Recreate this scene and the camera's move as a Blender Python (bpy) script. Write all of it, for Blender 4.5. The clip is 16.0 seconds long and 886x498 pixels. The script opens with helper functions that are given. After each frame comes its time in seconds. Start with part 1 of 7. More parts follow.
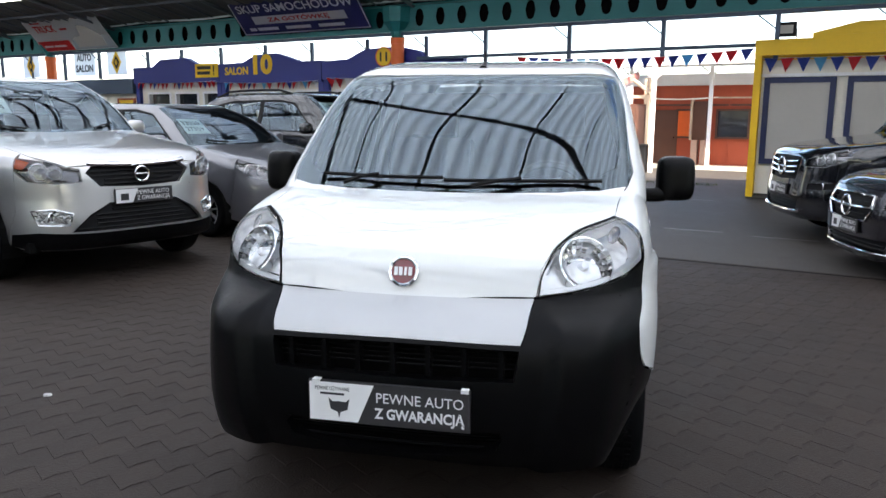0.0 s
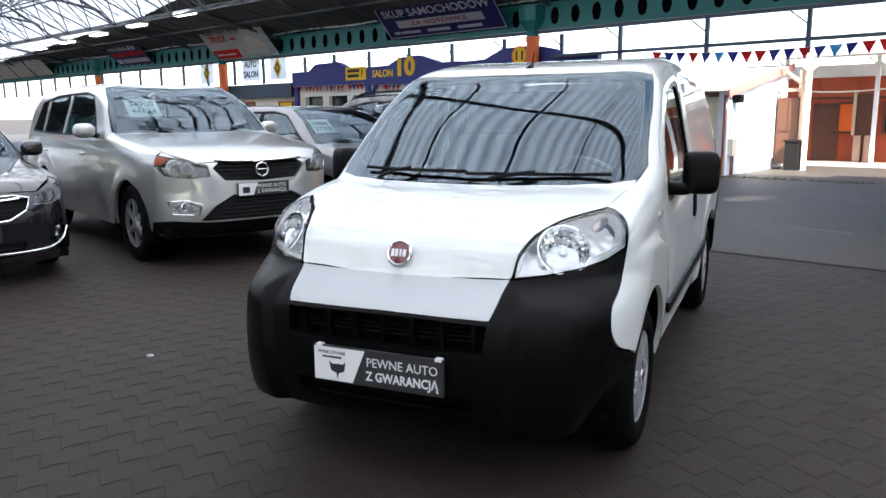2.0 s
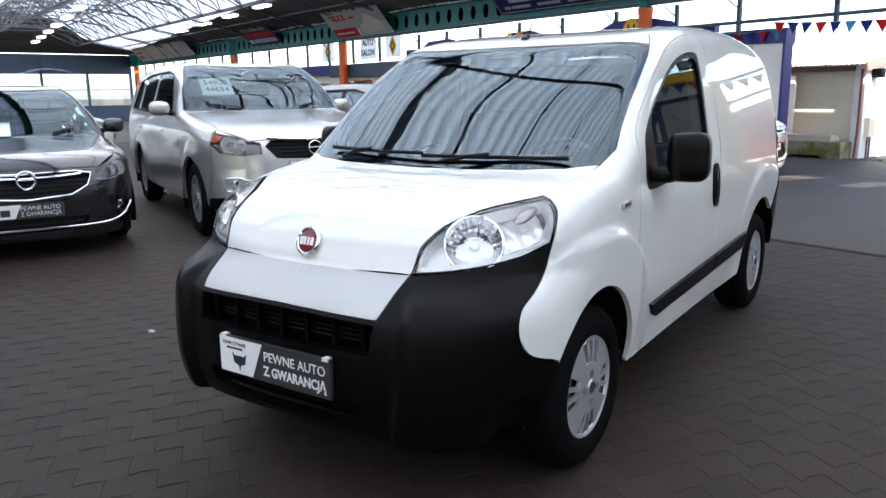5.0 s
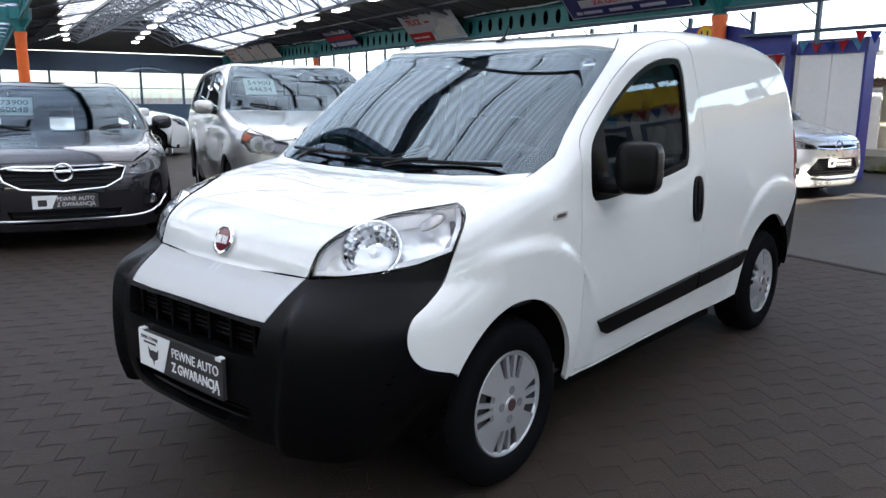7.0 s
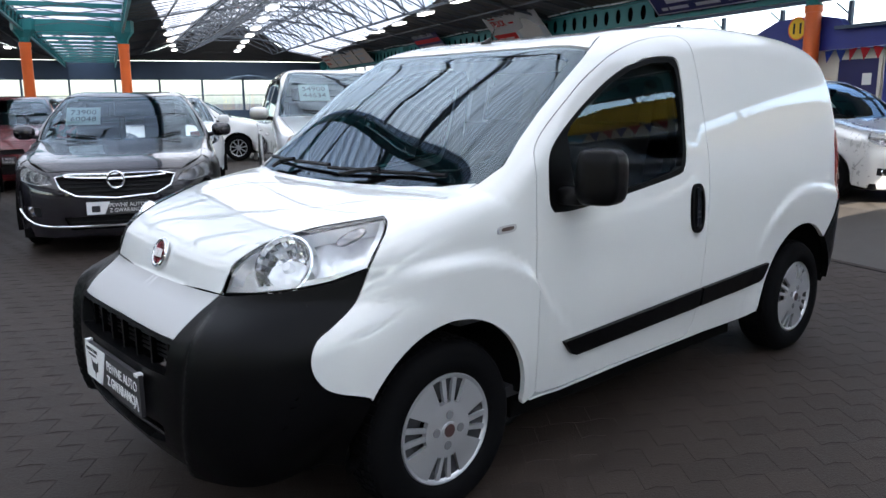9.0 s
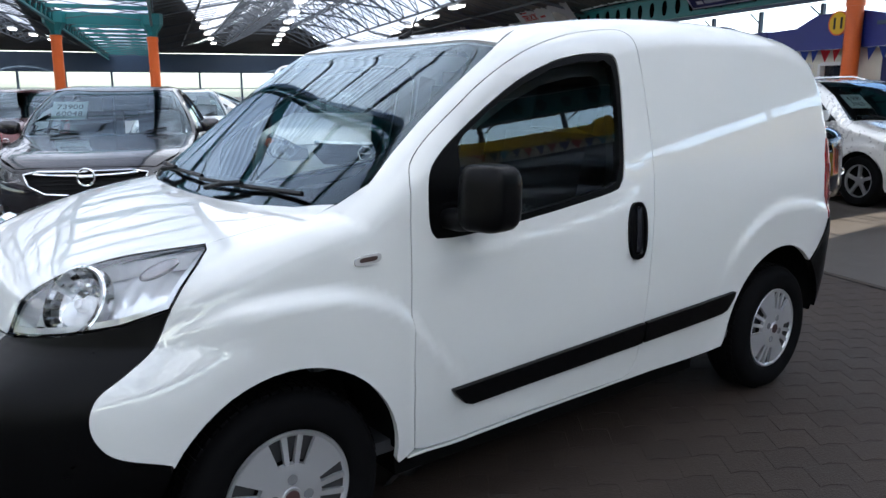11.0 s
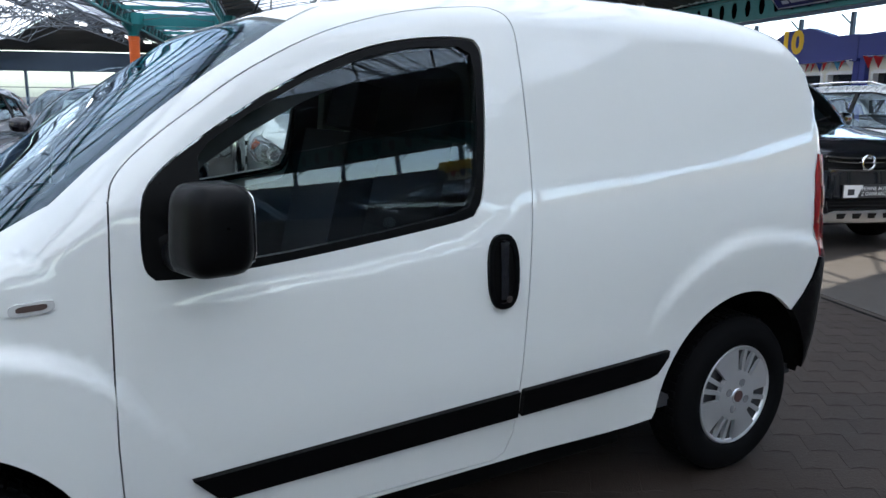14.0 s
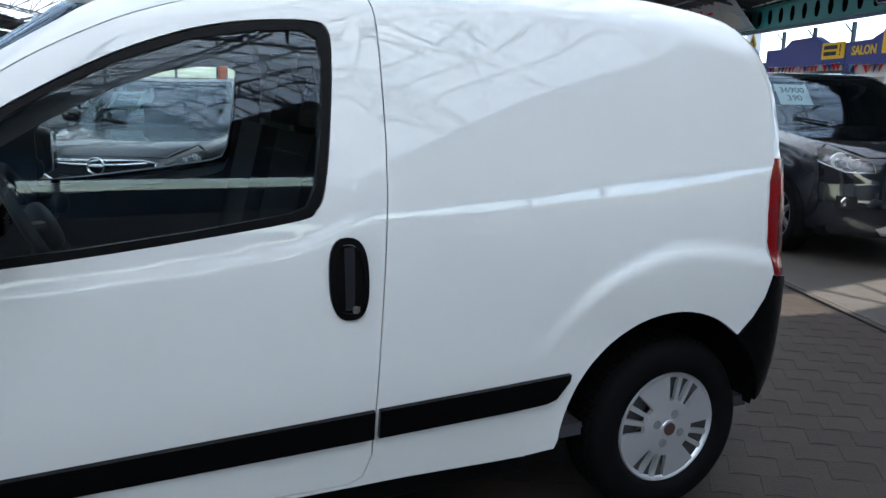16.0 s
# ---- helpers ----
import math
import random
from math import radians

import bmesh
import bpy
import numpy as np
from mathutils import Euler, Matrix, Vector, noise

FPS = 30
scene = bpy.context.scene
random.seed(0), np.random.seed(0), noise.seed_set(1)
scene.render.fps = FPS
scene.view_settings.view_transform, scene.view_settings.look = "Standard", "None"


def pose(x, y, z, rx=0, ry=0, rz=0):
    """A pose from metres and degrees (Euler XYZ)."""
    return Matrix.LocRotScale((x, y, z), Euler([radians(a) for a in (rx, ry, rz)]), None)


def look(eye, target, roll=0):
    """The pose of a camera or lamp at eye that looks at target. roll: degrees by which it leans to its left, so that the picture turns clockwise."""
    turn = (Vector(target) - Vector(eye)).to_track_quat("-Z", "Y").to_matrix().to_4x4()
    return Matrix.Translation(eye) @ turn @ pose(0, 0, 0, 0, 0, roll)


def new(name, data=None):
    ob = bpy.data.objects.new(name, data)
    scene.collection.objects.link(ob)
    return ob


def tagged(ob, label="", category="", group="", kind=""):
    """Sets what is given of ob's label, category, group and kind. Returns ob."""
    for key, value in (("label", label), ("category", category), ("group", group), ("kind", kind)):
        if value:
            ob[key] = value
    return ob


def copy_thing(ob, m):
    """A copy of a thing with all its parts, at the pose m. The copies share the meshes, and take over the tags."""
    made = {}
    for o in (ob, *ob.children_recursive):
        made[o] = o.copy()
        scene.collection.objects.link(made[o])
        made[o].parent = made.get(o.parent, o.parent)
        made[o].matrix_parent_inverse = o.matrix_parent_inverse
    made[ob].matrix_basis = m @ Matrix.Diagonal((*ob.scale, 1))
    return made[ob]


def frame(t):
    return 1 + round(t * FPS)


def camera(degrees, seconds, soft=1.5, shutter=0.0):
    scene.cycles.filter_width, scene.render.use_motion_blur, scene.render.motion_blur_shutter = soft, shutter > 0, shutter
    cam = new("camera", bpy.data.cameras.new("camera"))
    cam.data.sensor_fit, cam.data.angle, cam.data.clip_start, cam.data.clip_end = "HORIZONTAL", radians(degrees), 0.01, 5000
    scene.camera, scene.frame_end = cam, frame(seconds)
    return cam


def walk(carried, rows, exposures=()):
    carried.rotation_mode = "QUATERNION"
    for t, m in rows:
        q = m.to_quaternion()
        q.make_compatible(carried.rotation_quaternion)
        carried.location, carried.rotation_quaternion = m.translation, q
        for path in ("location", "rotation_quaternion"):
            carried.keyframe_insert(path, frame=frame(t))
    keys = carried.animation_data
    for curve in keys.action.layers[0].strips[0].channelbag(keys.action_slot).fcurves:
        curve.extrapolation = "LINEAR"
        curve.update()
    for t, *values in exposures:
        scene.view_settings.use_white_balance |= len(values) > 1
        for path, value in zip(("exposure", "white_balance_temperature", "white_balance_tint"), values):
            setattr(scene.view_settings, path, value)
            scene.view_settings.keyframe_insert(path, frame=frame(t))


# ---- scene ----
cam = camera(60.3, 16.0)
PATH = [
    (0, (0.647, -2.969, 1.364), (0.229, -1.044, 1.02), 0.3),
    (0.5, (0.823, -2.944, 1.363), (0.292, -1.048, 1.007), 0.2),
    (1, (0.979, -2.959, 1.352), (0.348, -1.1, 0.973), -0.0),
    (1.5, (1.163, -3.033, 1.348), (0.441, -1.202, 0.994), -0.5),
    (2, (1.292, -3.066, 1.365), (0.482, -1.271, 1.017), -0.5),
    (2.5, (1.454, -3.023, 1.355), (0.566, -1.267, 0.999), -0.9),
    (3, (1.661, -2.954, 1.355), (0.69, -1.244, 0.991), -0.9),
    (3.5, (1.735, -2.876, 1.357), (0.745, -1.179, 0.98), -0.9),
    (4, (1.764, -2.718, 1.346), (0.754, -1.036, 0.958), -0.9),
    (4.5, (1.788, -2.572, 1.355), (0.727, -0.924, 0.958), -0.8),
    (7, (2.264, -2.045, 1.342), (0.975, -0.566, 0.955), 0.5),
    (7.5, (2.334, -1.889, 1.355), (0.994, -0.455, 0.971), 0.8),
    (8, (2.428, -1.755, 1.359), (1.028, -0.378, 0.982), -0.2),
    (10.5, (2.59, -1.092, 1.37), (1.059, 0.131, 0.965), 0.2),
    (11, (2.577, -0.851, 1.386), (1.029, 0.352, 0.989), -0.1),
    (11.5, (2.562, -0.681, 1.382), (0.989, 0.5, 1.021), 0.0),
    (12, (2.513, -0.499, 1.373), (0.921, 0.659, 1.014), -0.2),
    (12.5, (2.467, -0.325, 1.376), (0.861, 0.808, 1.007), -0.1),
    (13, (2.478, -0.153, 1.383), (0.856, 0.951, 0.999), -0.3),
    (13.5, (2.519, 0.046, 1.386), (0.873, 1.112, 0.992), 0.4),
    (14, (2.531, 0.206, 1.365), (0.846, 1.211, 0.979), 0.6),
    (14.5, (2.491, 0.386, 1.357), (0.778, 1.343, 0.969), 0.6),
    (15, (2.489, 0.562, 1.366), (0.75, 1.468, 0.975), 0.6),
    (15.5, (2.54, 0.761, 1.366), (0.778, 1.619, 0.967), 0.7),
    (16, (2.647, 0.884, 1.356), (0.851, 1.668, 0.96), 1.3),
]
walk(cam, [(t, look(eye, target, roll)) for t, eye, target, roll in PATH],
     [(0, 2.45, 6850, 10), (4, 2.5, 6750, 10), (8, 2.39, 6650, 10), (12.5, 2.25, 6450, 8), (16, 2.3, 6250, 6)])

# ---- world and light ----
world = bpy.data.worlds.new("sky")
scene.world = world
world.use_nodes = True
wn, wl = world.node_tree.nodes, world.node_tree.links
sky = wn.new("ShaderNodeTexSky")
sky.sky_type, sky.sun_disc = "NISHITA", False
sky.sun_elevation, sky.sun_rotation = radians(45), radians(141)
sky.air_density, sky.dust_density = 1.0, 2.0
wl.new(sky.outputs[0], wn["Background"].inputs[0])
wn["Background"].inputs[1].default_value = 0.15

sun = new("sun", bpy.data.lights.new("sun", "SUN"))
sun.data.energy, sun.data.angle, sun.data.color = 4.0, radians(0.6), (1.0, 0.95, 0.86)
sun.matrix_world = look((0, 0, 20), (-0.438, 0.552, 19.293))

# ---- helpers ----
HALL = pose(-4.05, 13.2, 0, 0, 0, -18)   # x along the facade, -y into the hall


def part(name, bm, material, parent=None, label="", smooth=False, bevel=0.0):
    mesh = bpy.data.meshes.new(name)
    if bevel:
        bmesh.ops.bevel(bm, geom=[e for e in bm.edges if e.is_manifold and e.calc_face_angle(0) > 0.5], offset=bevel, segments=2, affect="EDGES", profile=0.6, clamp_overlap=True)
    bm.to_mesh(mesh)
    bm.free()
    mats = material if isinstance(material, (list, tuple)) else [material]
    for m in mats:
        mesh.materials.append(m)
    if smooth:
        mesh.polygons.foreach_set("use_smooth", [True] * len(mesh.polygons))
        mesh.set_sharp_from_angle(angle=radians(40))
    ob = new(name, mesh)
    if parent is not None:
        ob.parent = parent
    if label:
        ob["label"] = label
    return ob


def thing(name, m, label, category, group="", kind=""):
    ob = new(name)
    ob.matrix_world = m
    return tagged(ob, label, category, group, kind)


def box(bm, x0, x1, y0, y1, z0, z1, m=None):
    vs = [bm.verts.new((x, y, z)) for x in (x0, x1) for y in (y0, y1) for z in (z0, z1)]
    for f in ((0, 1, 3, 2), (4, 6, 7, 5), (0, 4, 5, 1), (2, 3, 7, 6), (0, 2, 6, 4), (1, 5, 7, 3)):
        bm.faces.new([vs[i] for i in f])
    if m is not None:
        bmesh.ops.transform(bm, matrix=m, verts=vs)
    return bm


def boxes(*rows):
    bm = bmesh.new()
    for r in rows:
        box(bm, *r)
    return bm


def rod(bm, a, b, r, seg=8, r2=None):
    a, b = Vector(a), Vector(b)
    d = (b - a).normalized()
    s = d.orthogonal().normalized()
    q = d.cross(s)
    rings = []
    for p, rad in ((a, r), (b, r if r2 is None else r2)):
        rings.append([bm.verts.new(p + rad * (math.cos(k * math.tau / seg) * s + math.sin(k * math.tau / seg) * q)) for k in range(seg)])
    for k in range(seg):
        bm.faces.new((rings[0][k], rings[0][(k + 1) % seg], rings[1][(k + 1) % seg], rings[1][k]))
    bm.faces.new(rings[0][::-1])
    bm.faces.new(rings[1])
    return bm


def pieces(name, rows, material, parent):
    """One part for each box."""
    return [part(name, boxes(r), material, parent) for r in rows]


def tube(bm, pts, r, seg=8, closed=False):
    pts = [Vector(p) for p in pts]
    n = len(pts)
    rings = []
    s = None
    for i, p in enumerate(pts):
        a = pts[(i - 1) % n] if (closed or i) else p
        b = pts[(i + 1) % n] if (closed or i < n - 1) else p
        d = (b - a).normalized()
        s = d.orthogonal().normalized() if s is None else (s - d * s.dot(d)).normalized()
        q = d.cross(s)
        rings.append([bm.verts.new(p + r * (math.cos(k * math.tau / seg) * s + math.sin(k * math.tau / seg) * q)) for k in range(seg)])
    for i in range(n if closed else n - 1):
        c, e = rings[i], rings[(i + 1) % n]
        for k in range(seg):
            bm.faces.new((c[k], c[(k + 1) % seg], e[(k + 1) % seg], e[k]))
    if not closed:
        bm.faces.new(rings[0][::-1])
        bm.faces.new(rings[-1])
    return bm


def prism(bm, poly, axis, a, b):
    """A polygon of 2D points pushed along an axis from a to b. axis x: (y, z); y: (x, z); z: (x, y)."""
    put = {"x": lambda p, t: (t, p[0], p[1]), "y": lambda p, t: (p[0], t, p[1]), "z": lambda p, t: (p[0], p[1], t)}[axis]
    lo = [bm.verts.new(put(p, a)) for p in poly]
    hi = [bm.verts.new(put(p, b)) for p in poly]
    n = len(poly)
    for k in range(n):
        bm.faces.new((lo[k], lo[(k + 1) % n], hi[(k + 1) % n], hi[k]))
    bm.faces.new(lo[::-1])
    bm.faces.new(hi)
    bmesh.ops.recalc_face_normals(bm, faces=bm.faces)
    return bm


def lathe(bm, prof, seg=32, axis="x"):
    """Turns (radius, along) points round an axis."""
    rings = []
    for r, h in prof:
        ring = []
        for k in range(seg):
            c, s = r * math.cos(k * math.tau / seg), r * math.sin(k * math.tau / seg)
            ring.append(bm.verts.new((h, c, s) if axis == "x" else (c, h, s) if axis == "y" else (c, s, h)))
        rings.append(ring)
    for a, b in zip(rings, rings[1:]):
        for k in range(seg):
            bm.faces.new((a[k], a[(k + 1) % seg], b[(k + 1) % seg], b[k]))
    bmesh.ops.recalc_face_normals(bm, faces=bm.faces)
    return bm


def letters(text, size, m, material, parent, name="lettering", depth=0.004, align="CENTER", wide=1.0, bold=0.0):
    cu = bpy.data.curves.new(name, "FONT")
    cu.body, cu.size, cu.extrude, cu.align_x, cu.align_y, cu.resolution_u, cu.offset = text, size, depth, align, "CENTER", 3, bold
    tmp = bpy.data.objects.new(name, cu)
    scene.collection.objects.link(tmp)
    mesh = bpy.data.meshes.new_from_object(tmp.evaluated_get(bpy.context.evaluated_depsgraph_get()))
    bpy.data.objects.remove(tmp)
    bpy.data.curves.remove(cu)
    mesh.transform(m @ Matrix.Diagonal((wide, 1, 1, 1)))
    mesh.materials.clear()
    mesh.materials.append(material)
    mesh.name = name
    ob = new(name, mesh)
    ob.parent = parent
    return ob


# ---- materials ----
def mat(name, color, rough=0.5, metal=0.0, coat=0.0, spec=0.5, noise_scale=0.0, amount=0.0, bump=0.0, bump_scale=0.0, random=0.0, emit=None, strength=0.0, transmission=0.0, ior=1.45, alpha=1.0):
    m = bpy.data.materials.new(name)
    m.use_nodes = True
    nt = m.node_tree
    b = nt.nodes["Principled BSDF"]
    b.inputs["Base Color"].default_value = (*color, 1)
    b.inputs["Roughness"].default_value, b.inputs["Metallic"].default_value = rough, metal
    b.inputs["Coat Weight"].default_value, b.inputs["Specular IOR Level"].default_value = coat, spec
    b.inputs["Coat Roughness"].default_value = 0.03
    b.inputs["Transmission Weight"].default_value, b.inputs["IOR"].default_value = transmission, ior
    b.inputs["Alpha"].default_value = alpha
    if emit:
        b.inputs["Emission Color"].default_value, b.inputs["Emission Strength"].default_value = (*emit, 1), strength
    tc = nt.nodes.new("ShaderNodeTexCoord")
    if amount or random:
        n1, n2 = nt.nodes.new("ShaderNodeTexNoise"), nt.nodes.new("ShaderNodeTexNoise")
        n1.inputs["Scale"].default_value, n2.inputs["Scale"].default_value = noise_scale, noise_scale * 9
        n1.inputs["Detail"].default_value = n2.inputs["Detail"].default_value = 6
        add = nt.nodes.new("ShaderNodeMath")
        add.operation = "ADD"
        for k, n in enumerate((n1, n2)):
            nt.links.new(tc.outputs["Object"], n.inputs["Vector"])
            nt.links.new(n.outputs[0], add.inputs[k])
        val = add.outputs[0]
        ma = nt.nodes.new("ShaderNodeMath")
        ma.operation = "MULTIPLY_ADD"
        ma.inputs[1].default_value, ma.inputs[2].default_value = amount, 1 - amount
        nt.links.new(val, ma.inputs[0])
        fac = ma.outputs[0]
        if random:
            oi = nt.nodes.new("ShaderNodeObjectInfo")
            mr = nt.nodes.new("ShaderNodeMath")
            mr.operation = "MULTIPLY_ADD"
            mr.inputs[1].default_value, mr.inputs[2].default_value = random, 1 - random / 2
            nt.links.new(oi.outputs["Random"], mr.inputs[0])
            mm = nt.nodes.new("ShaderNodeMath")
            mm.operation = "MULTIPLY"
            nt.links.new(mr.outputs[0], mm.inputs[0])
            nt.links.new(fac, mm.inputs[1])
            fac = mm.outputs[0]
        vm = nt.nodes.new("ShaderNodeVectorMath")
        vm.operation = "SCALE"
        vm.inputs[0].default_value = color
        nt.links.new(fac, vm.inputs["Scale"])
        nt.links.new(vm.outputs[0], b.inputs["Base Color"])
        rr = nt.nodes.new("ShaderNodeMath")
        rr.operation = "MULTIPLY_ADD"
        rr.inputs[1].default_value, rr.inputs[2].default_value = 0.25 * rough, rough * 0.75
        nt.links.new(val, rr.inputs[0])
        nt.links.new(rr.outputs[0], b.inputs["Roughness"])
    if bump:
        nb = nt.nodes.new("ShaderNodeTexNoise")
        nb.inputs["Scale"].default_value, nb.inputs["Detail"].default_value = bump_scale, 4
        nt.links.new(tc.outputs["Object"], nb.inputs["Vector"])
        bp = nt.nodes.new("ShaderNodeBump")
        bp.inputs["Strength"].default_value, bp.inputs["Distance"].default_value = 1.0, bump
        nt.links.new(nb.outputs[0], bp.inputs["Height"])
        nt.links.new(bp.outputs[0], b.inputs["Normal"])
    return m


def clear(name, tint, rough=0.0, ior=1.55, sheen=(1, 1, 1)):
    """Thin window glass: mirror-like sheen over a tinted see-through pane."""
    m = bpy.data.materials.new(name)
    m.use_nodes = True
    nt = m.node_tree
    nt.nodes.clear()
    out, mix = nt.nodes.new("ShaderNodeOutputMaterial"), nt.nodes.new("ShaderNodeMixShader")
    tr, gl, fr = nt.nodes.new("ShaderNodeBsdfTransparent"), nt.nodes.new("ShaderNodeBsdfGlossy"), nt.nodes.new("ShaderNodeFresnel")
    tr.inputs[0].default_value, gl.inputs["Roughness"].default_value = (*tint, 1), rough
    fr.inputs["IOR"].default_value, gl.inputs[0].default_value = ior, (*sheen, 1)
    for a, b in ((fr.outputs[0], mix.inputs[0]), (tr.outputs[0], mix.inputs[1]), (gl.outputs[0], mix.inputs[2]), (mix.outputs[0], out.inputs[0])):
        nt.links.new(a, b)
    return m


white_paint = mat("white_paint", (0.69, 0.705, 0.695), 0.45, coat=1.0, spec=0.2, noise_scale=3, amount=0.02)
white_paint.node_tree.nodes["Principled BSDF"].inputs["Coat IOR"].default_value = 1.85
white_paint.node_tree.nodes["Principled BSDF"].inputs["Coat Roughness"].default_value = 0.015
black_plastic = mat("black_plastic", (0.0022, 0.0022, 0.0026), 0.3, spec=0.14, noise_scale=6, amount=0.12, bump=0.0004, bump_scale=700)
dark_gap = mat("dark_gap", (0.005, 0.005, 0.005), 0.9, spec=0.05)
silver_panel = mat("silver_panel", (0.47, 0.475, 0.475), 0.48, 0.7, coat=0.2)
chrome = mat("chrome", (0.85, 0.86, 0.87), 0.08, 1.0)
rubber = mat("rubber", (0.004, 0.004, 0.0045), 0.75, spec=0.06, noise_scale=12, amount=0.25)
hubcap = mat("hubcap", (0.6, 0.61, 0.63), 0.33, 0.7)
car_glass = clear("car_glass", (0.7, 0.77, 0.76), ior=1.85, sheen=(0.72, 0.88, 1.0))
side_glass = clear("side_glass", (0.74, 0.8, 0.79), ior=1.8, sheen=(0.82, 0.93, 1.0))
lens_glass = clear("lens_glass", (0.95, 0.96, 0.97))
steel_blue = mat("steel_blue", (0.045, 0.075, 0.12), 0.5, noise_scale=2, amount=0.2)
teal = mat("teal_paint", (0.012, 0.16, 0.16), 0.45, noise_scale=3, amount=0.25)
orange = mat("orange_paint", (0.75, 0.13, 0.02), 0.4, noise_scale=3, amount=0.15)
roof_dark = mat("roof_dark", (0.07, 0.066, 0.06), 0.7, noise_scale=0.8, amount=0.3)
truss_grey = mat("truss_grey", (0.1, 0.11, 0.125), 0.5, 0.2, noise_scale=3, amount=0.2)
blue_board = mat("blue_board", (0.02, 0.03, 0.2), 0.45, noise_scale=2, amount=0.15)
yellow_board = mat("yellow_board", (0.82, 0.5, 0.015), 0.5, noise_scale=2, amount=0.12)
cream = mat("cream_panel", (0.72, 0.68, 0.58), 0.5, noise_scale=3, amount=0.12)
white_panel = mat("white_panel", (0.75, 0.75, 0.74), 0.5, noise_scale=2, amount=0.12)
dark_window = mat("dark_window", (0.02, 0.022, 0.028), 0.06, coat=0.5)
red_wood = mat("red_wood", (0.3, 0.06, 0.025), 0.5, noise_scale=5, amount=0.3)
asphalt = mat("asphalt", (0.046, 0.039, 0.034), 0.66, noise_scale=0.7, amount=0.3, bump=0.003, bump_scale=120)

# translucent corrugated roof sheet
translucent = bpy.data.materials.new("translucent_sheet")
translucent.use_nodes = True
nt = translucent.node_tree
nt.nodes.clear()
o_, mx = nt.nodes.new("ShaderNodeOutputMaterial"), nt.nodes.new("ShaderNodeMixShader")
tl, tp, nz, rp = nt.nodes.new("ShaderNodeBsdfTranslucent"), nt.nodes.new("ShaderNodeBsdfDiffuse"), nt.nodes.new("ShaderNodeTexNoise"), nt.nodes.new("ShaderNodeValToRGB")
nz.inputs["Scale"].default_value = 1.2
rp.color_ramp.elements[0].color, rp.color_ramp.elements[1].color = (0.36, 0.40, 0.46, 1), (0.54, 0.57, 0.62, 1)
nt.links.new(nz.outputs[0], rp.inputs[0])
# the sheet is darker in the troughs of the corrugation
tc_, sp, m1, m2, trough_, vs_ = (nt.nodes.new(k) for k in ("ShaderNodeTexCoord", "ShaderNodeSeparateXYZ", "ShaderNodeMath", "ShaderNodeMath", "ShaderNodeMapRange", "ShaderNodeVectorMath"))
m1.operation, m2.operation, vs_.operation = "MULTIPLY", "COSINE", "SCALE"
m1.inputs[1].default_value = math.tau / 0.16
trough_.inputs["From Min"].default_value, trough_.inputs["From Max"].default_value = -0.9, 0.5
trough_.inputs["To Min"].default_value, trough_.inputs["To Max"].default_value = 0.6, 1.1
nt.links.new(tc_.outputs["Object"], sp.inputs[0])
nt.links.new(tc_.outputs["Object"], nz.inputs["Vector"])
nt.links.new(sp.outputs["X"], m1.inputs[0])
nt.links.new(m1.outputs[0], m2.inputs[0])
nt.links.new(m2.outputs[0], trough_.inputs["Value"])
nt.links.new(rp.outputs[0], vs_.inputs[0])
nt.links.new(trough_.outputs[0], vs_.inputs["Scale"])
nt.links.new(vs_.outputs[0], tl.inputs[0])
nt.links.new(vs_.outputs[0], tp.inputs[0])
mx.inputs[0].default_value = 0.25
for a, b in ((tl.outputs[0], mx.inputs[1]), (tp.outputs[0], mx.inputs[2]), (mx.outputs[0], o_.inputs[0])):
    nt.links.new(a, b)
# roof sheet copy for the gutter valley, colour dimmed and blued to cut light
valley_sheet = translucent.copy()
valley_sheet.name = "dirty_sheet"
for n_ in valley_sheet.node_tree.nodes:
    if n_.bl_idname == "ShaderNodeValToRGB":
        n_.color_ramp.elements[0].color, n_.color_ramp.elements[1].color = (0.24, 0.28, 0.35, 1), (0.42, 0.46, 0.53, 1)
# ---- the van's outer shape: one smooth body from a centre profile, a width by height and rounded plans ----
def spline(pts, n=5):
    """A smooth curve through points."""
    p = np.array(pts, float)
    p = np.vstack((2 * p[0] - p[1], p, 2 * p[-1] - p[-2]))
    out = []
    for i in range(1, len(p) - 2):
        for t in np.arange(n) / n:
            a, b, c, d = p[i - 1 : i + 3]
            out.append(0.5 * (2 * b + (c - a) * t + (2 * a - 5 * b + 4 * c - d) * t * t + (3 * b - a - 3 * c + d) * t ** 3))
    return np.array(out + [p[-2]])


NOSE_LOW = spline([(-0.56, 0.17), (-0.66, 0.20), (-0.735, 0.27), (-0.768, 0.37), (-0.775, 0.48), (-0.768, 0.60), (-0.75, 0.67), (-0.70, 0.725), (-0.635, 0.772), (-0.613, 0.7845)])
NOSE_HOOD = spline([(-0.613, 0.7845), (-0.600, 0.82), (-0.585, 0.855), (-0.56, 0.893), (-0.47, 0.945), (-0.30, 0.994), (-0.1, 1.033), (0.07, 1.058)])
NOSE = np.vstack((NOSE_LOW, NOSE_HOOD[1:]))
TOP = spline([(0.07, 1.058), (0.25, 1.188), (0.50, 1.371), (0.70, 1.505), (0.80, 1.565), (0.92, 1.60), (1.15, 1.637), (1.5, 1.672), (1.9, 1.687), (2.3, 1.68), (2.6, 1.655), (2.80, 1.615), (2.90, 1.55), (2.95, 1.40), (2.985, 1.15), (2.995, 0.90), (3.018, 0.75), (3.02, 0.60), (3.005, 0.45), (2.955, 0.30), (2.87, 0.2)], 10)
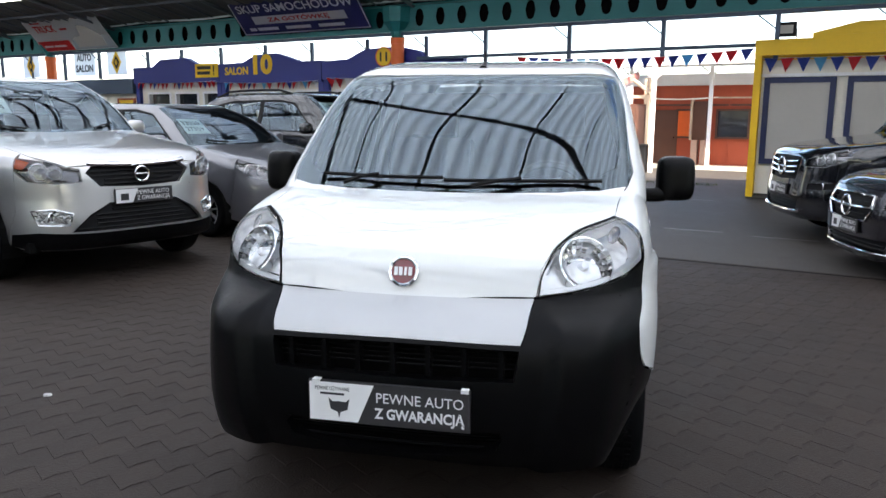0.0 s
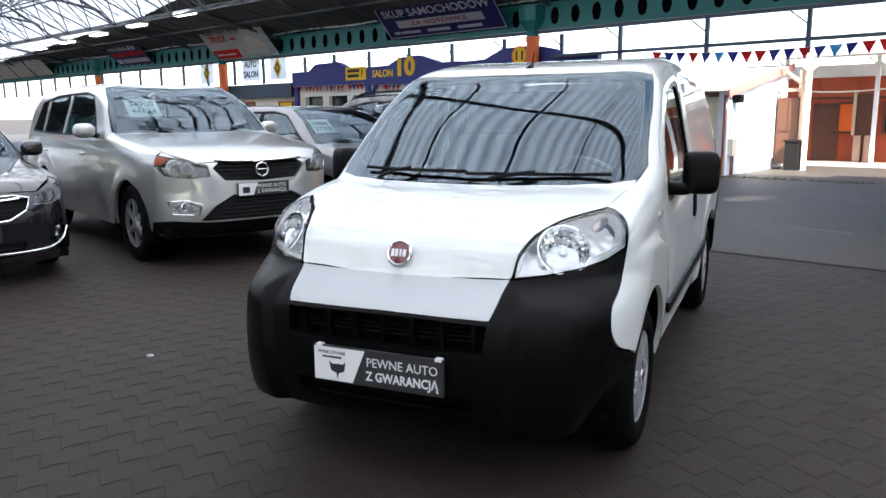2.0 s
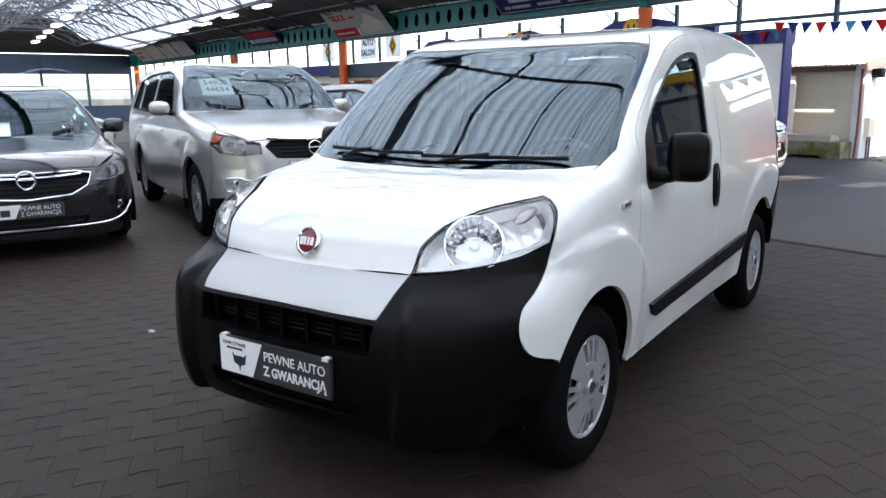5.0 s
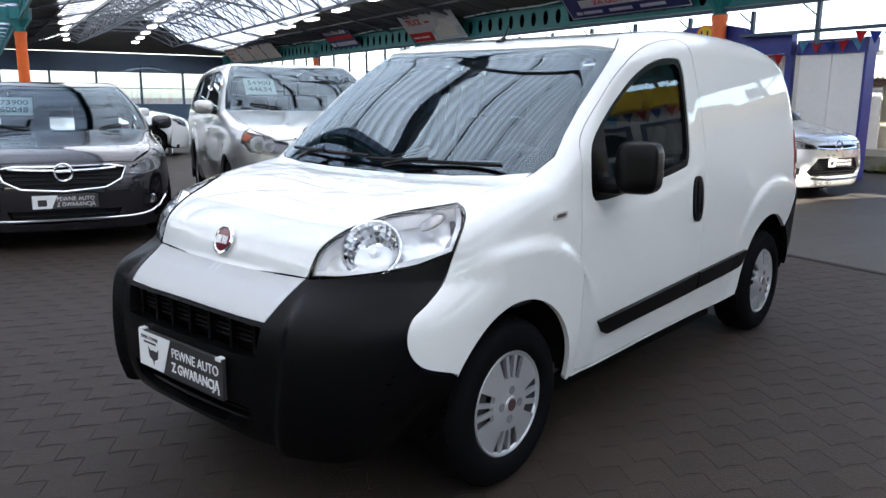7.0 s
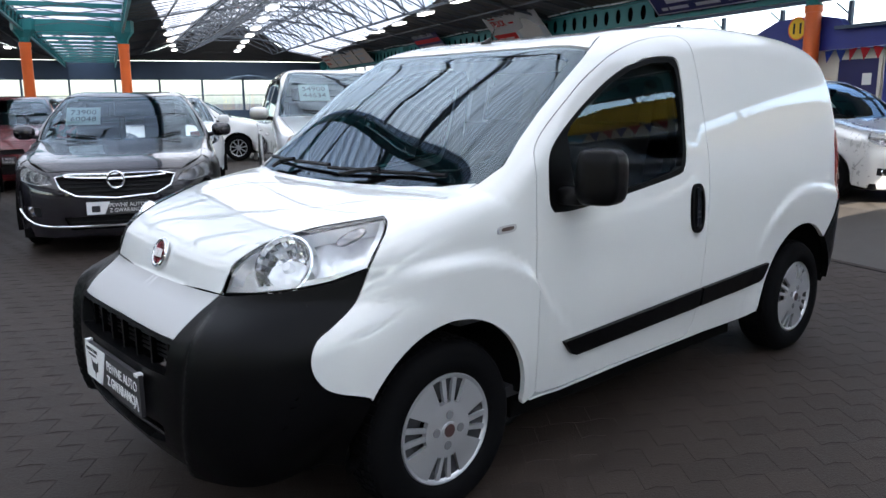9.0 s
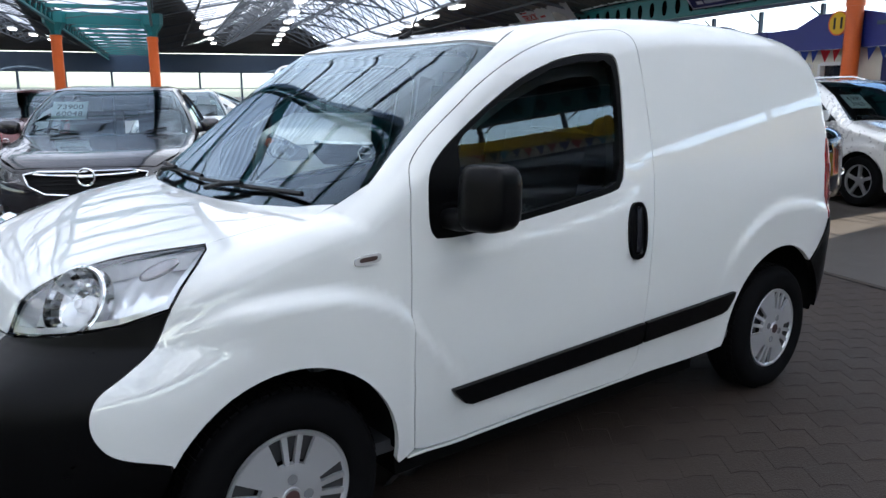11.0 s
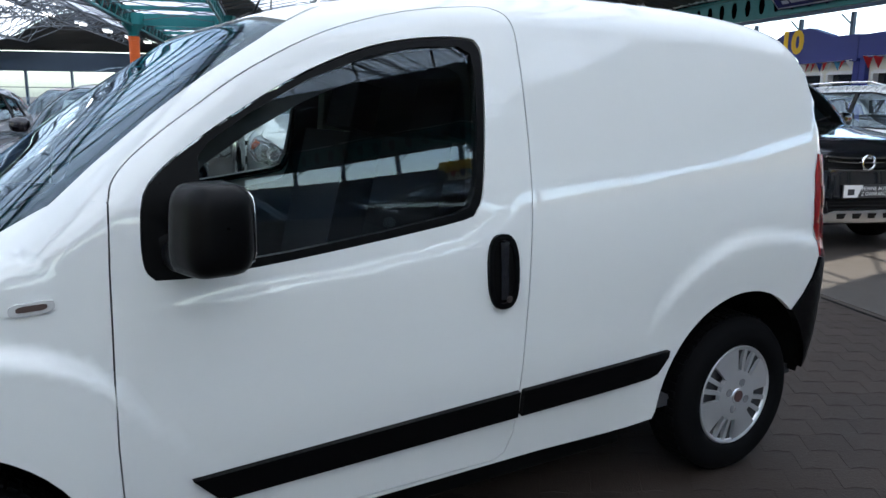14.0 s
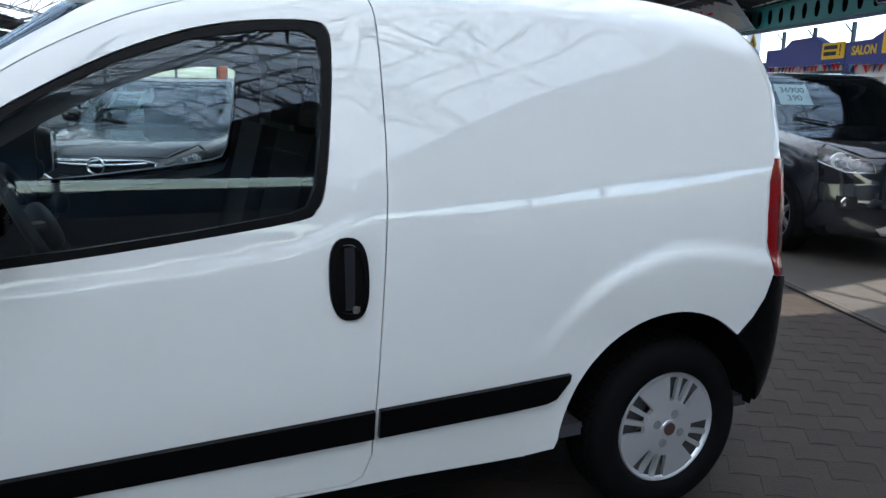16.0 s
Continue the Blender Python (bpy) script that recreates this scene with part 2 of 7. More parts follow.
PROFILE = np.vstack((NOSE, TOP[1:], [(2.0, 0.13)]))
WIDTH_Z = (0.10, 0.25, 0.35, 0.50, 0.65, 0.85, 1.00, 1.10, 1.20, 1.40, 1.55, 1.62, 1.80)
WIDTH_X = (0.760, 0.790, 0.806, 0.818, 0.825, 0.826, 0.818, 0.804, 0.784, 0.740, 0.702, 0.684, 0.62)
WIDTH = spline(list(zip(WIDTH_Z, WIDTH_X)), 10)
NOSE_CURVE = spline([(0.0, 1.6), (0.4, 1.6), (0.65, 1.6), (0.80, 1.6), (0.88, 1.53), (0.96, 1.22), (1.03, 0.88), (1.10, 0.85), (1.22, 0.79), (1.35, 0.70), (1.60, 0.48)], 10)
BROW = spline([(-0.60, 0.62), (-0.45, 0.725), (-0.30, 0.80), (-0.15, 0.84), (0.02, 0.852), (0.18, 0.838), (0.30, 0.80), (0.38, 0.745), (0.44, 0.67), (0.60, 0.50)], 6)
BODY = dict(profile=PROFILE, wz=WIDTH[:, 0], wx=WIDTH[:, 1], nz=NOSE_CURVE[:, 0], nc=NOSE_CURVE[:, 1], plan=0.90, tail=0.86, tail_y=(1.8, 2.7), fade=(0.5, 1.5), front=0.0, rear=2.513, hub=0.30, flare=(0.0, 0.52, 0.572, 0.017, 0.58, 0.625), k=(0.07, 0.07, 1.35, 1.6), van=1.0, ty=2.2)



def ramp(x, a, b):
    t = np.clip((x - a) / (b - a), 0, 1)
    return t * t * (3 - 2 * t)


def shape(P):
    """Below nought inside the van's body, above it outside; P is an array of points."""
    x, y, z = np.abs(P[:, 0]), P[:, 1], P[:, 2]
    s = np.clip(x / BODY["plan"], 0, 0.9995) ** 4
    g = 1 - (1 - s) ** 0.25
    front = np.interp(z, BODY["nz"], BODY["nc"]) * g * (1 - ramp(y, *BODY["fade"]))
    s4 = np.clip(x / BODY["tail"], 0, 0.9995) ** 4
    back = 0.22 * (1 - (1 - s4) ** 0.25) * ramp(y, *BODY["tail_y"])
    ye = y - front + back
    a, b = BODY["profile"], np.roll(BODY["profile"], -1, 0)
    d = np.full(len(x), 1e9)
    inside = np.zeros(len(x), bool)
    for (ay, az), (by, bz) in zip(a, b):
        ey, ez = by - ay, bz - az
        t = np.clip(((ye - ay) * ey + (z - az) * ez) / (ey * ey + ez * ez + 1e-12), 0, 1)
        d = np.minimum(d, (ye - ay - t * ey) ** 2 + (z - az - t * ez) ** 2)
        if abs(ez) > 1e-9:
            cross = ((az > z) != (bz > z)) & (ye < (z - az) / ez * ey + ay)
            inside ^= cross
    side = np.sqrt(d) * np.where(inside, -1, 1)
    w = np.interp(z, BODY["wz"], BODY["wx"])
    f = BODY["flare"]
    rf, rr = np.hypot(y - BODY["front"], z - BODY["hub"]), np.hypot((y - BODY["rear"]) * np.where((y > BODY["rear"]) & (BODY["van"] > 0), 0.72, 1.0), z - BODY["hub"])
    soft = 0.12 + 0.88 * ramp(z, 0.58, 0.88) if BODY["van"] else 1.0
    w = w + f[3] * (1 - ramp(rr, f[4], f[5])) * soft
    if not BODY["van"]:
        w = w + f[0] * (1 - ramp(rf, f[1], f[2]))
    if BODY["van"]:
        w = w - 0.016 * ramp(z, 0.62, 0.30) * ramp(y, 0.45, 0.6) * ramp(y, 2.1, 1.95)
        # the bumper draws in towards its foot
        w = w - 0.135 * ramp(z, 0.54, 0.2) * ramp(y, -0.28, -0.42)
        # the door skin steps in round the window
        belt = np.interp(y, (0.45, 0.80, 1.05, 1.30, 1.45), (0.892, 0.908, 0.930, 0.962, 1.03))
        w = w - 0.0055 * ramp(z, belt, belt + 0.036) * ramp(y, 0.3, 0.7) * ramp(y, 1.49, 1.37) * ramp(z, 1.67, 1.53)
        # a brow over the front wheel, from the lamp's corner to the door
        over = ramp(z - np.interp(y, BROW[:, 0], BROW[:, 1]), -0.01, 0.035)
        w = w + 0.013 * (1 - over) * (1 - ramp(y, 0.37, 0.50)) * ramp(z, 0.25, 0.5)
        w = w - 0.013 * over * (1 - ramp(y, 0.3, 0.7)) * (1 - ramp(z, 1.0, 1.15))
    flank = (x - w) * 0.97
    k = BODY["k"][0] + BODY["k"][1] * ramp(z, BODY["k"][2], BODY["k"][3])
    h = np.maximum(k - np.abs(side - flank), 0) / k
    return np.maximum(side, flank) + h * h * k * 0.25


def cast(start, way, depth=0.0, reach=2.5):
    """Where rays that come from outside meet the body, sunk by depth."""
    start, way = np.asarray(start, float), np.asarray(way, float)
    way = np.broadcast_to(way, start.shape)
    t = np.zeros(len(start))
    for _ in range(45):
        step = np.clip(shape(start + way * t[:, None]) + depth, -0.2, 0.8) * 0.7
        t = np.clip(t + step, 0, reach)
        if np.max(np.abs(step)) < 3e-5:
            break
    return start + way * t[:, None]


def slope(P, e=0.012):
    g = np.stack([shape(P + np.eye(3)[i] * e) - shape(P - np.eye(3)[i] * e) for i in range(3)], 1)
    return g / (np.linalg.norm(g, axis=1)[:, None] + 1e-12)
from mathutils.geometry import delaunay_2d_cdt

R2 = math.sqrt(0.5)


def plan(kind, P):
    """Points in space to the flat plan of one way of looking at the body."""
    P = np.asarray(P, float)
    x, y, z = P[:, 0], P[:, 1], P[:, 2]
    if kind == "flank":
        return np.stack((y, z - x), 1)
    if kind == "nose":
        return np.stack((x, y + z), 1)
    if kind == "top":
        return np.stack((x, y), 1)
    if kind == "round":
        return np.stack((0.9 * np.arctan2(x, 0.3 - y), z), 1)
    return np.stack((0.9 * np.arctan2(x, y - BODY["ty"]), z), 1)


def onto(kind, A, depth=0.0):
    """From the flat plan back onto the body."""
    a, b, o = A[:, 0], A[:, 1], np.ones(len(A))
    if kind == "flank":
        s, w = np.stack((1.3 * o, a, b + 1.3), 1), np.array((-R2, 0, -R2))
    elif kind == "nose":
        s, w = np.stack((a, -1.4 * o, b + 1.4), 1), np.array((0, R2, -R2))
    elif kind == "top":
        s, w = np.stack((a, b, 2.1 * o), 1), np.array((0, 0, -1.0))
    elif kind == "round":
        t = a / 0.9
        s, w = np.stack((1.6 * np.sin(t), 0.3 - 1.6 * np.cos(t), b), 1), np.stack((-np.sin(t), np.cos(t), 0 * t), 1)
    else:
        t = a / 0.9
        s, w = np.stack((1.5 * np.sin(t), BODY["ty"] + 1.5 * np.cos(t), b), 1), np.stack((-np.sin(t), -np.cos(t), 0 * t), 1)
    return cast(s, w, depth, 4.5)


def within(poly, Q):
    r = np.zeros(len(Q), bool)
    for (ax, ay), (bx, by) in zip(poly, np.roll(poly, -1, 0)):
        if ay != by:
            r ^= ((ay > Q[:, 1]) != (by > Q[:, 1])) & (Q[:, 0] < (bx - ax) * (Q[:, 1] - ay) / (by - ay) + ax)
    return r


def evenly(poly, step):
    out = []
    for p, q in zip(poly, np.roll(poly, -1, 0)):
        n = max(1, int(np.linalg.norm(q - p) / step + 0.5))
        out += [p + (q - p) * k / n for k in range(n)]
    return np.array(out)


def shrink(poly, d):
    area = np.sum(poly[:, 0] * np.roll(poly[:, 1], -1) - np.roll(poly[:, 0], -1) * poly[:, 1])
    t = np.roll(poly, -1, 0) - np.roll(poly, 1, 0)
    t /= np.linalg.norm(t, axis=1)[:, None] + 1e-12
    n = np.stack((-t[:, 1], t[:, 0]), 1) * (1 if area > 0 else -1)
    return poly + n * d


def skin_mesh(name, kind, outline, holes=(), step=0.03, depth=0.0, rim=0.018, inset=0.002, lift=None, lean=0.0, crown=0.0):
    """A panel that follows the body inside an outline, with its edges folded in. lift: extra height over the body by plan place."""
    loops = [shrink(evenly(plan(kind, outline), step), inset)]
    loops += [shrink(evenly(plan(kind, h), step), -inset) for h in holes]
    lo, hi = loops[0].min(0), loops[0].max(0)
    gx, gy = np.meshgrid(np.arange(lo[0], hi[0], step), np.arange(lo[1], hi[1], step * 0.87))
    gx = gx + 0.5 * step * (np.arange(len(gx)) % 2)[:, None]
    G = np.stack((gx.ravel(), gy.ravel()), 1)
    ok = within(loops[0], G)
    for h in loops[1:]:
        ok &= ~within(h, G)
    border = np.vstack(loops)
    G = G[ok]
    near = np.array([np.min(np.sum((border - g) ** 2, 1)) for g in G]) if len(G) else np.zeros(0)
    G = G[near > (0.45 * step) ** 2] if len(G) else G
    A = np.vstack((border, G))
    edges, k = [], 0
    for l in loops:
        edges += [(k + i, k + (i + 1) % len(l)) for i in range(len(l))]
        k += len(l)
    v2, _, faces, orig, _, _ = delaunay_2d_cdt([Vector(p) for p in A], edges, [], 0, 1e-6)
    B = np.array([tuple(v) for v in v2])
    F = np.array([f for f in faces if len(f) == 3])
    C = B[F].mean(1)
    keep = within(loops[0], C)
    for h in loops[1:]:
        keep &= ~within(h, C)
    F = F[keep]
    d = depth if lift is None else depth - lift(B)
    P = onto(kind, B, d)
    N = slope(P)
    tri = P[F]
    n = np.cross(tri[:, 1] - tri[:, 0], tri[:, 2] - tri[:, 0])
    flip = np.sum(n * N[F].mean(1), 1) < 0
    F[flip] = F[flip][:, ::-1]
    if lift is not None:
        n[flip] *= -1
        N = np.zeros_like(P)
        for k in range(3):
            np.add.at(N, F[:, k], n)
        N /= np.linalg.norm(N, axis=1)[:, None] + 1e-12
    # lean, crown: bend only the shading normals, to shift where reflections fall
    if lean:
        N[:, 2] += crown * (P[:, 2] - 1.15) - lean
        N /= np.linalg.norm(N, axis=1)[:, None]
    verts, norms, faces = [tuple(p) for p in P], [tuple(q) for q in N], [tuple(f) for f in F]
    if rim:
        count = {}
        for f in faces:
            for a, b in zip(f, f[1:] + f[:1]):
                count[(a, b)] = count.get((a, b), 0) + 1
        for a, b in [e for e in count if (e[1], e[0]) not in count]:
            i = len(verts)
            side = np.cross(P[b] - P[a], N[a])
            side /= np.linalg.norm(side) + 1e-12
            verts += [tuple(P[a]), tuple(P[b]), tuple(P[b] - N[b] * rim), tuple(P[a] - N[a] * rim)]
            norms += [tuple(side)] * 4
            faces.append((i + 1, i, i + 3, i + 2))
    mesh = bpy.data.meshes.new(name)
    mesh.from_pydata(verts, [], faces)
    mesh.polygons.foreach_set("use_smooth", [True] * len(mesh.polygons))
    mesh.normals_split_custom_set_from_vertices(norms)
    return mesh


def mirrored(mesh):
    m = bpy.data.meshes.new(mesh.name)
    n = len(mesh.vertices)
    norms = [(0, 0, 0)] * n
    for l in mesh.loops:
        q = mesh.corner_normals[l.index].vector
        norms[l.vertex_index] = (-q[0], q[1], q[2])
    m.from_pydata([(-v.co[0], v.co[1], v.co[2]) for v in mesh.vertices], [], [tuple(p.vertices)[::-1] for p in mesh.polygons])
    m.polygons.foreach_set("use_smooth", [True] * len(m.polygons))
    m.normals_split_custom_set_from_vertices(norms)
    return m


def panel(name, kind, outline, material, parent, holes=(), both=True, label="", **kw):
    """One panel, or with both its mirror twin too, as parts of the van."""
    mesh = skin_mesh(name, kind, outline, holes, **kw)
    made = []
    for k, me in enumerate([mesh, mirrored(mesh)] if both else [mesh]):
        me.materials.append(material)
        ob = new(name, me)
        ob.parent = parent[k] if isinstance(parent, list) else parent
        if label:
            ob["label"] = label
        made.append(ob)
    return made


def flank_line(yz, x=0.8):
    """Side-view points (y, z) laid on the body."""
    A = np.array(yz, float)
    s = np.stack((np.full(len(A), 1.3), A[:, 0], A[:, 1]), 1)
    return cast(s, np.array((-1.0, 0, 0)), 0.0, 1.2)


def both_sides(right):
    """Closes a half outline of (x, y, z) points, given from centre to centre, with its mirror half."""
    r = np.array(right, float)
    l = r[::-1] * np.array((-1, 1, 1))
    return np.vstack((r, l[1:] if abs(r[-1, 0]) < 1e-6 else l))


def arch(cy, cz, r, a0, a1, n=24):
    return [(cy + r * math.cos(math.radians(a)), cz + r * math.sin(math.radians(a))) for a in np.linspace(a0, a1, n)]


van = thing("delivery_van", pose(0, 0, 0), "white panel van with black plastic bumpers and clean paint", "van")

# seams, as few points on the body
HOOD_SEAM = [(0.675, -0.15, 1.011), (0.684, 0.01, 1.038), (0.700, 0.14, 1.060), (0.716, 0.215, 1.080)]
HOOD_REAR = [(0.0, 0.066, 1.055), (0.25, 0.075, 1.058), (0.45, 0.095, 1.062), (0.61, 0.140, 1.070), (0.716, 0.215, 1.080)]
LAMP_TOP = [(0.437, -0.580, 0.793), (0.448, -0.550, 0.872), (0.482, -0.462, 0.937), (0.541, -0.330, 0.977), (0.616, -0.225, 0.998), (0.675, -0.150, 1.011)]
LAMP_OUT = [(0.675, -0.150, 1.011), (0.708, -0.160, 1.002), (0.745, -0.200, 0.970), (0.772, -0.252, 0.925), (0.779, -0.285, 0.878)]
LAMP_LOW = [(0.779, -0.285, 0.878), (0.726, -0.395, 0.843), (0.647, -0.481, 0.822), (0.555, -0.538, 0.806), (0.437, -0.580, 0.793)]
BUMPER_SEAM = spline([(0.779, -0.285, 0.878), (0.775, -0.330, 0.792), (0.773, -0.400, 0.738), (0.769, -0.462, 0.700), (0.772, -0.487, 0.645), (0.778, -0.475, 0.583), (0.792, -0.430, 0.535), (0.818, -0.322, 0.496)], 4)
SCREEN_SIDE = [(0.722, 0.225, 1.084), (0.742, 0.300, 1.135), (0.730, 0.395, 1.221), (0.718, 0.509, 1.316), (0.702, 0.650, 1.416), (0.680, 0.790, 1.505), (0.657, 0.862, 1.545)]
SCREEN_TOP = [(0.657, 0.862, 1.545), (0.60, 0.820, 1.548), (0.42, 0.796, 1.560), (0.2, 0.793, 1.563), (0.0, 0.793, 1.564)]
DOOR_FRONT = [(0.416, 0.318), (0.402, 0.45), (0.397, 0.61), (0.402, 0.80), (0.408, 1.0), (0.416, 1.142)]
DOOR_TOP = spline([(0.416, 1.142), (0.432, 1.190), (0.490, 1.250), (0.612, 1.340), (0.762, 1.437), (0.956, 1.528), (1.18, 1.590), (1.40, 1.619), (1.485, 1.612), (1.522, 1.570), (1.531, 1.450), (1.534, 1.250)], 4)
DOOR_REAR = [(1.534, 1.25), (1.53, 1.10), (1.515, 0.85), (1.498, 0.53), (1.492, 0.38), (1.468, 0.318), (1.43, 0.300)]
ROOF_X = 0.60

# ---- bonnet, wings, sides, roof ----
panel("bonnet", "nose", both_sides([(0.0, -0.6175, 0.7838), (0.2, -0.612, 0.7843), (0.428, -0.586, 0.789)] + [tuple(p) for p in LAMP_TOP] + HOOD_SEAM[1:] + HOOD_REAR[::-1][1:]), white_paint, van, both=False, step=0.032, rim=0.02)
front_arch = flank_line(arch(-0.005, 0.32, 0.356, -3, 151))
rear_arch = flank_line(arch(2.475, 0.315, 0.39, 178, 47))
door_front, door_top, door_rear = flank_line(DOOR_FRONT), flank_line(DOOR_TOP), flank_line(DOOR_REAR)
wing = np.vstack((HOOD_SEAM, [(0.742, 0.300, 1.135)], [(0.775, 0.405, 1.142)], door_front[::-1], flank_line([(0.395, 0.30), (0.36, 0.285)]), front_arch, BUMPER_SEAM[::-1], LAMP_OUT[::-1][1:-1]))
panel("wing", "flank", wing, white_paint, van, step=0.026, rim=0.02)
edge_y = np.linspace(1.0, 2.74, 14)
roof_edge = onto("top", np.stack((np.full(14, ROOF_X), edge_y), 1))
tail_edge = flank_line([(2.80, 1.54), (2.862, 1.40), (2.878, 1.25), (2.862, 1.18), (2.834, 1.10), (2.826, 1.0), (2.828, 0.91), (2.862, 0.80)])
bump_edge = flank_line([(2.862, 0.79), (2.84, 0.72), (2.80, 0.655), (2.745, 0.600)])
side_panel = np.vstack(([(0.748, 0.302, 1.137)], SCREEN_SIDE[2:], roof_edge, tail_edge, bump_edge[1:], rear_arch[::-1][1:], flank_line([(2.075, 0.30), (1.6, 0.288), (1.0, 0.282), (0.395, 0.288), (0.405, 0.302), (0.9, 0.296)]), door_rear[::-1], door_top[::-1]))
panel("side_panel", "flank", side_panel, white_paint, van, step=0.03, rim=0.02)
roof = both_sides([(0.0, 0.797, 1.57), (0.2, 0.797, 1.57), (0.42, 0.80, 1.57), (0.60, 0.825, 1.57), (0.655, 0.868, 1.57), (0.60, 1.0, 1.6)] + [tuple(p) for p in roof_edge[1:]] + [(0.45, 2.80, 1.6), (0.2, 2.83, 1.6), (0.0, 2.83, 1.6)])
panel("roof", "top", roof, white_paint, van, both=False, step=0.05, rim=0.015, inset=0.0)
tail = both_sides([(0.0, 2.83, 1.60), (0.2, 2.83, 1.60), (0.45, 2.80, 1.60), (0.60, 2.74, 1.59)] + [tuple(p) for p in tail_edge] + [(0.8, 2.93, 0.79), (0.5, 3.0, 0.74), (0.0, 3.02, 0.74)])
panel("rear_door", "tail", tail, white_paint, van, both=False, step=0.06, rim=0.015, inset=0.0)

# ---- doors ----
WINDOW = [(0.500, 0.968), (0.480, 0.995), (0.476, 1.060), (0.488, 1.155), (0.538, 1.215), (0.628, 1.279), (0.738, 1.347), (0.894, 1.430), (1.062, 1.493), (1.216, 1.523), (1.350, 1.530), (1.396, 1.515), (1.405, 1.450), (1.390, 1.268), (1.368, 1.120), (1.345, 1.070), (1.300, 1.045), (1.05, 1.011), (0.812, 0.984), (0.60, 0.966)]
WINDOW = spline(WINDOW + WINDOW[:1], 3)[:-1]
window = flank_line(WINDOW)
door_line = np.vstack((door_front, door_top[1:], door_rear[1:], flank_line([(0.9, 0.300), (0.45, 0.306)])))
doors = panel("door", "flank", door_line, white_paint, van, holes=[window], step=0.028, rim=0.025, inset=0.0018)
GLASS = [(0.612, 0.990), (0.612, 1.235), (0.64, 1.268), (0.745, 1.334), (0.900, 1.414), (1.065, 1.474), (1.216, 1.502), (1.335, 1.509), (1.372, 1.490), (1.380, 1.440), (1.367, 1.270), (1.347, 1.135), (1.322, 1.082), (1.28, 1.066), (1.05, 1.034), (0.812, 1.007)]
glass = flank_line(GLASS)
panel("window_frame", "flank", window, black_plastic, doors, holes=[glass], step=0.03, depth=0.004, rim=0.03, inset=0.001, label="black window surround")
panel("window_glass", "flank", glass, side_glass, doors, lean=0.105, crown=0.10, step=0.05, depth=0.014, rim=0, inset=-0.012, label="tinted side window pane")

# ---- windscreen ----
screen = both_sides([tuple(p) for p in HOOD_REAR] + SCREEN_SIDE + SCREEN_TOP[1:])
inner = both_sides([(0.0, 0.135, 1.1), (0.4, 0.160, 1.1), (0.60, 0.215, 1.125), (0.672, 0.290, 1.165), (0.685, 0.395, 1.235), (0.675, 0.509, 1.325), (0.660, 0.650, 1.42), (0.635, 0.770, 1.497), (0.60, 0.775, 1.52), (0.42, 0.760, 1.535), (0.2, 0.757, 1.54), (0.0, 0.757, 1.54)])
panel("windscreen", "nose", screen, car_glass, van, both=False, step=0.035, depth=0.004, rim=0, inset=0.004, label="large raked windscreen")
panel("windscreen_border", "nose", screen, black_plastic, van, holes=[inner], both=False, step=0.04, depth=0.012, rim=0.02, inset=0.003)

# ---- front bumper ----
TRIM = both_sides([(0.0, -0.612, 0.783), (0.2, -0.606, 0.783), (0.428, -0.588, 0.787), (0.419, -0.648, 0.745), (0.404, -0.728, 0.673), (0.2, -0.74, 0.675), (0.0, -0.745, 0.676)])
GRILLE = both_sides([(0.0, -0.75, 0.664), (0.2, -0.75, 0.663), (0.398, -0.735, 0.658), (0.385, -0.75, 0.565), (0.2, -0.76, 0.561), (0.0, -0.765, 0.560)])
INTAKE = both_sides([(0.0, -0.765, 0.392), (0.345, -0.75, 0.398), (0.352, -0.75, 0.375), (0.335, -0.75, 0.335), (0.2, -0.76, 0.308), (0.0, -0.765, 0.300)])
bumper = both_sides([(0.0, -0.62, 0.7835), (0.2, -0.62, 0.7835), (0.430, -0.585, 0.788)] + LAMP_LOW[::-1][1:] + [tuple(p) for p in BUMPER_SEAM[1:]] + [tuple(p) for p in flank_line(arch(-0.005, 0.32, 0.356, 153, 196, 10))] + [(0.76, -0.335, 0.258), (0.70, -0.47, 0.264), (0.60, -0.60, 0.268), (0.4, -0.70, 0.272), (0.0, -0.735, 0.275)])


def corner_lift(B):
    t, z = np.abs(B[:, 0]), B[:, 1]
    proud = 0.032 * ramp(t, 0.405 + 0.10 * (z - 0.68), 0.425 + 0.10 * (z - 0.68)) * (1 - ramp(t, 0.52, 0.66)) * (1 - ramp(z, 0.70, 0.77))
    return proud - 0.012 * ramp(t, 0.60, 0.72) * (1 - ramp(t, 0.80, 0.90)) * (1 - ramp(z, 0.52, 0.70))



front_bumper = panel("front_bumper", "round", bumper, black_plastic, van, holes=[TRIM, GRILLE, INTAKE], both=False, step=0.017, rim=0.05, inset=0.001, lift=corner_lift, label="black grained plastic bumper")[0]
TRIM_FACE = [(x, y + 0.005, z + 0.0045) if z > 0.77 else (x, y, z) for x, y, z in [tuple(p) for p in TRIM]]
panel("bumper_trim", "round", TRIM_FACE, silver_panel, front_bumper, both=False, step=0.03, depth=0.001, rim=0.02, inset=0.0015, label="plain silver panel between the lamps")
bm = bmesh.new()
for x0, x1, z0, z1 in ((-0.46, 0.46, 0.53, 0.69), (-0.42, 0.42, 0.27, 0.43)):
    box(bm, x0, x1, -0.66, -0.655, z0, z1)
part("grille_backing", bm, dark_gap, front_bumper)
for k in range(7):
    x = -0.345 + 0.115 * k
    bm = boxes((x - 0.008, x + 0.008, -0.742 + 0.12 * x * x, -0.70, 0.555, 0.668))
    part("grille_bar", bm, black_plastic, front_bumper, bevel=0.003)
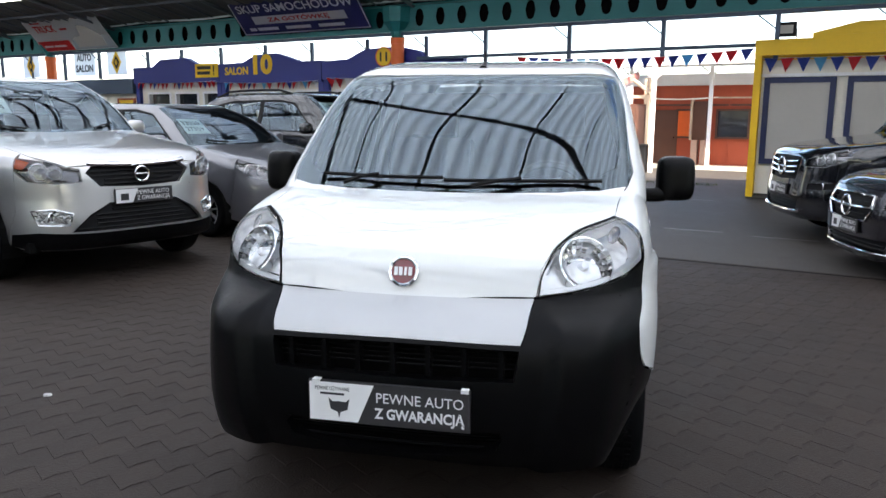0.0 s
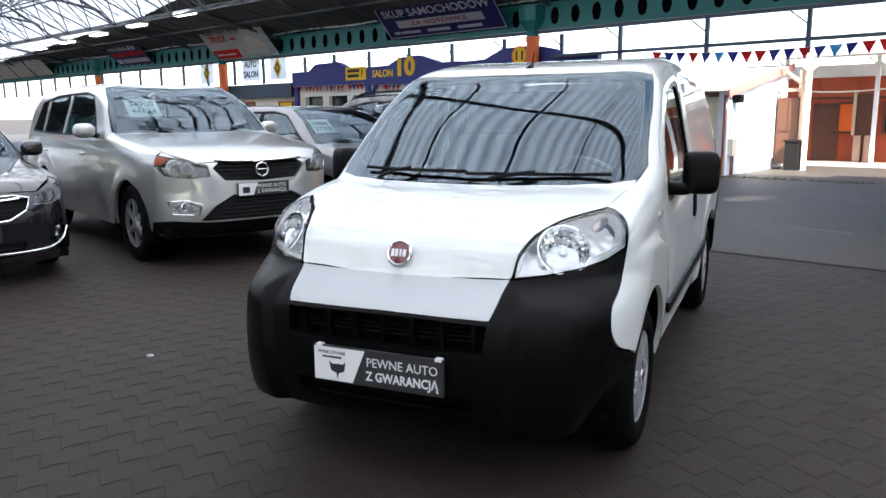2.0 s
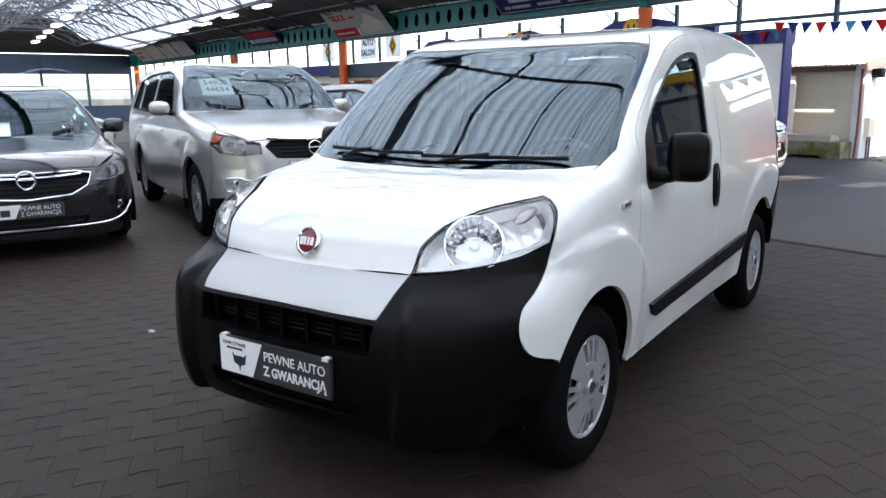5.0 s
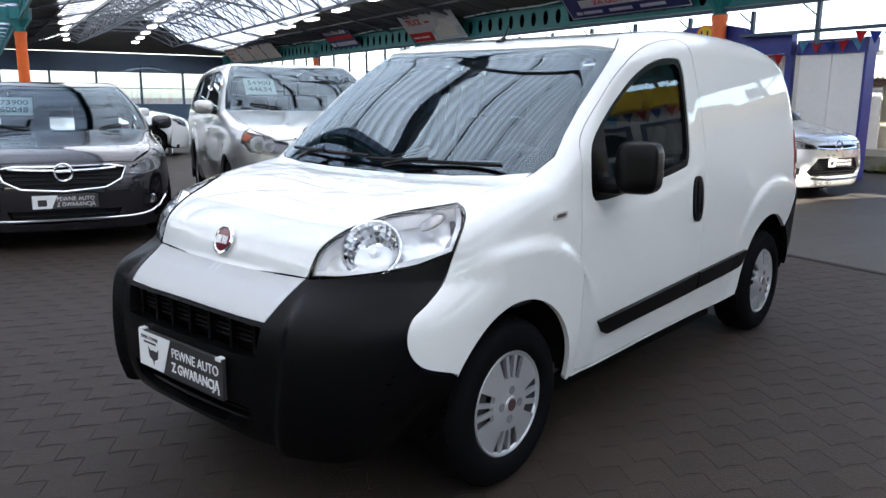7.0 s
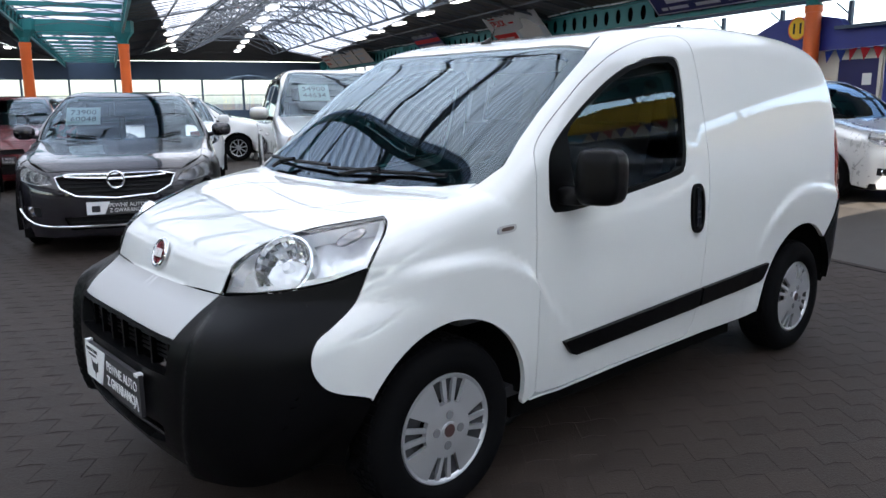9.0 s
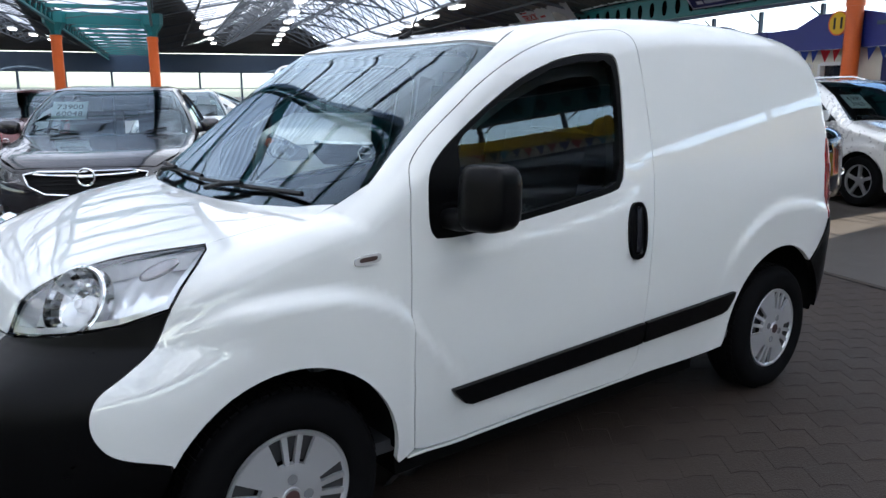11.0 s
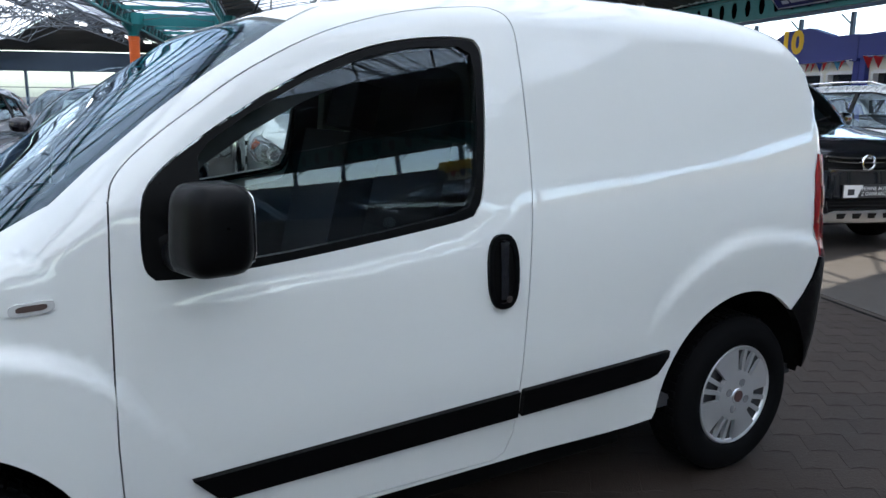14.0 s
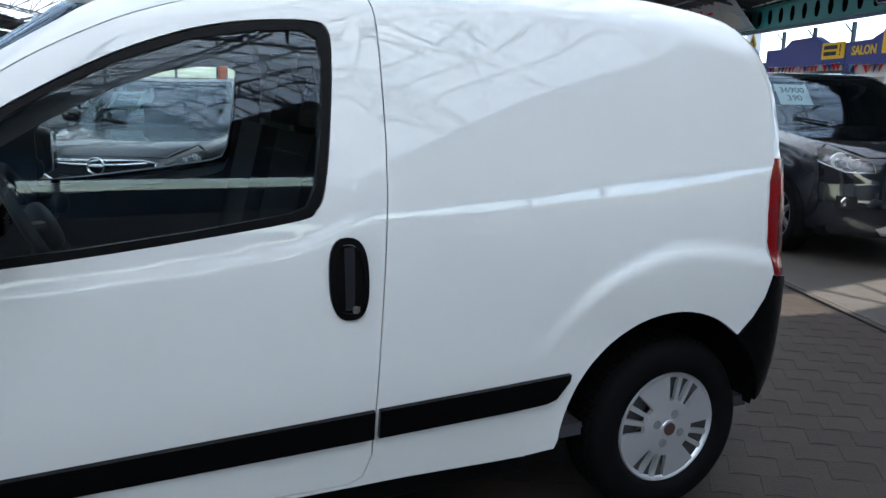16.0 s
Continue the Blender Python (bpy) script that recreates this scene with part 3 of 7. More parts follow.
for z in (0.588, 0.604, 0.620, 0.636):
    bm = bmesh.new()
    tube(bm, [(x, -0.722 + 0.1 * x * x, z) for x in np.linspace(-0.4, 0.4, 9)], 0.004, 6)
    part("grille_slat", bm, black_plastic, front_bumper)
for z in (0.330, 0.362):
    bm = bmesh.new()
    tube(bm, [(x, -0.735 + 0.12 * x * x, z) for x in np.linspace(-0.36, 0.36, 9)], 0.006, 6)
    part("grille_slat", bm, black_plastic, front_bumper)

# advertising plate on the bumper
plate = part("number_plate", boxes((-0.262, 0.262, -0.792, -0.778, 0.402, 0.536)), mat("plate_grey", (0.035, 0.034, 0.036), 0.35, noise_scale=4, amount=0.1), van, "dealer plate, white at one end, with pale lettering", bevel=0.003)
plate_white, ink = mat("plate_white", (0.8, 0.8, 0.8), 0.3), mat("plate_ink", (0.03, 0.03, 0.035), 0.5)
bm = bmesh.new()
prism(bm, [(-0.258, 0.406), (-0.258, 0.532), (-0.045, 0.532), (-0.098, 0.406)], "y", -0.7925, -0.794)
part("plate_field", bm, plate_white, plate)
letters("PEWNE AUTO", 0.047, pose(-0.04, -0.7935, 0.491, 90, 0, 0), plate_white, plate, align="LEFT", depth=0.0008, wide=0.94)
letters("Z GWARANCJĄ", 0.047, pose(-0.042, -0.7935, 0.440, 90, 0, 0), plate_white, plate, align="LEFT", depth=0.0008, wide=0.86, bold=0.0012)
letters("PEWNE UŻYWANE", 0.018, pose(-0.240, -0.7945, 0.512, 90, 0, 0), ink, plate, align="LEFT", depth=0.0006, wide=0.75)
bm = boxes((-0.222, -0.142, -0.7948, -0.794, 0.492, 0.499))
part("plate_mark", bm, ink, plate)
bm = bmesh.new()
prism(bm, [(-0.195, 0.482), (-0.182, 0.470), (-0.160, 0.472), (-0.138, 0.470), (-0.125, 0.482), (-0.132, 0.445), (-0.155, 0.436), (-0.160, 0.416), (-0.165, 0.436), (-0.188, 0.445)], "y", -0.7948, -0.794)
part("plate_mark", bm, ink, plate)
for x in (-0.235, 0.245):
    part("plate_clip", boxes((x - 0.012, x + 0.012, -0.797, -0.775, 0.530, 0.541)), plate_white, plate)

# round badge on the bonnet
badge_red, badge_white = mat("badge_red", (0.16, 0.012, 0.02), 0.2, coat=0.8), mat("badge_white", (0.85, 0.85, 0.86), 0.25)
bm = bmesh.new()
lathe(bm, [(0.0, 0.0), (0.042, 0.0), (0.0425, 0.010), (0.0, 0.014)], 32, "y")
BADGE = pose(0, -0.590, 0.857, -22, 0, 0)
badge = part("badge", bm, badge_red, van, "round dark red badge in a chrome ring", smooth=True)
badge.matrix_local = BADGE @ pose(0, 0, 0, 0, 0, 180)
bm = bmesh.new()
tube(bm, [(0.046 * math.cos(a), -0.004, 0.046 * math.sin(a)) for a in np.linspace(0, math.tau, 33)[:-1]], 0.0075, 8, True)
ring = part("badge_ring", bm, chrome, badge, smooth=True)
ring.matrix_local = pose(0, 0.01, 0)
for x, w in ((-0.024, 0.006), (-0.008, 0.004), (0.008, 0.006), (0.024, 0.006)):
    part("badge_mark", boxes((x - w, x + w, 0.0125, 0.0155, -0.014, 0.014)), badge_white, badge)

# ---- headlights ----
lamp_line = spline([tuple(p) for p in LAMP_TOP], 3).tolist() + [list(p) for p in LAMP_OUT[1:]] + [list(p) for p in LAMP_LOW[1:-1]]
lamp_chrome = mat("lamp_chrome", (0.95, 0.955, 0.96), 0.3, 0.55)
def rounded(bm, cx, cy, cz, sx, sy, sz, e=3.5, n=20):
    """A softly squared body of given half sizes."""
    rings = []
    for i in range(1, n):
        v = math.pi * i / n
        ring = []
        for k in range(2 * n):
            u = math.tau * k / (2 * n)
            q = Vector((math.sin(v) * math.cos(u), math.sin(v) * math.sin(u), math.cos(v)))
            r = (abs(q.x) ** e + abs(q.y) ** e + abs(q.z) ** e) ** (-1 / e)
            ring.append(bm.verts.new((cx + sx * q.x * r, cy + sy * q.y * r, cz + sz * q.z * r)))
        rings.append(ring)
    for a, b in zip(rings, rings[1:]):
        for k in range(2 * n):
            bm.faces.new((a[k], b[k], b[(k + 1) % (2 * n)], a[(k + 1) % (2 * n)]))
    bm.faces.new(rings[0])
    bm.faces.new(rings[-1][::-1])
    return bm


amber = mat("signal_glass", (0.33, 0.31, 0.31), 0.2, 0.8)
lamps = panel("headlight", "round", lamp_line, lamp_chrome, van, step=0.011, depth=0.058, rim=0, inset=0.006, lift=lambda B: 0.0018 * np.sin(B[:, 1] * 210 + 60 * B[:, 0]) + 0.0015 * np.sin(B[:, 0] * 130), label="clear headlight with ribbed chrome reflector")
for k, ob in enumerate(lamps):
    sx = 1 if k == 0 else -1
    me = skin_mesh("lamp_lens", "round", lamp_line, step=0.022, depth=-0.002, rim=0.0, inset=0.003)
    me = me if k == 0 else mirrored(me)
    me.materials.append(lens_glass)
    o = new("lamp_lens", me)
    o.parent = ob
    me = skin_mesh("lamp_bezel", "round", lamp_line, [shrink_line for shrink_line in [onto("round", shrink(evenly(plan("round", lamp_line), 0.02), 0.022))]], step=0.02, depth=0.012, rim=0.045, inset=0.004)
    me = me if k == 0 else mirrored(me)
    me.materials.append(lamp_chrome)
    o = new("lamp_bezel", me)
    o.parent = ob
    me = skin_mesh("lamp_seal", "round", lamp_line, [onto("round", shrink(evenly(plan("round", lamp_line), 0.02), 0.006))], step=0.02, depth=-0.001, rim=0.01, inset=0.001)
    me = me if k == 0 else mirrored(me)
    me.materials.append(dark_gap)
    new("lamp_seal", me).parent = ob
    turned = lambda c, out: Matrix.Translation((c[0] * sx, c[1], c[2])) @ Vector((out[0] * sx, out[1], out[2])).to_track_quat("-Y", "Z").to_matrix().to_4x4()
    place = turned((0.585, -0.452, 0.884), (0.40, -0.74, 0.50)) @ Matrix.Scale(1.1, 4)
    bm = bmesh.new()
    lathe(bm, [(0.018, 0.046), (0.034, 0.042), (0.050, 0.033), (0.064, 0.019), (0.074, 0.004), (0.08, -0.012)], 22, "y")
    o = part("reflector_bowl", bm, chrome, ob)
    o.matrix_local = place
    bm = bmesh.new()
    lathe(bm, [(0.079, 0.002), (0.082, -0.006), (0.088, -0.004), (0.09, 0.02)], 40, "y")
    o = part("bowl_rim", bm, chrome, ob, smooth=True)
    o.matrix_local = place
    bm = bmesh.new()
    lathe(bm, [(0.0, 0.006), (0.012, 0.008), (0.016, 0.018), (0.018, 0.046)], 16, "y")
    o = part("bulb_shield", bm, lamp_chrome, ob, smooth=True)
    o.matrix_local = place
    bm = bmesh.new()
    rounded(bm, 0, 0, 0, 0.020, 0.008, 0.052, 2.2, 12)
    o = part("turn_signal", bm, amber, ob, smooth=True)
    o.matrix_local = turned((0.672, -0.27, 0.957), (0.55, -0.45, 0.65)) @ Matrix.Rotation(radians(58 * sx), 4, "Y")

# ---- rear lamps and rear bumper ----
red_lens = mat("red_lens", (0.17, 0.004, 0.006), 0.12, coat=0.3, noise_scale=30, amount=0.25)
tl_edge = [tuple(p) for p in tail_edge[3:]]
tl = tl_edge + [(0.835, 2.905, 0.79), (0.79, 2.955, 0.80), (0.77, 2.955, 0.90), (0.76, 2.945, 1.05), (0.745, 2.93, 1.175)]
lamp_rear = panel("tail_lamp", "tail", tl, red_lens, van, step=0.02, depth=-0.003, rim=0.03, inset=0.002, label="tall red rear lamp")
cell_dark = mat("lamp_cell", (0.05, 0.002, 0.003), 0.2, coat=0.5)
for z0, z1 in ((0.98, 1.06), (0.88, 0.955)):
    cell = [(0.812, 2.872, z0), (0.800, 2.905, z0), (0.795, 2.905, z1), (0.806, 2.872, z1)]
    panel("lamp_cell", "tail", cell, cell_dark, lamp_rear, step=0.02, depth=-0.006, rim=0.004, inset=0.0, label="darker lens cell")
rb = both_sides([(0.0, 3.02, 0.742), (0.5, 3.0, 0.742), (0.80, 2.93, 0.785), (0.83, 2.87, 0.795)] + [tuple(p) for p in bump_edge[1:]] + [tuple(p) for p in flank_line(arch(2.475, 0.315, 0.39, 45, 5, 8))] + [(0.82, 2.885, 0.352), (0.74, 2.95, 0.352), (0.6, 2.98, 0.345), (0.0, 3.0, 0.34)])
panel("rear_bumper", "tail", rb, black_plastic, van, both=False, step=0.04, depth=-0.006, rim=0.03, inset=0.001)

# ---- side mouldings, handles, markers, mirrors ----
for a, b in (((0.552, 0.462), (1.492, 0.502)), ((1.506, 0.503), (2.100, 0.533))):
    first = a[0] < 1
    poly = [(a[0], a[1]), (b[0], b[1])] + ([(b[0], b[1] - 0.083), (a[0] + 0.085, a[1] - 0.071), (a[0] + 0.055, a[1] - 0.060)] if first else [(b[0] - 0.004, b[1] - 0.022), (b[0] - 0.045, b[1] - 0.074), (b[0] - 0.075, b[1] - 0.086), (a[0], a[1] - 0.083)])
    panel("side_moulding", "flank", flank_line(poly), black_plastic, doors if first else van, step=0.03, depth=-0.016, rim=0.03, inset=0.0, label="black rubbing strip")
capsule = [(1.420 + 0.052 * math.copysign(abs(math.cos(a)) ** 0.75, math.cos(a)) - 0.004 * math.sin(a), 0.882 + 0.108 * math.copysign(abs(math.sin(a)) ** 0.75, math.sin(a))) for a in np.linspace(0, math.tau, 29)[:-1]]
hollow = [(1.420 + (y - 1.420) * 0.72, 0.882 + (z - 0.882) * 0.84) for y, z in capsule]
handles = panel("door_handle", "flank", flank_line(capsule), black_plastic, doors, holes=[flank_line(hollow)], step=0.014, depth=-0.010, rim=0.02, inset=0.0, label="upright black door handle")
panel("handle_recess", "flank", flank_line(hollow), dark_gap, doors, step=0.02, depth=-0.003, rim=0.0, inset=-0.004)
lock = [(1.436 + 0.011 * math.cos(a), 0.800 + 0.011 * math.sin(a)) for a in np.linspace(0, math.tau, 13)[:-1]]
panel("door_lock", "flank", flank_line(lock), chrome, doors, step=0.008, depth=-0.012, rim=0.004, inset=0.0, label="small round key lock")
gloss_black = mat("gloss_black", (0.012, 0.013, 0.016), 0.2, coat=0.6)
grip = [(1.408, 0.80), (1.432, 0.80), (1.434, 0.965), (1.406, 0.965)]
panel("handle_grip", "flank", flank_line(grip), gloss_black, doors, step=0.015, depth=-0.012, rim=0.02, inset=0.0)
mk = [(0.255 + 0.043 * math.copysign(abs(math.cos(a)) ** 0.5, math.cos(a)), 0.929 + 0.013 * math.copysign(abs(math.sin(a)) ** 0.6, math.sin(a)) + 0.1 * 0.043 * math.cos(a)) for a in np.linspace(0, math.tau, 21)[:-1]]
markers = panel("side_marker", "flank", flank_line(mk), mat("marker_lens", (0.45, 0.45, 0.45), 0.25, coat=0.6), van, step=0.01, depth=-0.008, rim=0.012, inset=0.0, label="small clear side repeater")
mk_c = np.mean(np.array([tuple(q) for q in mk]), 0)
panel("marker_bulb", "flank", flank_line([tuple(mk_c + (np.array(tuple(q)) - mk_c) * (0.68, 0.5)) for q in mk]), mat("marker_core", (0.07, 0.045, 0.04), 0.3), markers, step=0.008, depth=-0.0095, rim=0.004, inset=0.0)


for k, sx in enumerate((1, -1)):
    bm = bmesh.new()
    rounded(bm, 0, 0.012, 0, 0.080, 0.078, 0.097, 4.5)
    for v in bm.verts:
        v.co.y += (0.06 * v.co.z + 0.25 * abs(sx * v.co.x + 0.02)) * min(1.0, max(0.0, -v.co.y / 0.05))
    mirror = part("side_mirror", bm, black_plastic, doors[k], "black door mirror", smooth=True)
    mirror.matrix_local = pose(0.938 * sx, 0.578, 1.094, 0, 0, 6 * sx)
    bm = bmesh.new()
    rounded(bm, 0, 0.088, 0, 0.062, 0.004, 0.078, 4.0, 12)
    part("mirror_glass", bm, chrome, mirror, smooth=True)
    bm = bmesh.new()
    rounded(bm, 0.835 * sx, 0.560, 1.022, 0.075, 0.045, 0.032, 3.0, 12)
    rounded(bm, 0.782 * sx, 0.560, 1.030, 0.022, 0.075, 0.050, 3.0, 12)
    part("mirror_arm", bm, black_plastic, doors[k], smooth=True)

# ---- wheels ----
def wheel_at(y, sx, turn):
    w = part("wheel", lathe(bmesh.new(), [(0.10, -0.10), (0.185, -0.10), (0.185, 0.06), (0.175, 0.075), (0.10, 0.06)], 32), mat("rim_steel", (0.03, 0.03, 0.033), 0.5) if "rim_steel" not in bpy.data.materials else bpy.data.materials["rim_steel"], van, smooth=True)
    prof = [(0.178, -0.085), (0.20, -0.098), (0.25, -0.102), (0.278, -0.092), (0.293, -0.070), (0.297, -0.035), (0.298, 0.0), (0.297, 0.035), (0.293, 0.068), (0.280, 0.088), (0.262, 0.098), (0.25, 0.0985), (0.235, 0.101), (0.21, 0.099), (0.196, 0.090), (0.188, 0.080), (0.178, 0.076)]
    bm = bmesh.new()
    lathe(bm, prof, 64)
    part("tyre", bm, rubber, w, smooth=True)
    bm = bmesh.new()
    for r, dx in ((0.2985, -0.045), (0.2985, -0.015), (0.2985, 0.015), (0.2985, 0.045)):
        for q in range(60):
            a = math.tau * (q + (0.5 if dx > 0 else 0)) / 60
            m = pose(0, 0, 0, math.degrees(a), 0, 0)
            box(bm, dx - 0.012, dx + 0.012, -0.011, 0.011, r - 0.006, r + 0.0035, m)
    part("tread", bm, rubber, w)
    # hubcap: four broad blades with paired spokes between them
    bm = bmesh.new()
    lathe(bm, [(0.0, 0.098), (0.028, 0.098), (0.030, 0.094), (0.075, 0.094), (0.095, 0.091), (0.097, 0.075)], 48)
    cap = part("hubcap", bm, hubcap, w, "silver plastic wheel trim", smooth=True)
    bm = bmesh.new()
    lathe(bm, [(0.172, 0.078), (0.178, 0.086), (0.186, 0.088), (0.191, 0.080), (0.189, 0.070)], 64)
    part("outer_ring", bm, hubcap, cap, smooth=True)

    def sector(name, a0, a1, b0, b1, r0, r1, x0, x1):
        n = 6
        bm = bmesh.new()
        row = lambda p, q, r, x: [bm.verts.new((x, r * math.cos(a), r * math.sin(a))) for a in np.linspace(p, q, n)]
        lo, hi, lo2, hi2 = row(a0, a1, r0, x0), row(b0, b1, r1, x1), row(a0, a1, r0, x0 - 0.014), row(b0, b1, r1, x1 - 0.014)
        for i in range(n - 1):
            bm.faces.new((lo[i], lo[i + 1], hi[i + 1], hi[i]))
            bm.faces.new((hi2[i], hi2[i + 1], lo2[i + 1], lo2[i]))
        for A, B, C, D in ((lo[0], hi[0], hi2[0], lo2[0]), (hi[-1], lo[-1], lo2[-1], hi2[-1])):
            bm.faces.new((A, B, C, D))
        bmesh.ops.recalc_face_normals(bm, faces=bm.faces)
        part(name, bm, hubcap, cap)

    for q in range(4):
        c = turn + math.pi / 2 * q
        sector("blade", c - 0.36, c + 0.36, c - 0.37, c + 0.37, 0.092, 0.180, 0.0915, 0.084)
        for s in (-0.145, 0.145):
            g = c + math.pi / 4 + s
            sector("spoke", g - 0.075, g + 0.075, g - 0.05, g + 0.05, 0.092, 0.180, 0.089, 0.082)
    dark = bpy.data.materials.get("bolt_dark") or mat("bolt_dark", (0.16, 0.16, 0.17), 0.5)
    for q in range(4):
        a = turn + math.pi / 4 * (1 + 2 * q)
        bm = bmesh.new()
        rod(bm, (0.0935, 0.052 * math.cos(a), 0.052 * math.sin(a)), (0.0955, 0.052 * math.cos(a), 0.052 * math.sin(a)), 0.015, 14)
        part("bolt_hole", bm, dark, cap)
    bm = bmesh.new()
    rod(bm, (0.096, 0, 0), (0.1005, 0, 0), 0.022, 20)
    part("cap_badge", bm, bpy.data.materials.get("cap_red") or mat("cap_red", (0.06, 0.03, 0.03), 0.4), cap)
    w.matrix_local = pose(0.707 * sx, y, 0.298) @ (Matrix.Identity(4) if sx > 0 else pose(0, 0, 0, 0, 0, 180))
    return w


for y in (0.0, 2.513):
    for sx in (1, -1):
        wheel_at(y, sx, math.radians(40 if y < 1 else 22))
for cy, r in ((-0.005, 0.375), (2.475, 0.41)):
    for sx in (1, -1):
        bm = bmesh.new()
        pts = arch(cy, 0.32, r, 0, 180, 24)
        edge = flank_line(pts)[:, 0] - 0.012
        rows = [[bm.verts.new((x * sx, p[0], p[1])) for p, x in zip(pts, xs)] for xs in (edge, [0.5] * 24)]
        for i in range(23):
            bm.faces.new((rows[0][i], rows[0][i + 1], rows[1][i + 1], rows[1][i]))
        bm.faces.new(rows[1])
        part("wheel_arch_liner", bm, dark_gap, van)
bm = boxes((-0.5, 0.5, -0.34, 2.8, 0.16, 0.3), (-0.67, 0.67, 0.43, 2.05, 0.17, 0.27))
part("underbody", bm, dark_gap, van)

# ---- wipers, antenna ----
for pts, arm in (([(0.62, 0.16, 1.108), (0.30, 0.120, 1.105), (-0.02, 0.105, 1.102)], (0.10, 0.075, 1.085)), ([(-0.02, 0.110, 1.112), (-0.30, 0.122, 1.112), (-0.56, 0.160, 1.118)], (-0.45, 0.10, 1.085))):
    bm = bmesh.new()
    tube(bm, pts, 0.008, 6)
    blade = part("wiper", bm, black_plastic, van)
    bm = bmesh.new()
    tube(bm, [arm, ((arm[0] + pts[1][0]) / 2, pts[1][1] - 0.03, pts[1][2] + 0.0), (pts[1][0], pts[1][1] - 0.005, pts[1][2] + 0.01)], 0.009, 6)
    part("wiper_arm", bm, black_plastic, blade)
bm = bmesh.new()
rod(bm, (0, 0.95, 1.598), (0, 0.985, 1.628), 0.022, 12, 0.010)
rod(bm, (0, 0.985, 1.622), (0.0, 1.02, 1.690), 0.005, 8, 0.003)
part("antenna", bm, black_plastic, van, smooth=True)

# ---- cab inside ----
trim_dark = mat("cab_plastic", (0.045, 0.046, 0.05), 0.5, noise_scale=8, amount=0.15)
trim_pale = mat("cab_lining", (0.42, 0.42, 0.40), 0.8, noise_scale=5, amount=0.1)
seat_cloth = mat("seat_cloth", (0.035, 0.036, 0.042), 0.9, noise_scale=40, amount=0.3)
bm = bmesh.new()
prism(bm, [(0.12, 0.6), (0.14, 1.02), (0.30, 1.045), (0.48, 1.03), (0.56, 0.98), (0.58, 0.75), (0.50, 0.6)], "x", -0.72, 0.72)
part("dashboard", bm, trim_dark, van, bevel=0.02)
bm = bmesh.new()
prism(bm, [(-0.70, 0.3), (0.70, 0.3), (0.70, 1.1), (0.60, 1.5), (-0.60, 1.5), (-0.70, 1.1)], "y", 1.62, 1.64)
part("bulkhead", bm, trim_dark, van)
bm = boxes((-0.74, 0.74, 0.1, 2.9, 0.30, 0.34))
part("cab_floor", bm, trim_dark, van)
for sx in (1, -1):
    bm = boxes((0.37 * sx - 0.24, 0.37 * sx + 0.24, 0.80, 1.32, 0.40, 0.68))
    seat = part("seat", bm, seat_cloth, van, "dark cloth front seat", bevel=0.05)
    bm = boxes((-0.23, 0.23, -0.07, 0.07, 0.0, 0.60))
    b = part("backrest", bm, seat_cloth, seat, bevel=0.05)
    b.matrix_local = pose(0.37 * sx, 1.31, 0.64, -14, 0, 0)
    bm = boxes((-0.13, 0.13, -0.05, 0.05, 0.62, 0.80))
    h = part("headrest", bm, seat_cloth, seat, bevel=0.04)
    h.matrix_local = pose(0.37 * sx, 1.33, 0.64, -14, 0, 0)
bm = bmesh.new()
tube(bm, [(0.185 * math.cos(a), 0, 0.185 * math.sin(a)) for a in np.linspace(0, math.tau, 33)[:-1]], 0.016, 8, True)
for a in (0.2, math.pi - 0.2, -math.pi / 2):
    rod(bm, (0, 0.02, 0), (0.18 * math.cos(a), 0, 0.18 * math.sin(a)), 0.016, 8)
rounded(bm, 0, 0.01, 0, 0.075, 0.03, 0.07, 3, 10)
sw = part("steering_wheel", bm, trim_dark, van, "black three-spoke steering wheel", smooth=True)
sw.matrix_local = pose(0.37, 0.70, 0.98, 28, 0, 0)
bm = bmesh.new()
rounded(bm, 0.0, 0.70, 1.43, 0.11, 0.015, 0.035, 3, 10)
part("rear_view_mirror", bm, trim_dark, van, smooth=True)
panel("door_lining", "flank", flank_line([(0.46, 0.36), (0.45, 1.12), (0.50, 1.22), (0.80, 1.43), (1.10, 1.54), (1.42, 1.575), (1.475, 1.50), (1.48, 1.1), (1.45, 0.36)]), trim_dark, doors, holes=[glass], step=0.05, depth=0.07, rim=0.0, inset=0.0)
panel("pillar_trim", "flank", flank_line([(1.49, 0.9), (1.60, 0.9), (1.60, 1.53), (1.50, 1.55)]), trim_pale, van, step=0.06, depth=0.085, rim=0.0, inset=0.0)
panel("headlining", "top", both_sides([(0.0, 0.83, 1.5), (0.4, 0.84, 1.5), (0.58, 0.88, 1.5), (0.56, 1.60, 1.5), (0.0, 1.60, 1.5)]), trim_pale, van, both=False, step=0.08, depth=0.045, rim=0.0)
bm = bmesh.new()
rounded(bm, 0.37, 0.44, 1.045, 0.20, 0.13, 0.045, 3, 14)
part("instrument_cowl", bm, trim_dark, van, smooth=True)
for x in (-0.55, -0.10, 0.10, 0.62):
    bm = boxes((x - 0.07, x + 0.07, 0.555, 0.585, 0.93, 0.985))
    vent = part("air_vent", bm, dark_gap, van, bevel=0.008)
    for k in range(4):
        part("vent_blade", boxes((x - 0.06, x + 0.06, 0.586, 0.592, 0.938 + 0.012 * k, 0.942 + 0.012 * k)), trim_dark, vent)
bm = bmesh.new()
rod(bm, (0.0, 0.62, 0.80), (0.02, 0.72, 0.98), 0.012, 10)
rounded(bm, 0.022, 0.73, 1.0, 0.026, 0.026, 0.035, 2.2, 10)
part("gear_lever", bm, trim_dark, van, smooth=True)
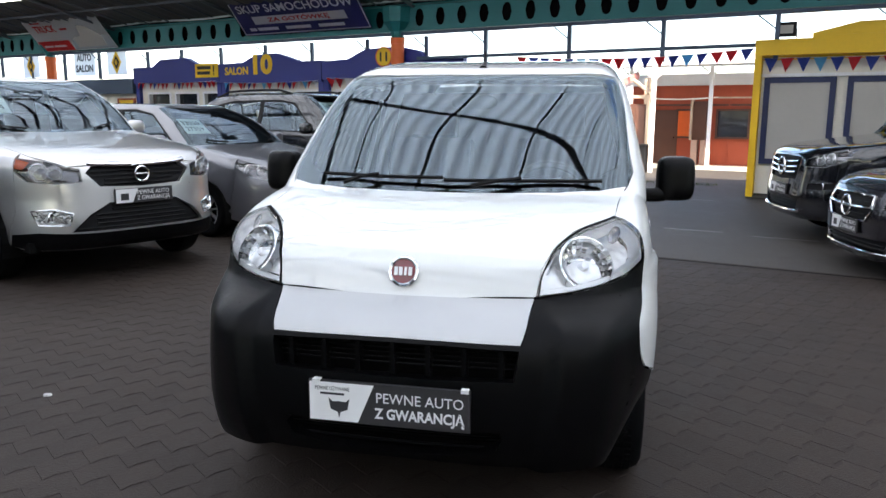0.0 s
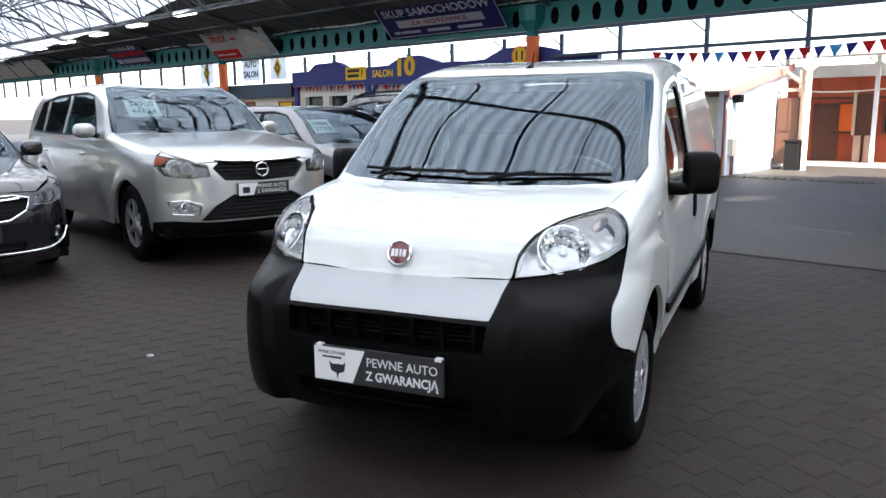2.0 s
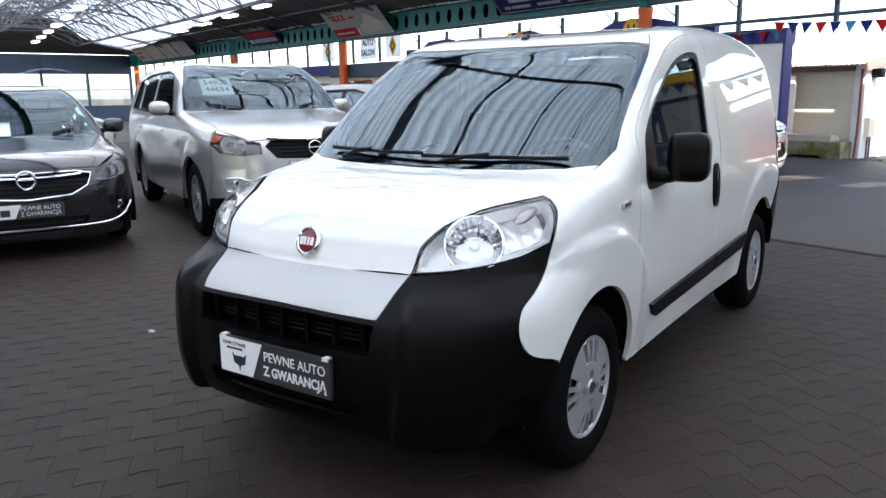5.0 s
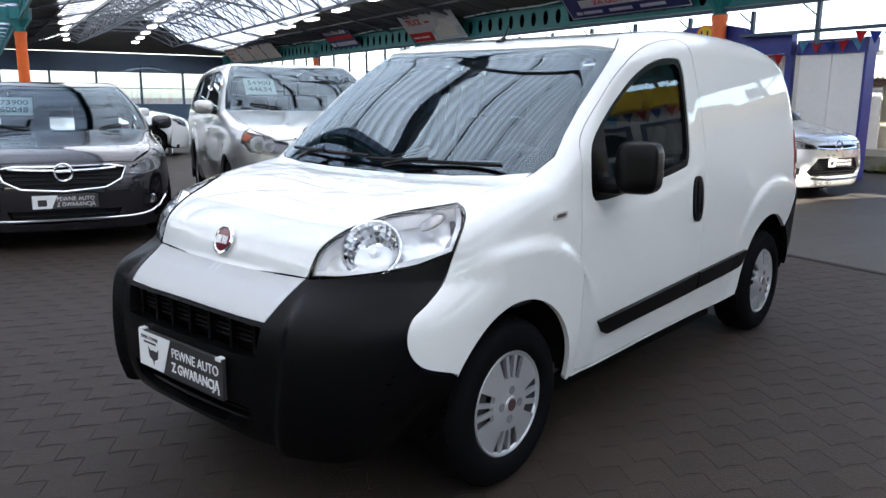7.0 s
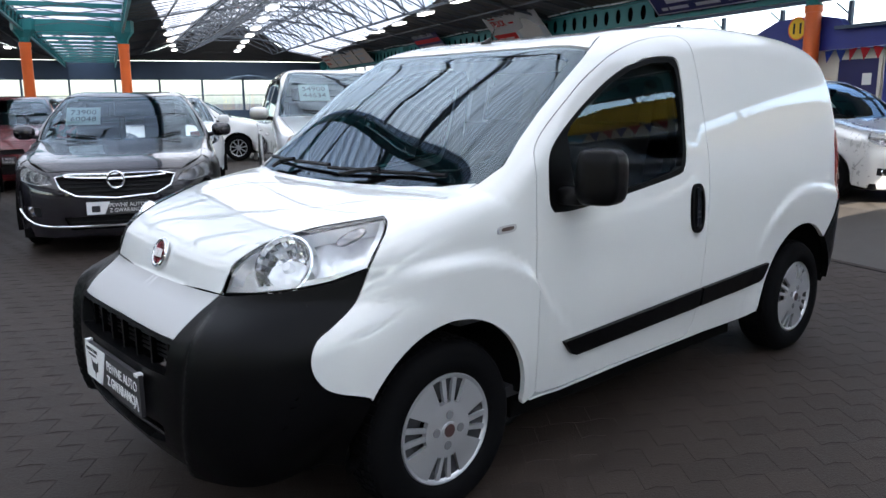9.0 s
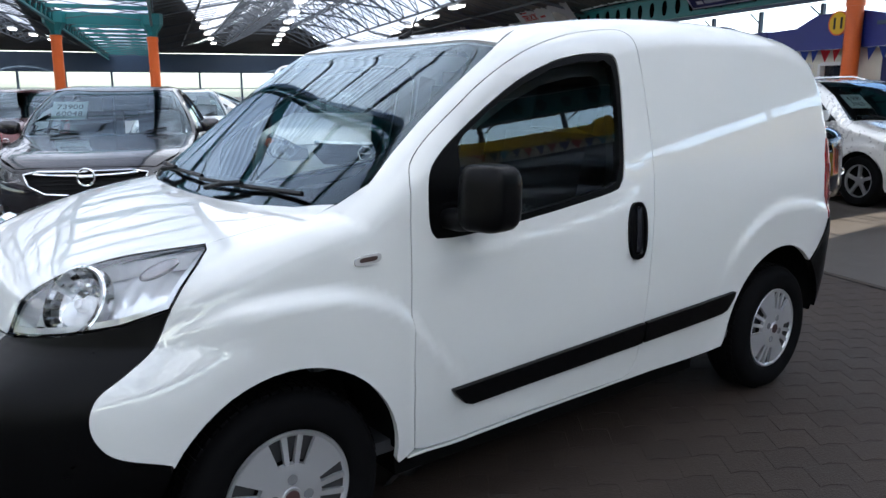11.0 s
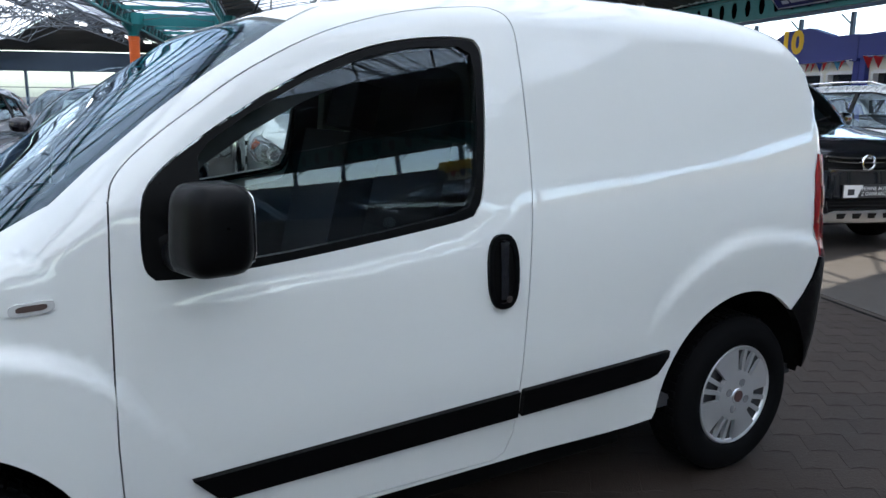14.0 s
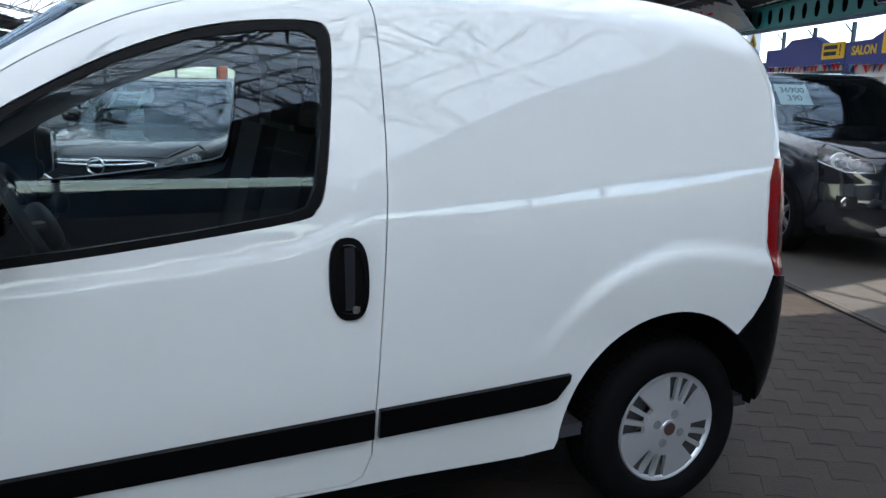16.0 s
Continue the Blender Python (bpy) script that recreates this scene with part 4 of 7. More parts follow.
# ---- parked cars: one builder, many proportions ----
def car_body(front, wb, rear, hw, roof, belt, bonnet, cowl_y, cowl_z, top_y, back_y, boot=None, sill=0.22, hub=0.32, tumble=0.2, van=0.0):
    """Sets the body that the panels follow. front, rear: overhangs; bonnet: the height of its lip; boot: (y, z) of a boot lid's front edge."""
    n = spline([(-front + 0.16, sill - 0.06), (-front + 0.05, sill), (-front + 0.01, 0.36), (-front, 0.50), (-front + 0.01, 0.62), (-front + 0.05, bonnet - 0.08), (-front + 0.12, bonnet), (-front + 0.32, bonnet + 0.07), (0.5 * cowl_y - 0.25, 0.45 * (bonnet + 0.07) + 0.55 * cowl_z), (cowl_y, cowl_z)], 4)
    end = wb + rear
    t = [(cowl_y, cowl_z), (0.5 * (cowl_y + top_y), cowl_z + 0.54 * (roof - cowl_z)), (top_y, roof - 0.06), (top_y + 0.3, roof - 0.012), (0.5 * (top_y + back_y) + 0.1, roof), (back_y - 0.25, roof - 0.03), (back_y, roof - 0.10)]
    t += [(boot[0], boot[1]), (end - 0.08, boot[1] - 0.03), (end - 0.02, boot[1] - 0.12)] if boot else [(0.5 * (back_y + end) + 0.06, 0.5 * (roof + belt)), (end - 0.07, belt), (end - 0.03, belt - 0.15)]
    t += [(end, 0.60), (end - 0.01, 0.45), (end - 0.08, 0.30), (end - 0.25, sill)]
    b = spline(t, 4)
    prof = np.vstack((n, b[1:], [(0.5 * wb, sill - 0.07)]))
    BODY.update(profile=prof, wz=(0.1, 0.25, 0.4, 0.65, belt - 0.12, belt, belt + 0.12, roof - 0.08, roof + 0.1), wx=(hw - 0.07, hw - 0.03, hw - 0.01, hw, hw - 0.012, hw - 0.035, hw - 0.075, hw - 0.05 - tumble, hw - 0.1 - tumble), nz=(0, 0.7, bonnet, cowl_z, roof), nc=(2.0, 2.0, 1.6, 0.9, 0.6), plan=hw + 0.07, tail=hw + 0.03, tail_y=(wb - 0.7, wb + 0.2), fade=(0.3, 1.4), front=0.0, rear=wb, hub=hub, flare=(0.018, hub + 0.10, hub + 0.2, 0.018, hub + 0.10, hub + 0.22), k=(0.09, 0.06, roof - 0.3, roof), van=0.0, ty=wb - 0.3)


paint_cache = {}


def car_paint(name, color, metal=0.5, rough=0.3):
    if name not in paint_cache:
        paint_cache[name] = mat(name, color, rough, metal, coat=1.0, noise_scale=2, amount=0.03)
        paint_cache[name].node_tree.nodes["Principled BSDF"].inputs["Coat IOR"].default_value = 1.6
    return paint_cache[name]


def alloy_wheel(owner, x, y, r, sx, spokes, material, name="wheel"):
    w = part(name, lathe(bmesh.new(), [(r * 0.62, -0.09), (r * 0.62, 0.02), (r * 0.35, 0.0), (0.02, 0.0)], 24), dark_gap, owner, smooth=True)
    bm = bmesh.new()
    lathe(bm, [(r * 0.62, -0.09), (r * 0.72, -0.105), (r * 0.9, -0.10), (r * 0.985, -0.075), (r, -0.03), (r, 0.03), (r * 0.985, 0.07), (r * 0.9, 0.098), (r * 0.72, 0.10), (r * 0.64, 0.085), (r * 0.62, 0.06)], 40)
    part("tyre", bm, rubber, w, smooth=True)
    bm = bmesh.new()
    lathe(bm, [(r * 0.60, 0.05), (r * 0.60, 0.082), (r * 0.655, 0.086), (r * 0.665, 0.07)], 40)
    lathe(bm, [(0.0, 0.082), (r * 0.15, 0.080), (r * 0.2, 0.05)], 20)
    for k in range(spokes):
        box(bm, 0.045, 0.078, -0.05 * r * 6 / spokes, 0.05 * r * 6 / spokes, r * 0.12, r * 0.62, pose(0, 0, 0, 360 / spokes * k, 0, 0))
    part("rim", bm, material, w)
    w.matrix_local = pose(x * sx, y, r) @ (Matrix.Identity(4) if sx > 0 else pose(0, 0, 0, 0, 0, 180))
    return w


alloy = mat("alloy_rim", (0.55, 0.56, 0.58), 0.3, 0.8)
paper = mat("price_paper", (0.62, 0.74, 0.74), 0.7)
lamp_dark = mat("lamp_inside", (0.16, 0.16, 0.17), 0.25, 1.0, bump=0.004, bump_scale=30)
amber = mat("amber_plastic", (0.5, 0.09, 0.015), 0.25)
reflector = mat("reflector", (0.9, 0.91, 0.92), 0.25, 0.75)
plate_grey = bpy.data.materials["plate_grey"]
fog_chrome = mat("fog_reflector", (0.34, 0.345, 0.35), 0.22, 0.85, noise_scale=14, amount=0.5, bump=0.02, bump_scale=28)
grille_black = mat("grille_black", (0.009, 0.009, 0.010), 0.6, spec=0.2)


def car(label, m, paint, dims, pillar_paint=None, hood=0.74, lamps=None, grille=None, intake=None, fogs=None, chrome_bars=(), window=None, cladding=False, rails=False, spokes=5, price=None, r=0.32, plate_z=0.5, emblem=None, category="car", step=0.06, windows_dark=False, foot=None, skid=False, turn_corner=None, bright_fogs=False):
    """A parked car. lamps, grille, intake: outlines in (x, z) seen from the front, right half; window: side glass in (y, z)."""
    car_body(**dims)
    front, wb, rear, hw, roof, belt, bonnet, cowl_y, cowl_z, top_y, back_y = [dims[k] for k in ("front", "wb", "rear", "hw", "roof", "belt", "bonnet", "cowl_y", "cowl_z", "top_y", "back_y")]
    hub, sill, end, tumble = dims.get("hub", 0.32), dims.get("sill", 0.22), wb + rear, dims.get("tumble", 0.2)
    top = thing("parked_car", m, label, category, "cars parked in the hall")
    hx = hw * hood / 0.83 if hood > 1 else hw - 0.17

    def on_front(xz):
        A = np.array(xz, float)
        return cast(np.stack((A[:, 0], np.full(len(A), -front - 0.6), A[:, 1]), 1), np.array((0.0, 1.0, 0)), 0, 3)

    def on_top(xy):
        return onto("top", np.array(xy, float))

    ra = r + 0.05
    seam_y = np.linspace(-front + 0.42, cowl_y + 0.08, 6)
    hood_seam = on_top([(hx + 0.05 * k / 5, y) for k, y in enumerate(seam_y)])
    rx = hw - 0.05 - tumble - 0.09
    ws = [(hw - 0.10, cowl_y + 0.14), (hw - 0.13 - 0.4 * tumble, 0.5 * (cowl_y + 0.14 + top_y + 0.06)), (rx + 0.02, top_y + 0.06)]
    ws3 = on_top(ws)
    roof_y = np.linspace(top_y + 0.2, back_y - 0.05, 8)
    roof3 = on_top([(rx, y) for y in roof_y])
    tail3 = flank_line([(end - 0.20 if not dims.get("boot") else back_y + 0.1, roof - 0.16), (end - 0.17, belt), (end - 0.15, 0.62), (end - 0.17, 0.42), (end - 0.2, 0.30)])
    if dims.get("boot"):
        tail3 = np.vstack((on_top([(rx, back_y + 0.08), (hw - 0.16, dims["boot"][0]), (hw - 0.16, end - 0.2)]), flank_line([(end - 0.17, belt - 0.05), (end - 0.15, 0.62), (end - 0.2, 0.30)])))
    a_r = flank_line(arch(wb, hub, ra, 0, 180, 15))
    a_f = flank_line(arch(0, hub, ra, 0, 180, 15))
    seam_f = flank_line([(-ra - 0.03, sill + 0.03), (-ra - 0.05, 0.45), (-front + 0.38, 0.60), (-front + 0.36, bonnet - 0.06)])
    side = np.vstack((hood_seam, ws3, roof3, tail3, flank_line([(end - 0.25, sill + 0.04), (wb + ra, sill + 0.02)]), a_r, flank_line([(wb - ra, sill + 0.02), (ra, sill + 0.02)]), a_f, seam_f))
    glass3 = flank_line(window)
    panel("body_side", "flank", side, paint, top, holes=[glass3], step=step, rim=0.03)
    panel("side_glass", "flank", glass3, dark_window if windows_dark else car_glass, top, step=0.1, depth=0.012, rim=0, inset=-0.015)
    panel("window_trim", "flank", glass3, grille_black, top, holes=[onto("flank", shrink(evenly(plan("flank", glass3), 0.05), 0.025))], step=0.05, depth=0.002, rim=0.01, inset=0.0)
    for y0, y1 in dims_pillars(window):
        z0, z1 = belt - 0.02, roof - 0.10
        panel("pillar", "flank", flank_line([(y0, z0), (y0 + 0.07, z0), (y1 + 0.07, z1), (y1, z1)]), pillar_paint or grille_black, top, step=0.1, depth=0.004, rim=0.02, inset=0)
    for y0 in (ra + 0.13, 0.5 * wb + 0.12, wb - ra + 0.14):
        panel("door_seam", "flank", flank_line([(y0, sill + 0.08), (y0 + 0.006, sill + 0.08), (y0 + 0.036, belt - 0.02), (y0 + 0.03, belt - 0.02)]), dark_gap, top, step=0.2, depth=-0.001, rim=0, inset=0)
    for y0 in (0.5 * wb - 0.08, wb - 0.12):
        for sx in (1, -1):
            bm = bmesh.new()
            rounded(bm, 0, 0, 0, 0.02, 0.09, 0.016, 3, 8)
            h = part("door_handle", bm, paint, top, smooth=True)
            h.matrix_local = Matrix.Translation(Vector(flank_line([(y0, belt - 0.16)])[0]) * Vector((sx, 1, 1)))
    lip = on_front([(0.0, bonnet - 0.03), (0.35 * hw, bonnet - 0.032), (0.62 * hw, bonnet - 0.04)])
    bon = both_sides([tuple(p) for p in lip] + [tuple(p) for p in on_top([(hx - 0.02, -front + 0.33)])] + [tuple(p) for p in hood_seam] + [tuple(p) for p in on_top([(0.5 * hw, cowl_y + 0.01), (0.0, cowl_y - 0.02)])])
    panel("bonnet", "nose", bon, paint, top, both=False, step=step, rim=0.02)
    scr = both_sides([tuple(p) for p in on_top([(0.0, cowl_y - 0.015), (0.5 * hw, cowl_y + 0.015)])] + [tuple(hood_seam[-1])] + [tuple(p) for p in ws3] + [tuple(p) for p in on_top([(0.5 * rx, top_y + 0.005), (0.0, top_y - 0.01)])])
    panel("windscreen", "nose", scr, car_glass, top, both=False, step=0.1, depth=0.004, rim=0, inset=0.0)
    inn = onto("nose", shrink(evenly(plan("nose", scr), 0.06), 0.05))
    panel("windscreen_border", "nose", scr, grille_black, top, holes=[inn], both=False, step=0.06, depth=0.010, rim=0.0, inset=0.0)
    rf = both_sides([tuple(p) for p in on_top([(0.0, top_y - 0.008), (0.5 * rx, top_y + 0.008), (rx + 0.02, top_y + 0.062)])] + [tuple(p) for p in roof3] + [tuple(p) for p in on_top([(0.5 * rx, back_y), (0.0, back_y + 0.02)])])
    panel("roof", "top", rf, paint, top, both=False, step=0.1, rim=0.01, inset=0.0)
    # tail: glass and lid as one rough lid with a dark pane
    tz = both_sides([tuple(p) for p in on_top([(0.0, back_y + 0.02), (0.5 * rx, back_y)])] + [tuple(roof3[-1])] + [tuple(p) for p in tail3] + [(0.5 * hw, end - 0.1, 0.30), (0.0, end - 0.1, 0.30)])
    if dims.get("boot"):
        lid = both_sides([tuple(p) for p in on_top([(0.0, back_y + 0.02), (0.5 * rx, back_y)])] + [tuple(roof3[-1])] + [tuple(p) for p in tail3[:3]] + [tuple(p) for p in on_top([(0.5 * hw, end - 0.16), (0.0, end - 0.14)])])
        panel("boot_lid", "top", lid, paint, top, both=False, step=0.1, rim=0.0, inset=0)
    else:
        panel("tailgate", "tail", tz, paint, top, both=False, step=0.1, rim=0.0, inset=0)
        pane = both_sides([(0.0, end, roof - 0.17), (rx - 0.05, end, roof - 0.19), (hw - 0.17, end, belt + 0.02), (0.0, end, belt - 0.02)])
        panel("rear_glass", "tail", pane, dark_window, top, both=False, step=0.1, depth=-0.004, rim=0, inset=0)
    tl = [(hw - 0.04, end - 0.14, belt - 0.02), (hw - 0.22, end - 0.02, belt - 0.04), (hw - 0.2, end, belt - 0.22), (hw - 0.02, end - 0.15, belt - 0.2)]
    panel("tail_lamp", "tail", tl, red_lens, top, step=0.06, depth=-0.008, rim=0.02, inset=0)
    # front end
    holes, lamp3 = [], None
    if lamps:
        lamp3 = on_front(lamps)
        holes += [lamp3, lamp3 * np.array((-1, 1, 1))]
    g3 = both_sides(on_front(grille)) if grille else None
    i3 = both_sides(on_front(intake)) if intake else None
    holes += [q for q in (g3, i3) if q is not None]
    if fogs:
        f3 = on_front(fogs)
        holes += [f3, f3 * np.array((-1, 1, 1))]
    nose = both_sides([tuple(p) for p in lip] + [tuple(p) for p in on_top([(hx - 0.02, -front + 0.33)])] + [tuple(hood_seam[0])] + [tuple(p) for p in seam_f[::-1]] + [tuple(p) for p in on_front([(hw - 0.12, sill - 0.01), (0.5 * hw, sill - 0.02), (0.0, sill - 0.02)])])
    bump = panel("front_bumper", "round", nose, paint, top, holes=holes, both=False, step=0.035, rim=0.04)[0]
    if lamp3 is not None:
        for k, ob in enumerate(panel("headlight", "round", lamp3, lamp_dark, top, step=0.05, depth=0.05, rim=0, inset=-0.004, label="clear headlight")):
            sx = 1 if k == 0 else -1
            me = skin_mesh("lamp_lens", "round", lamp3, step=0.05, depth=-0.001, rim=0, inset=0.001)
            me = me if k == 0 else mirrored(me)
            me.materials.append(lens_glass)
            new("lamp_lens", me).parent = ob
            c = lamp3.mean(0)
            tall = 0.5 * np.ptp(lamp3[:, 2])
            for dx, size in ((-0.075, 0.60), (0.055, 0.72)):
                q = min(tall, 0.095) * size
                bm = bmesh.new()
                lathe(bm, [(q * 0.28, 0.012), (q * 0.30, 0.035), (q * 0.6, 0.03), (q * 0.88, 0.014), (q, 0.0), (q * 1.08, 0.004)], 18, "y")
                bowl = part("reflector_bowl", bm, reflector, ob)
                out = Vector((0.35 * sx, -0.9, 0.15)).normalized()
                spot = onto("round", plan("round", [c + np.array((dx, 0, 0.05 * dx))]), 0.03)[0]
                bowl.matrix_local = Matrix.Translation((spot[0] * sx, spot[1], spot[2])) @ out.to_track_quat("-Y", "Z").to_matrix().to_4x4()
            bm = bmesh.new()
            edge = [tuple(p * np.array((sx, 1, 1))) for p in onto("round", plan("round", evenly(lamp3, 0.05)), 0.012)]
            tube(bm, edge, 0.005, 5, True)
            part("lamp_bezel", bm, reflector, ob, smooth=True)
            if turn_corner:
                me = skin_mesh("turn_signal", "round", on_front(turn_corner), step=0.05, depth=0.012, rim=0, inset=0.001)
                me = me if k == 0 else mirrored(me)
                me.materials.append(amber)
                tagged(new("turn_signal", me), "amber turn signal corner").parent = ob
    for q, nm in ((g3, "grille"), (i3, "air_intake")):
        if q is not None:
            ob = panel(nm, "round", q, grille_black, bump, both=False, step=0.05, depth=0.035, rim=0, inset=-0.01)[0]
            z0, z1, xm = q[:, 2].min(), q[:, 2].max(), np.abs(q[:, 0]).max()
            for z in np.arange(z0 + 0.03, z1 - 0.015, 0.035):
                xs = np.linspace(-xm * 0.92, xm * 0.92, 9)
                line = onto("round", plan("round", on_front([(x, z) for x in xs])), 0.018)
                keep = [tuple(p) for p, x in zip(line, xs) if within(plan("round", q), plan("round", [p]))[0]]
                if len(keep) > 2:
                    bm = bmesh.new()
                    tube(bm, keep, 0.006, 5)
                    part("grille_slat", bm, grille_black, ob)
    if g3 is not None and "ring" in chrome_bars:
        bm = bmesh.new()
        tube(bm, [tuple(p) for p in onto("round", plan("round", evenly(g3, 0.06)), -0.004)], 0.011, 6, True)
        part("grille_frame", bm, chrome, bump, smooth=True)
    for item in chrome_bars:
        if item != "ring":
            x1, z, rr, lift, power = (*item, 0.02, 2)[:5] if len(item) == 3 else item
            bm = bmesh.new()
            tube(bm, [tuple(p) for p in onto("round", plan("round", on_front([(x, z + lift * (abs(x) / x1) ** power) for x in np.linspace(-x1, x1, 25)])), -0.006)], rr, 8)
            part("chrome_bar", bm, chrome, bump, smooth=True)
    if emblem:
        p = on_front([(0.0, emblem[0])])[0]
        bm = bmesh.new()
        tube(bm, [(emblem[1] * math.cos(a), 0, emblem[1] * math.sin(a)) for a in np.linspace(0, math.tau, 25)[:-1]], emblem[1] * 0.16, 8, True)
        rod(bm, (-emblem[1], 0, 0), (emblem[1], 0, 0), emblem[1] * 0.13, 6)
        e = part("emblem", bm, chrome, bump, smooth=True)
        e.matrix_local = Matrix.Translation((0, p[1] - 0.022, p[2]))
    if fogs:
        for k, ob in enumerate(panel("fog_lamp", "round", f3, fog_chrome if bright_fogs else grille_black, [bump, bump], step=0.05, depth=0.02, rim=0, inset=-0.004)):
            c = f3.mean(0)
            bm = bmesh.new()
            if bright_fogs:
                edge = [tuple(p * np.array((1 if k == 0 else -1, 1, 1))) for p in onto("round", plan("round", evenly(f3, 0.04)), 0.002)]
                tube(bm, edge, 0.007, 6, True)
                part("fog_bezel", bm, chrome, ob, smooth=True)
                bm = bmesh.new()
            lathe(bm, [(0.0, 0.01), (0.03, 0.008), (0.04, -0.004), (0.046, 0.004)], 16, "y")
            b = part("fog_glass", bm, chrome, ob, smooth=True)
            b.matrix_local = Matrix.Translation((c[0] * (1 if k == 0 else -1), onto("round", plan("round", [c]), 0.01)[0][1], c[2]))
    if cladding:
        low = both_sides([tuple(p) for p in on_front([(0.0, cladding), (0.5 * hw, cladding), (hw - 0.16, cladding + 0.02)])] + [tuple(p) for p in flank_line([(-ra - 0.06, cladding), (-ra - 0.035, sill + 0.03)])] + [tuple(p) for p in on_front([(hw - 0.14, sill - 0.005), (0.0, sill - 0.01)])])
        panel("bumper_skirt", "round", low, black_plastic, bump, both=False, step=0.05, depth=-0.008, rim=0.02, inset=0, holes=[i3] if i3 is not None and i3[:, 2].max() < cladding and i3[:, 2].min() > sill + 0.02 else [])
    if skid:
        guard = both_sides([tuple(p) for p in on_front([(0.0, 0.40), (0.30, 0.40), (0.46, 0.34), (0.40, 0.285), (0.0, 0.28)])])
        g = panel("skid_plate", "round", guard, alloy, bump, both=False, step=0.05, depth=-0.012, rim=0.02, inset=0, label="pale metal guard under the bumper")[0]
        for x in (-0.24, -0.08, 0.08, 0.24):
            panel("slot", "round", on_front([(x - 0.05, 0.375), (x + 0.05, 0.375), (x + 0.035, 0.325), (x - 0.035, 0.325)]), grille_black, g, both=False, step=0.05, depth=-0.014, rim=0.0, inset=0)
    # plate
    py = on_front([(0.0, plate_z)])[0][1]
    pl = part("number_plate", boxes((-0.26, 0.26, py - 0.022, py - 0.010, plate_z - 0.06, plate_z + 0.06)), plate_grey, top, bevel=0.003)
    bm = bmesh.new()
    prism(bm, [(-0.256, plate_z - 0.056), (-0.256, plate_z + 0.056), (-0.06, plate_z + 0.056), (-0.11, plate_z - 0.056)], "y", py - 0.0225, py - 0.024)
    part("plate_field", bm, plate_white, pl)
    letters("PEWNE AUTO", 0.05, pose(-0.07, py - 0.0235, plate_z + 0.022, 90, 0, 0), plate_white, pl, align="LEFT", depth=0.0008, wide=0.94)
    letters("Z GWARANCJĄ", 0.05, pose(-0.07, py - 0.0235, plate_z - 0.025, 90, 0, 0), plate_white, pl, align="LEFT", depth=0.0008, wide=0.86)
    bm = boxes((-0.215, -0.145, py - 0.025, py - 0.0242, plate_z - 0.035, plate_z + 0.02))
    part("plate_mark", bm, ink, pl)
    # mirrors, wheels, inside
    for sx in (1, -1):
        base = flank_line([(cowl_y + 0.42, belt + 0.02)])[0]
        bm = bmesh.new()
        rounded(bm, 0, 0, 0, 0.105, 0.055, 0.075, 3.0, 10)
        mi = part("side_mirror", bm, paint if foot is None else foot, top, smooth=True)
        mi.matrix_local = pose((base[0] + 0.13) * sx, base[1], base[2] + 0.07, 0, 0, 8 * sx)
        bm = bmesh.new()
        rod(bm, (-0.16 * sx, 0, -0.06), (0, 0, -0.03), 0.025, 8)
        part("mirror_arm", bm, grille_black, mi)
        for y in (0.0, wb):
            alloy_wheel(top, hw - 0.115, y, r, sx, spokes, alloy)
    for y in (0.0, wb):
        for sx in (1, -1):
            bm = bmesh.new()
            pts = arch(y, hub, ra + 0.015, -20, 200, 14)
            rows = [[bm.verts.new((x * sx, p[0], p[1])) for p in pts] for x in (hw + 0.012, hw - 0.3)]
            for i in range(13):
                bm.faces.new((rows[0][i], rows[0][i + 1], rows[1][i + 1], rows[1][i]))
            bm.faces.new(rows[1])
            part("wheel_arch_liner", bm, dark_gap, top)
    part("underbody", boxes((-hw + 0.1, hw - 0.1, -front + 0.25, end - 0.3, sill - 0.02, sill + 0.06)), dark_gap, top)
    bm = bmesh.new()
    prism(bm, [(cowl_y + 0.12, 0.5), (cowl_y + 0.14, cowl_z - 0.05), (cowl_y + 0.45, cowl_z - 0.02), (cowl_y + 0.62, cowl_z - 0.12), (cowl_y + 0.62, 0.5)], "x", -hw + 0.15, hw - 0.15)
    part("dashboard", bm, trim_dark, top)
    part("cabin_floor", boxes((-hw + 0.12, hw - 0.12, cowl_y + 0.3, back_y, 0.45, 0.52)), trim_dark, top)
    for sx in (1, -1):
        for y in (cowl_y + 1.35, cowl_y + 2.2):
            bm = boxes((0.38 * sx - 0.24, 0.38 * sx + 0.24, -0.08, 0.08, 0.55, belt + 0.22))
            box(bm, 0.38 * sx - 0.12, 0.38 * sx + 0.12, -0.05, 0.05, belt + 0.24, belt + 0.40)
            s_ = part("seat", bm, seat_cloth, top, bevel=0.03)
            s_.matrix_local = pose(0, min(y, back_y - 0.2), 0, -8, 0, 0)
    for sx in (1, -1):
        bm = bmesh.new()
        tube(bm, [tuple(p) for p in onto("nose", plan("nose", on_top([(0.05 + 0.32 * sx, cowl_y + 0.03), (0.12 * sx + 0.32 * sx, cowl_y + 0.06), (0.62 * sx * hw, cowl_y + 0.10)])), -0.012)], 0.009, 6)
        part("wiper", bm, grille_black, top)
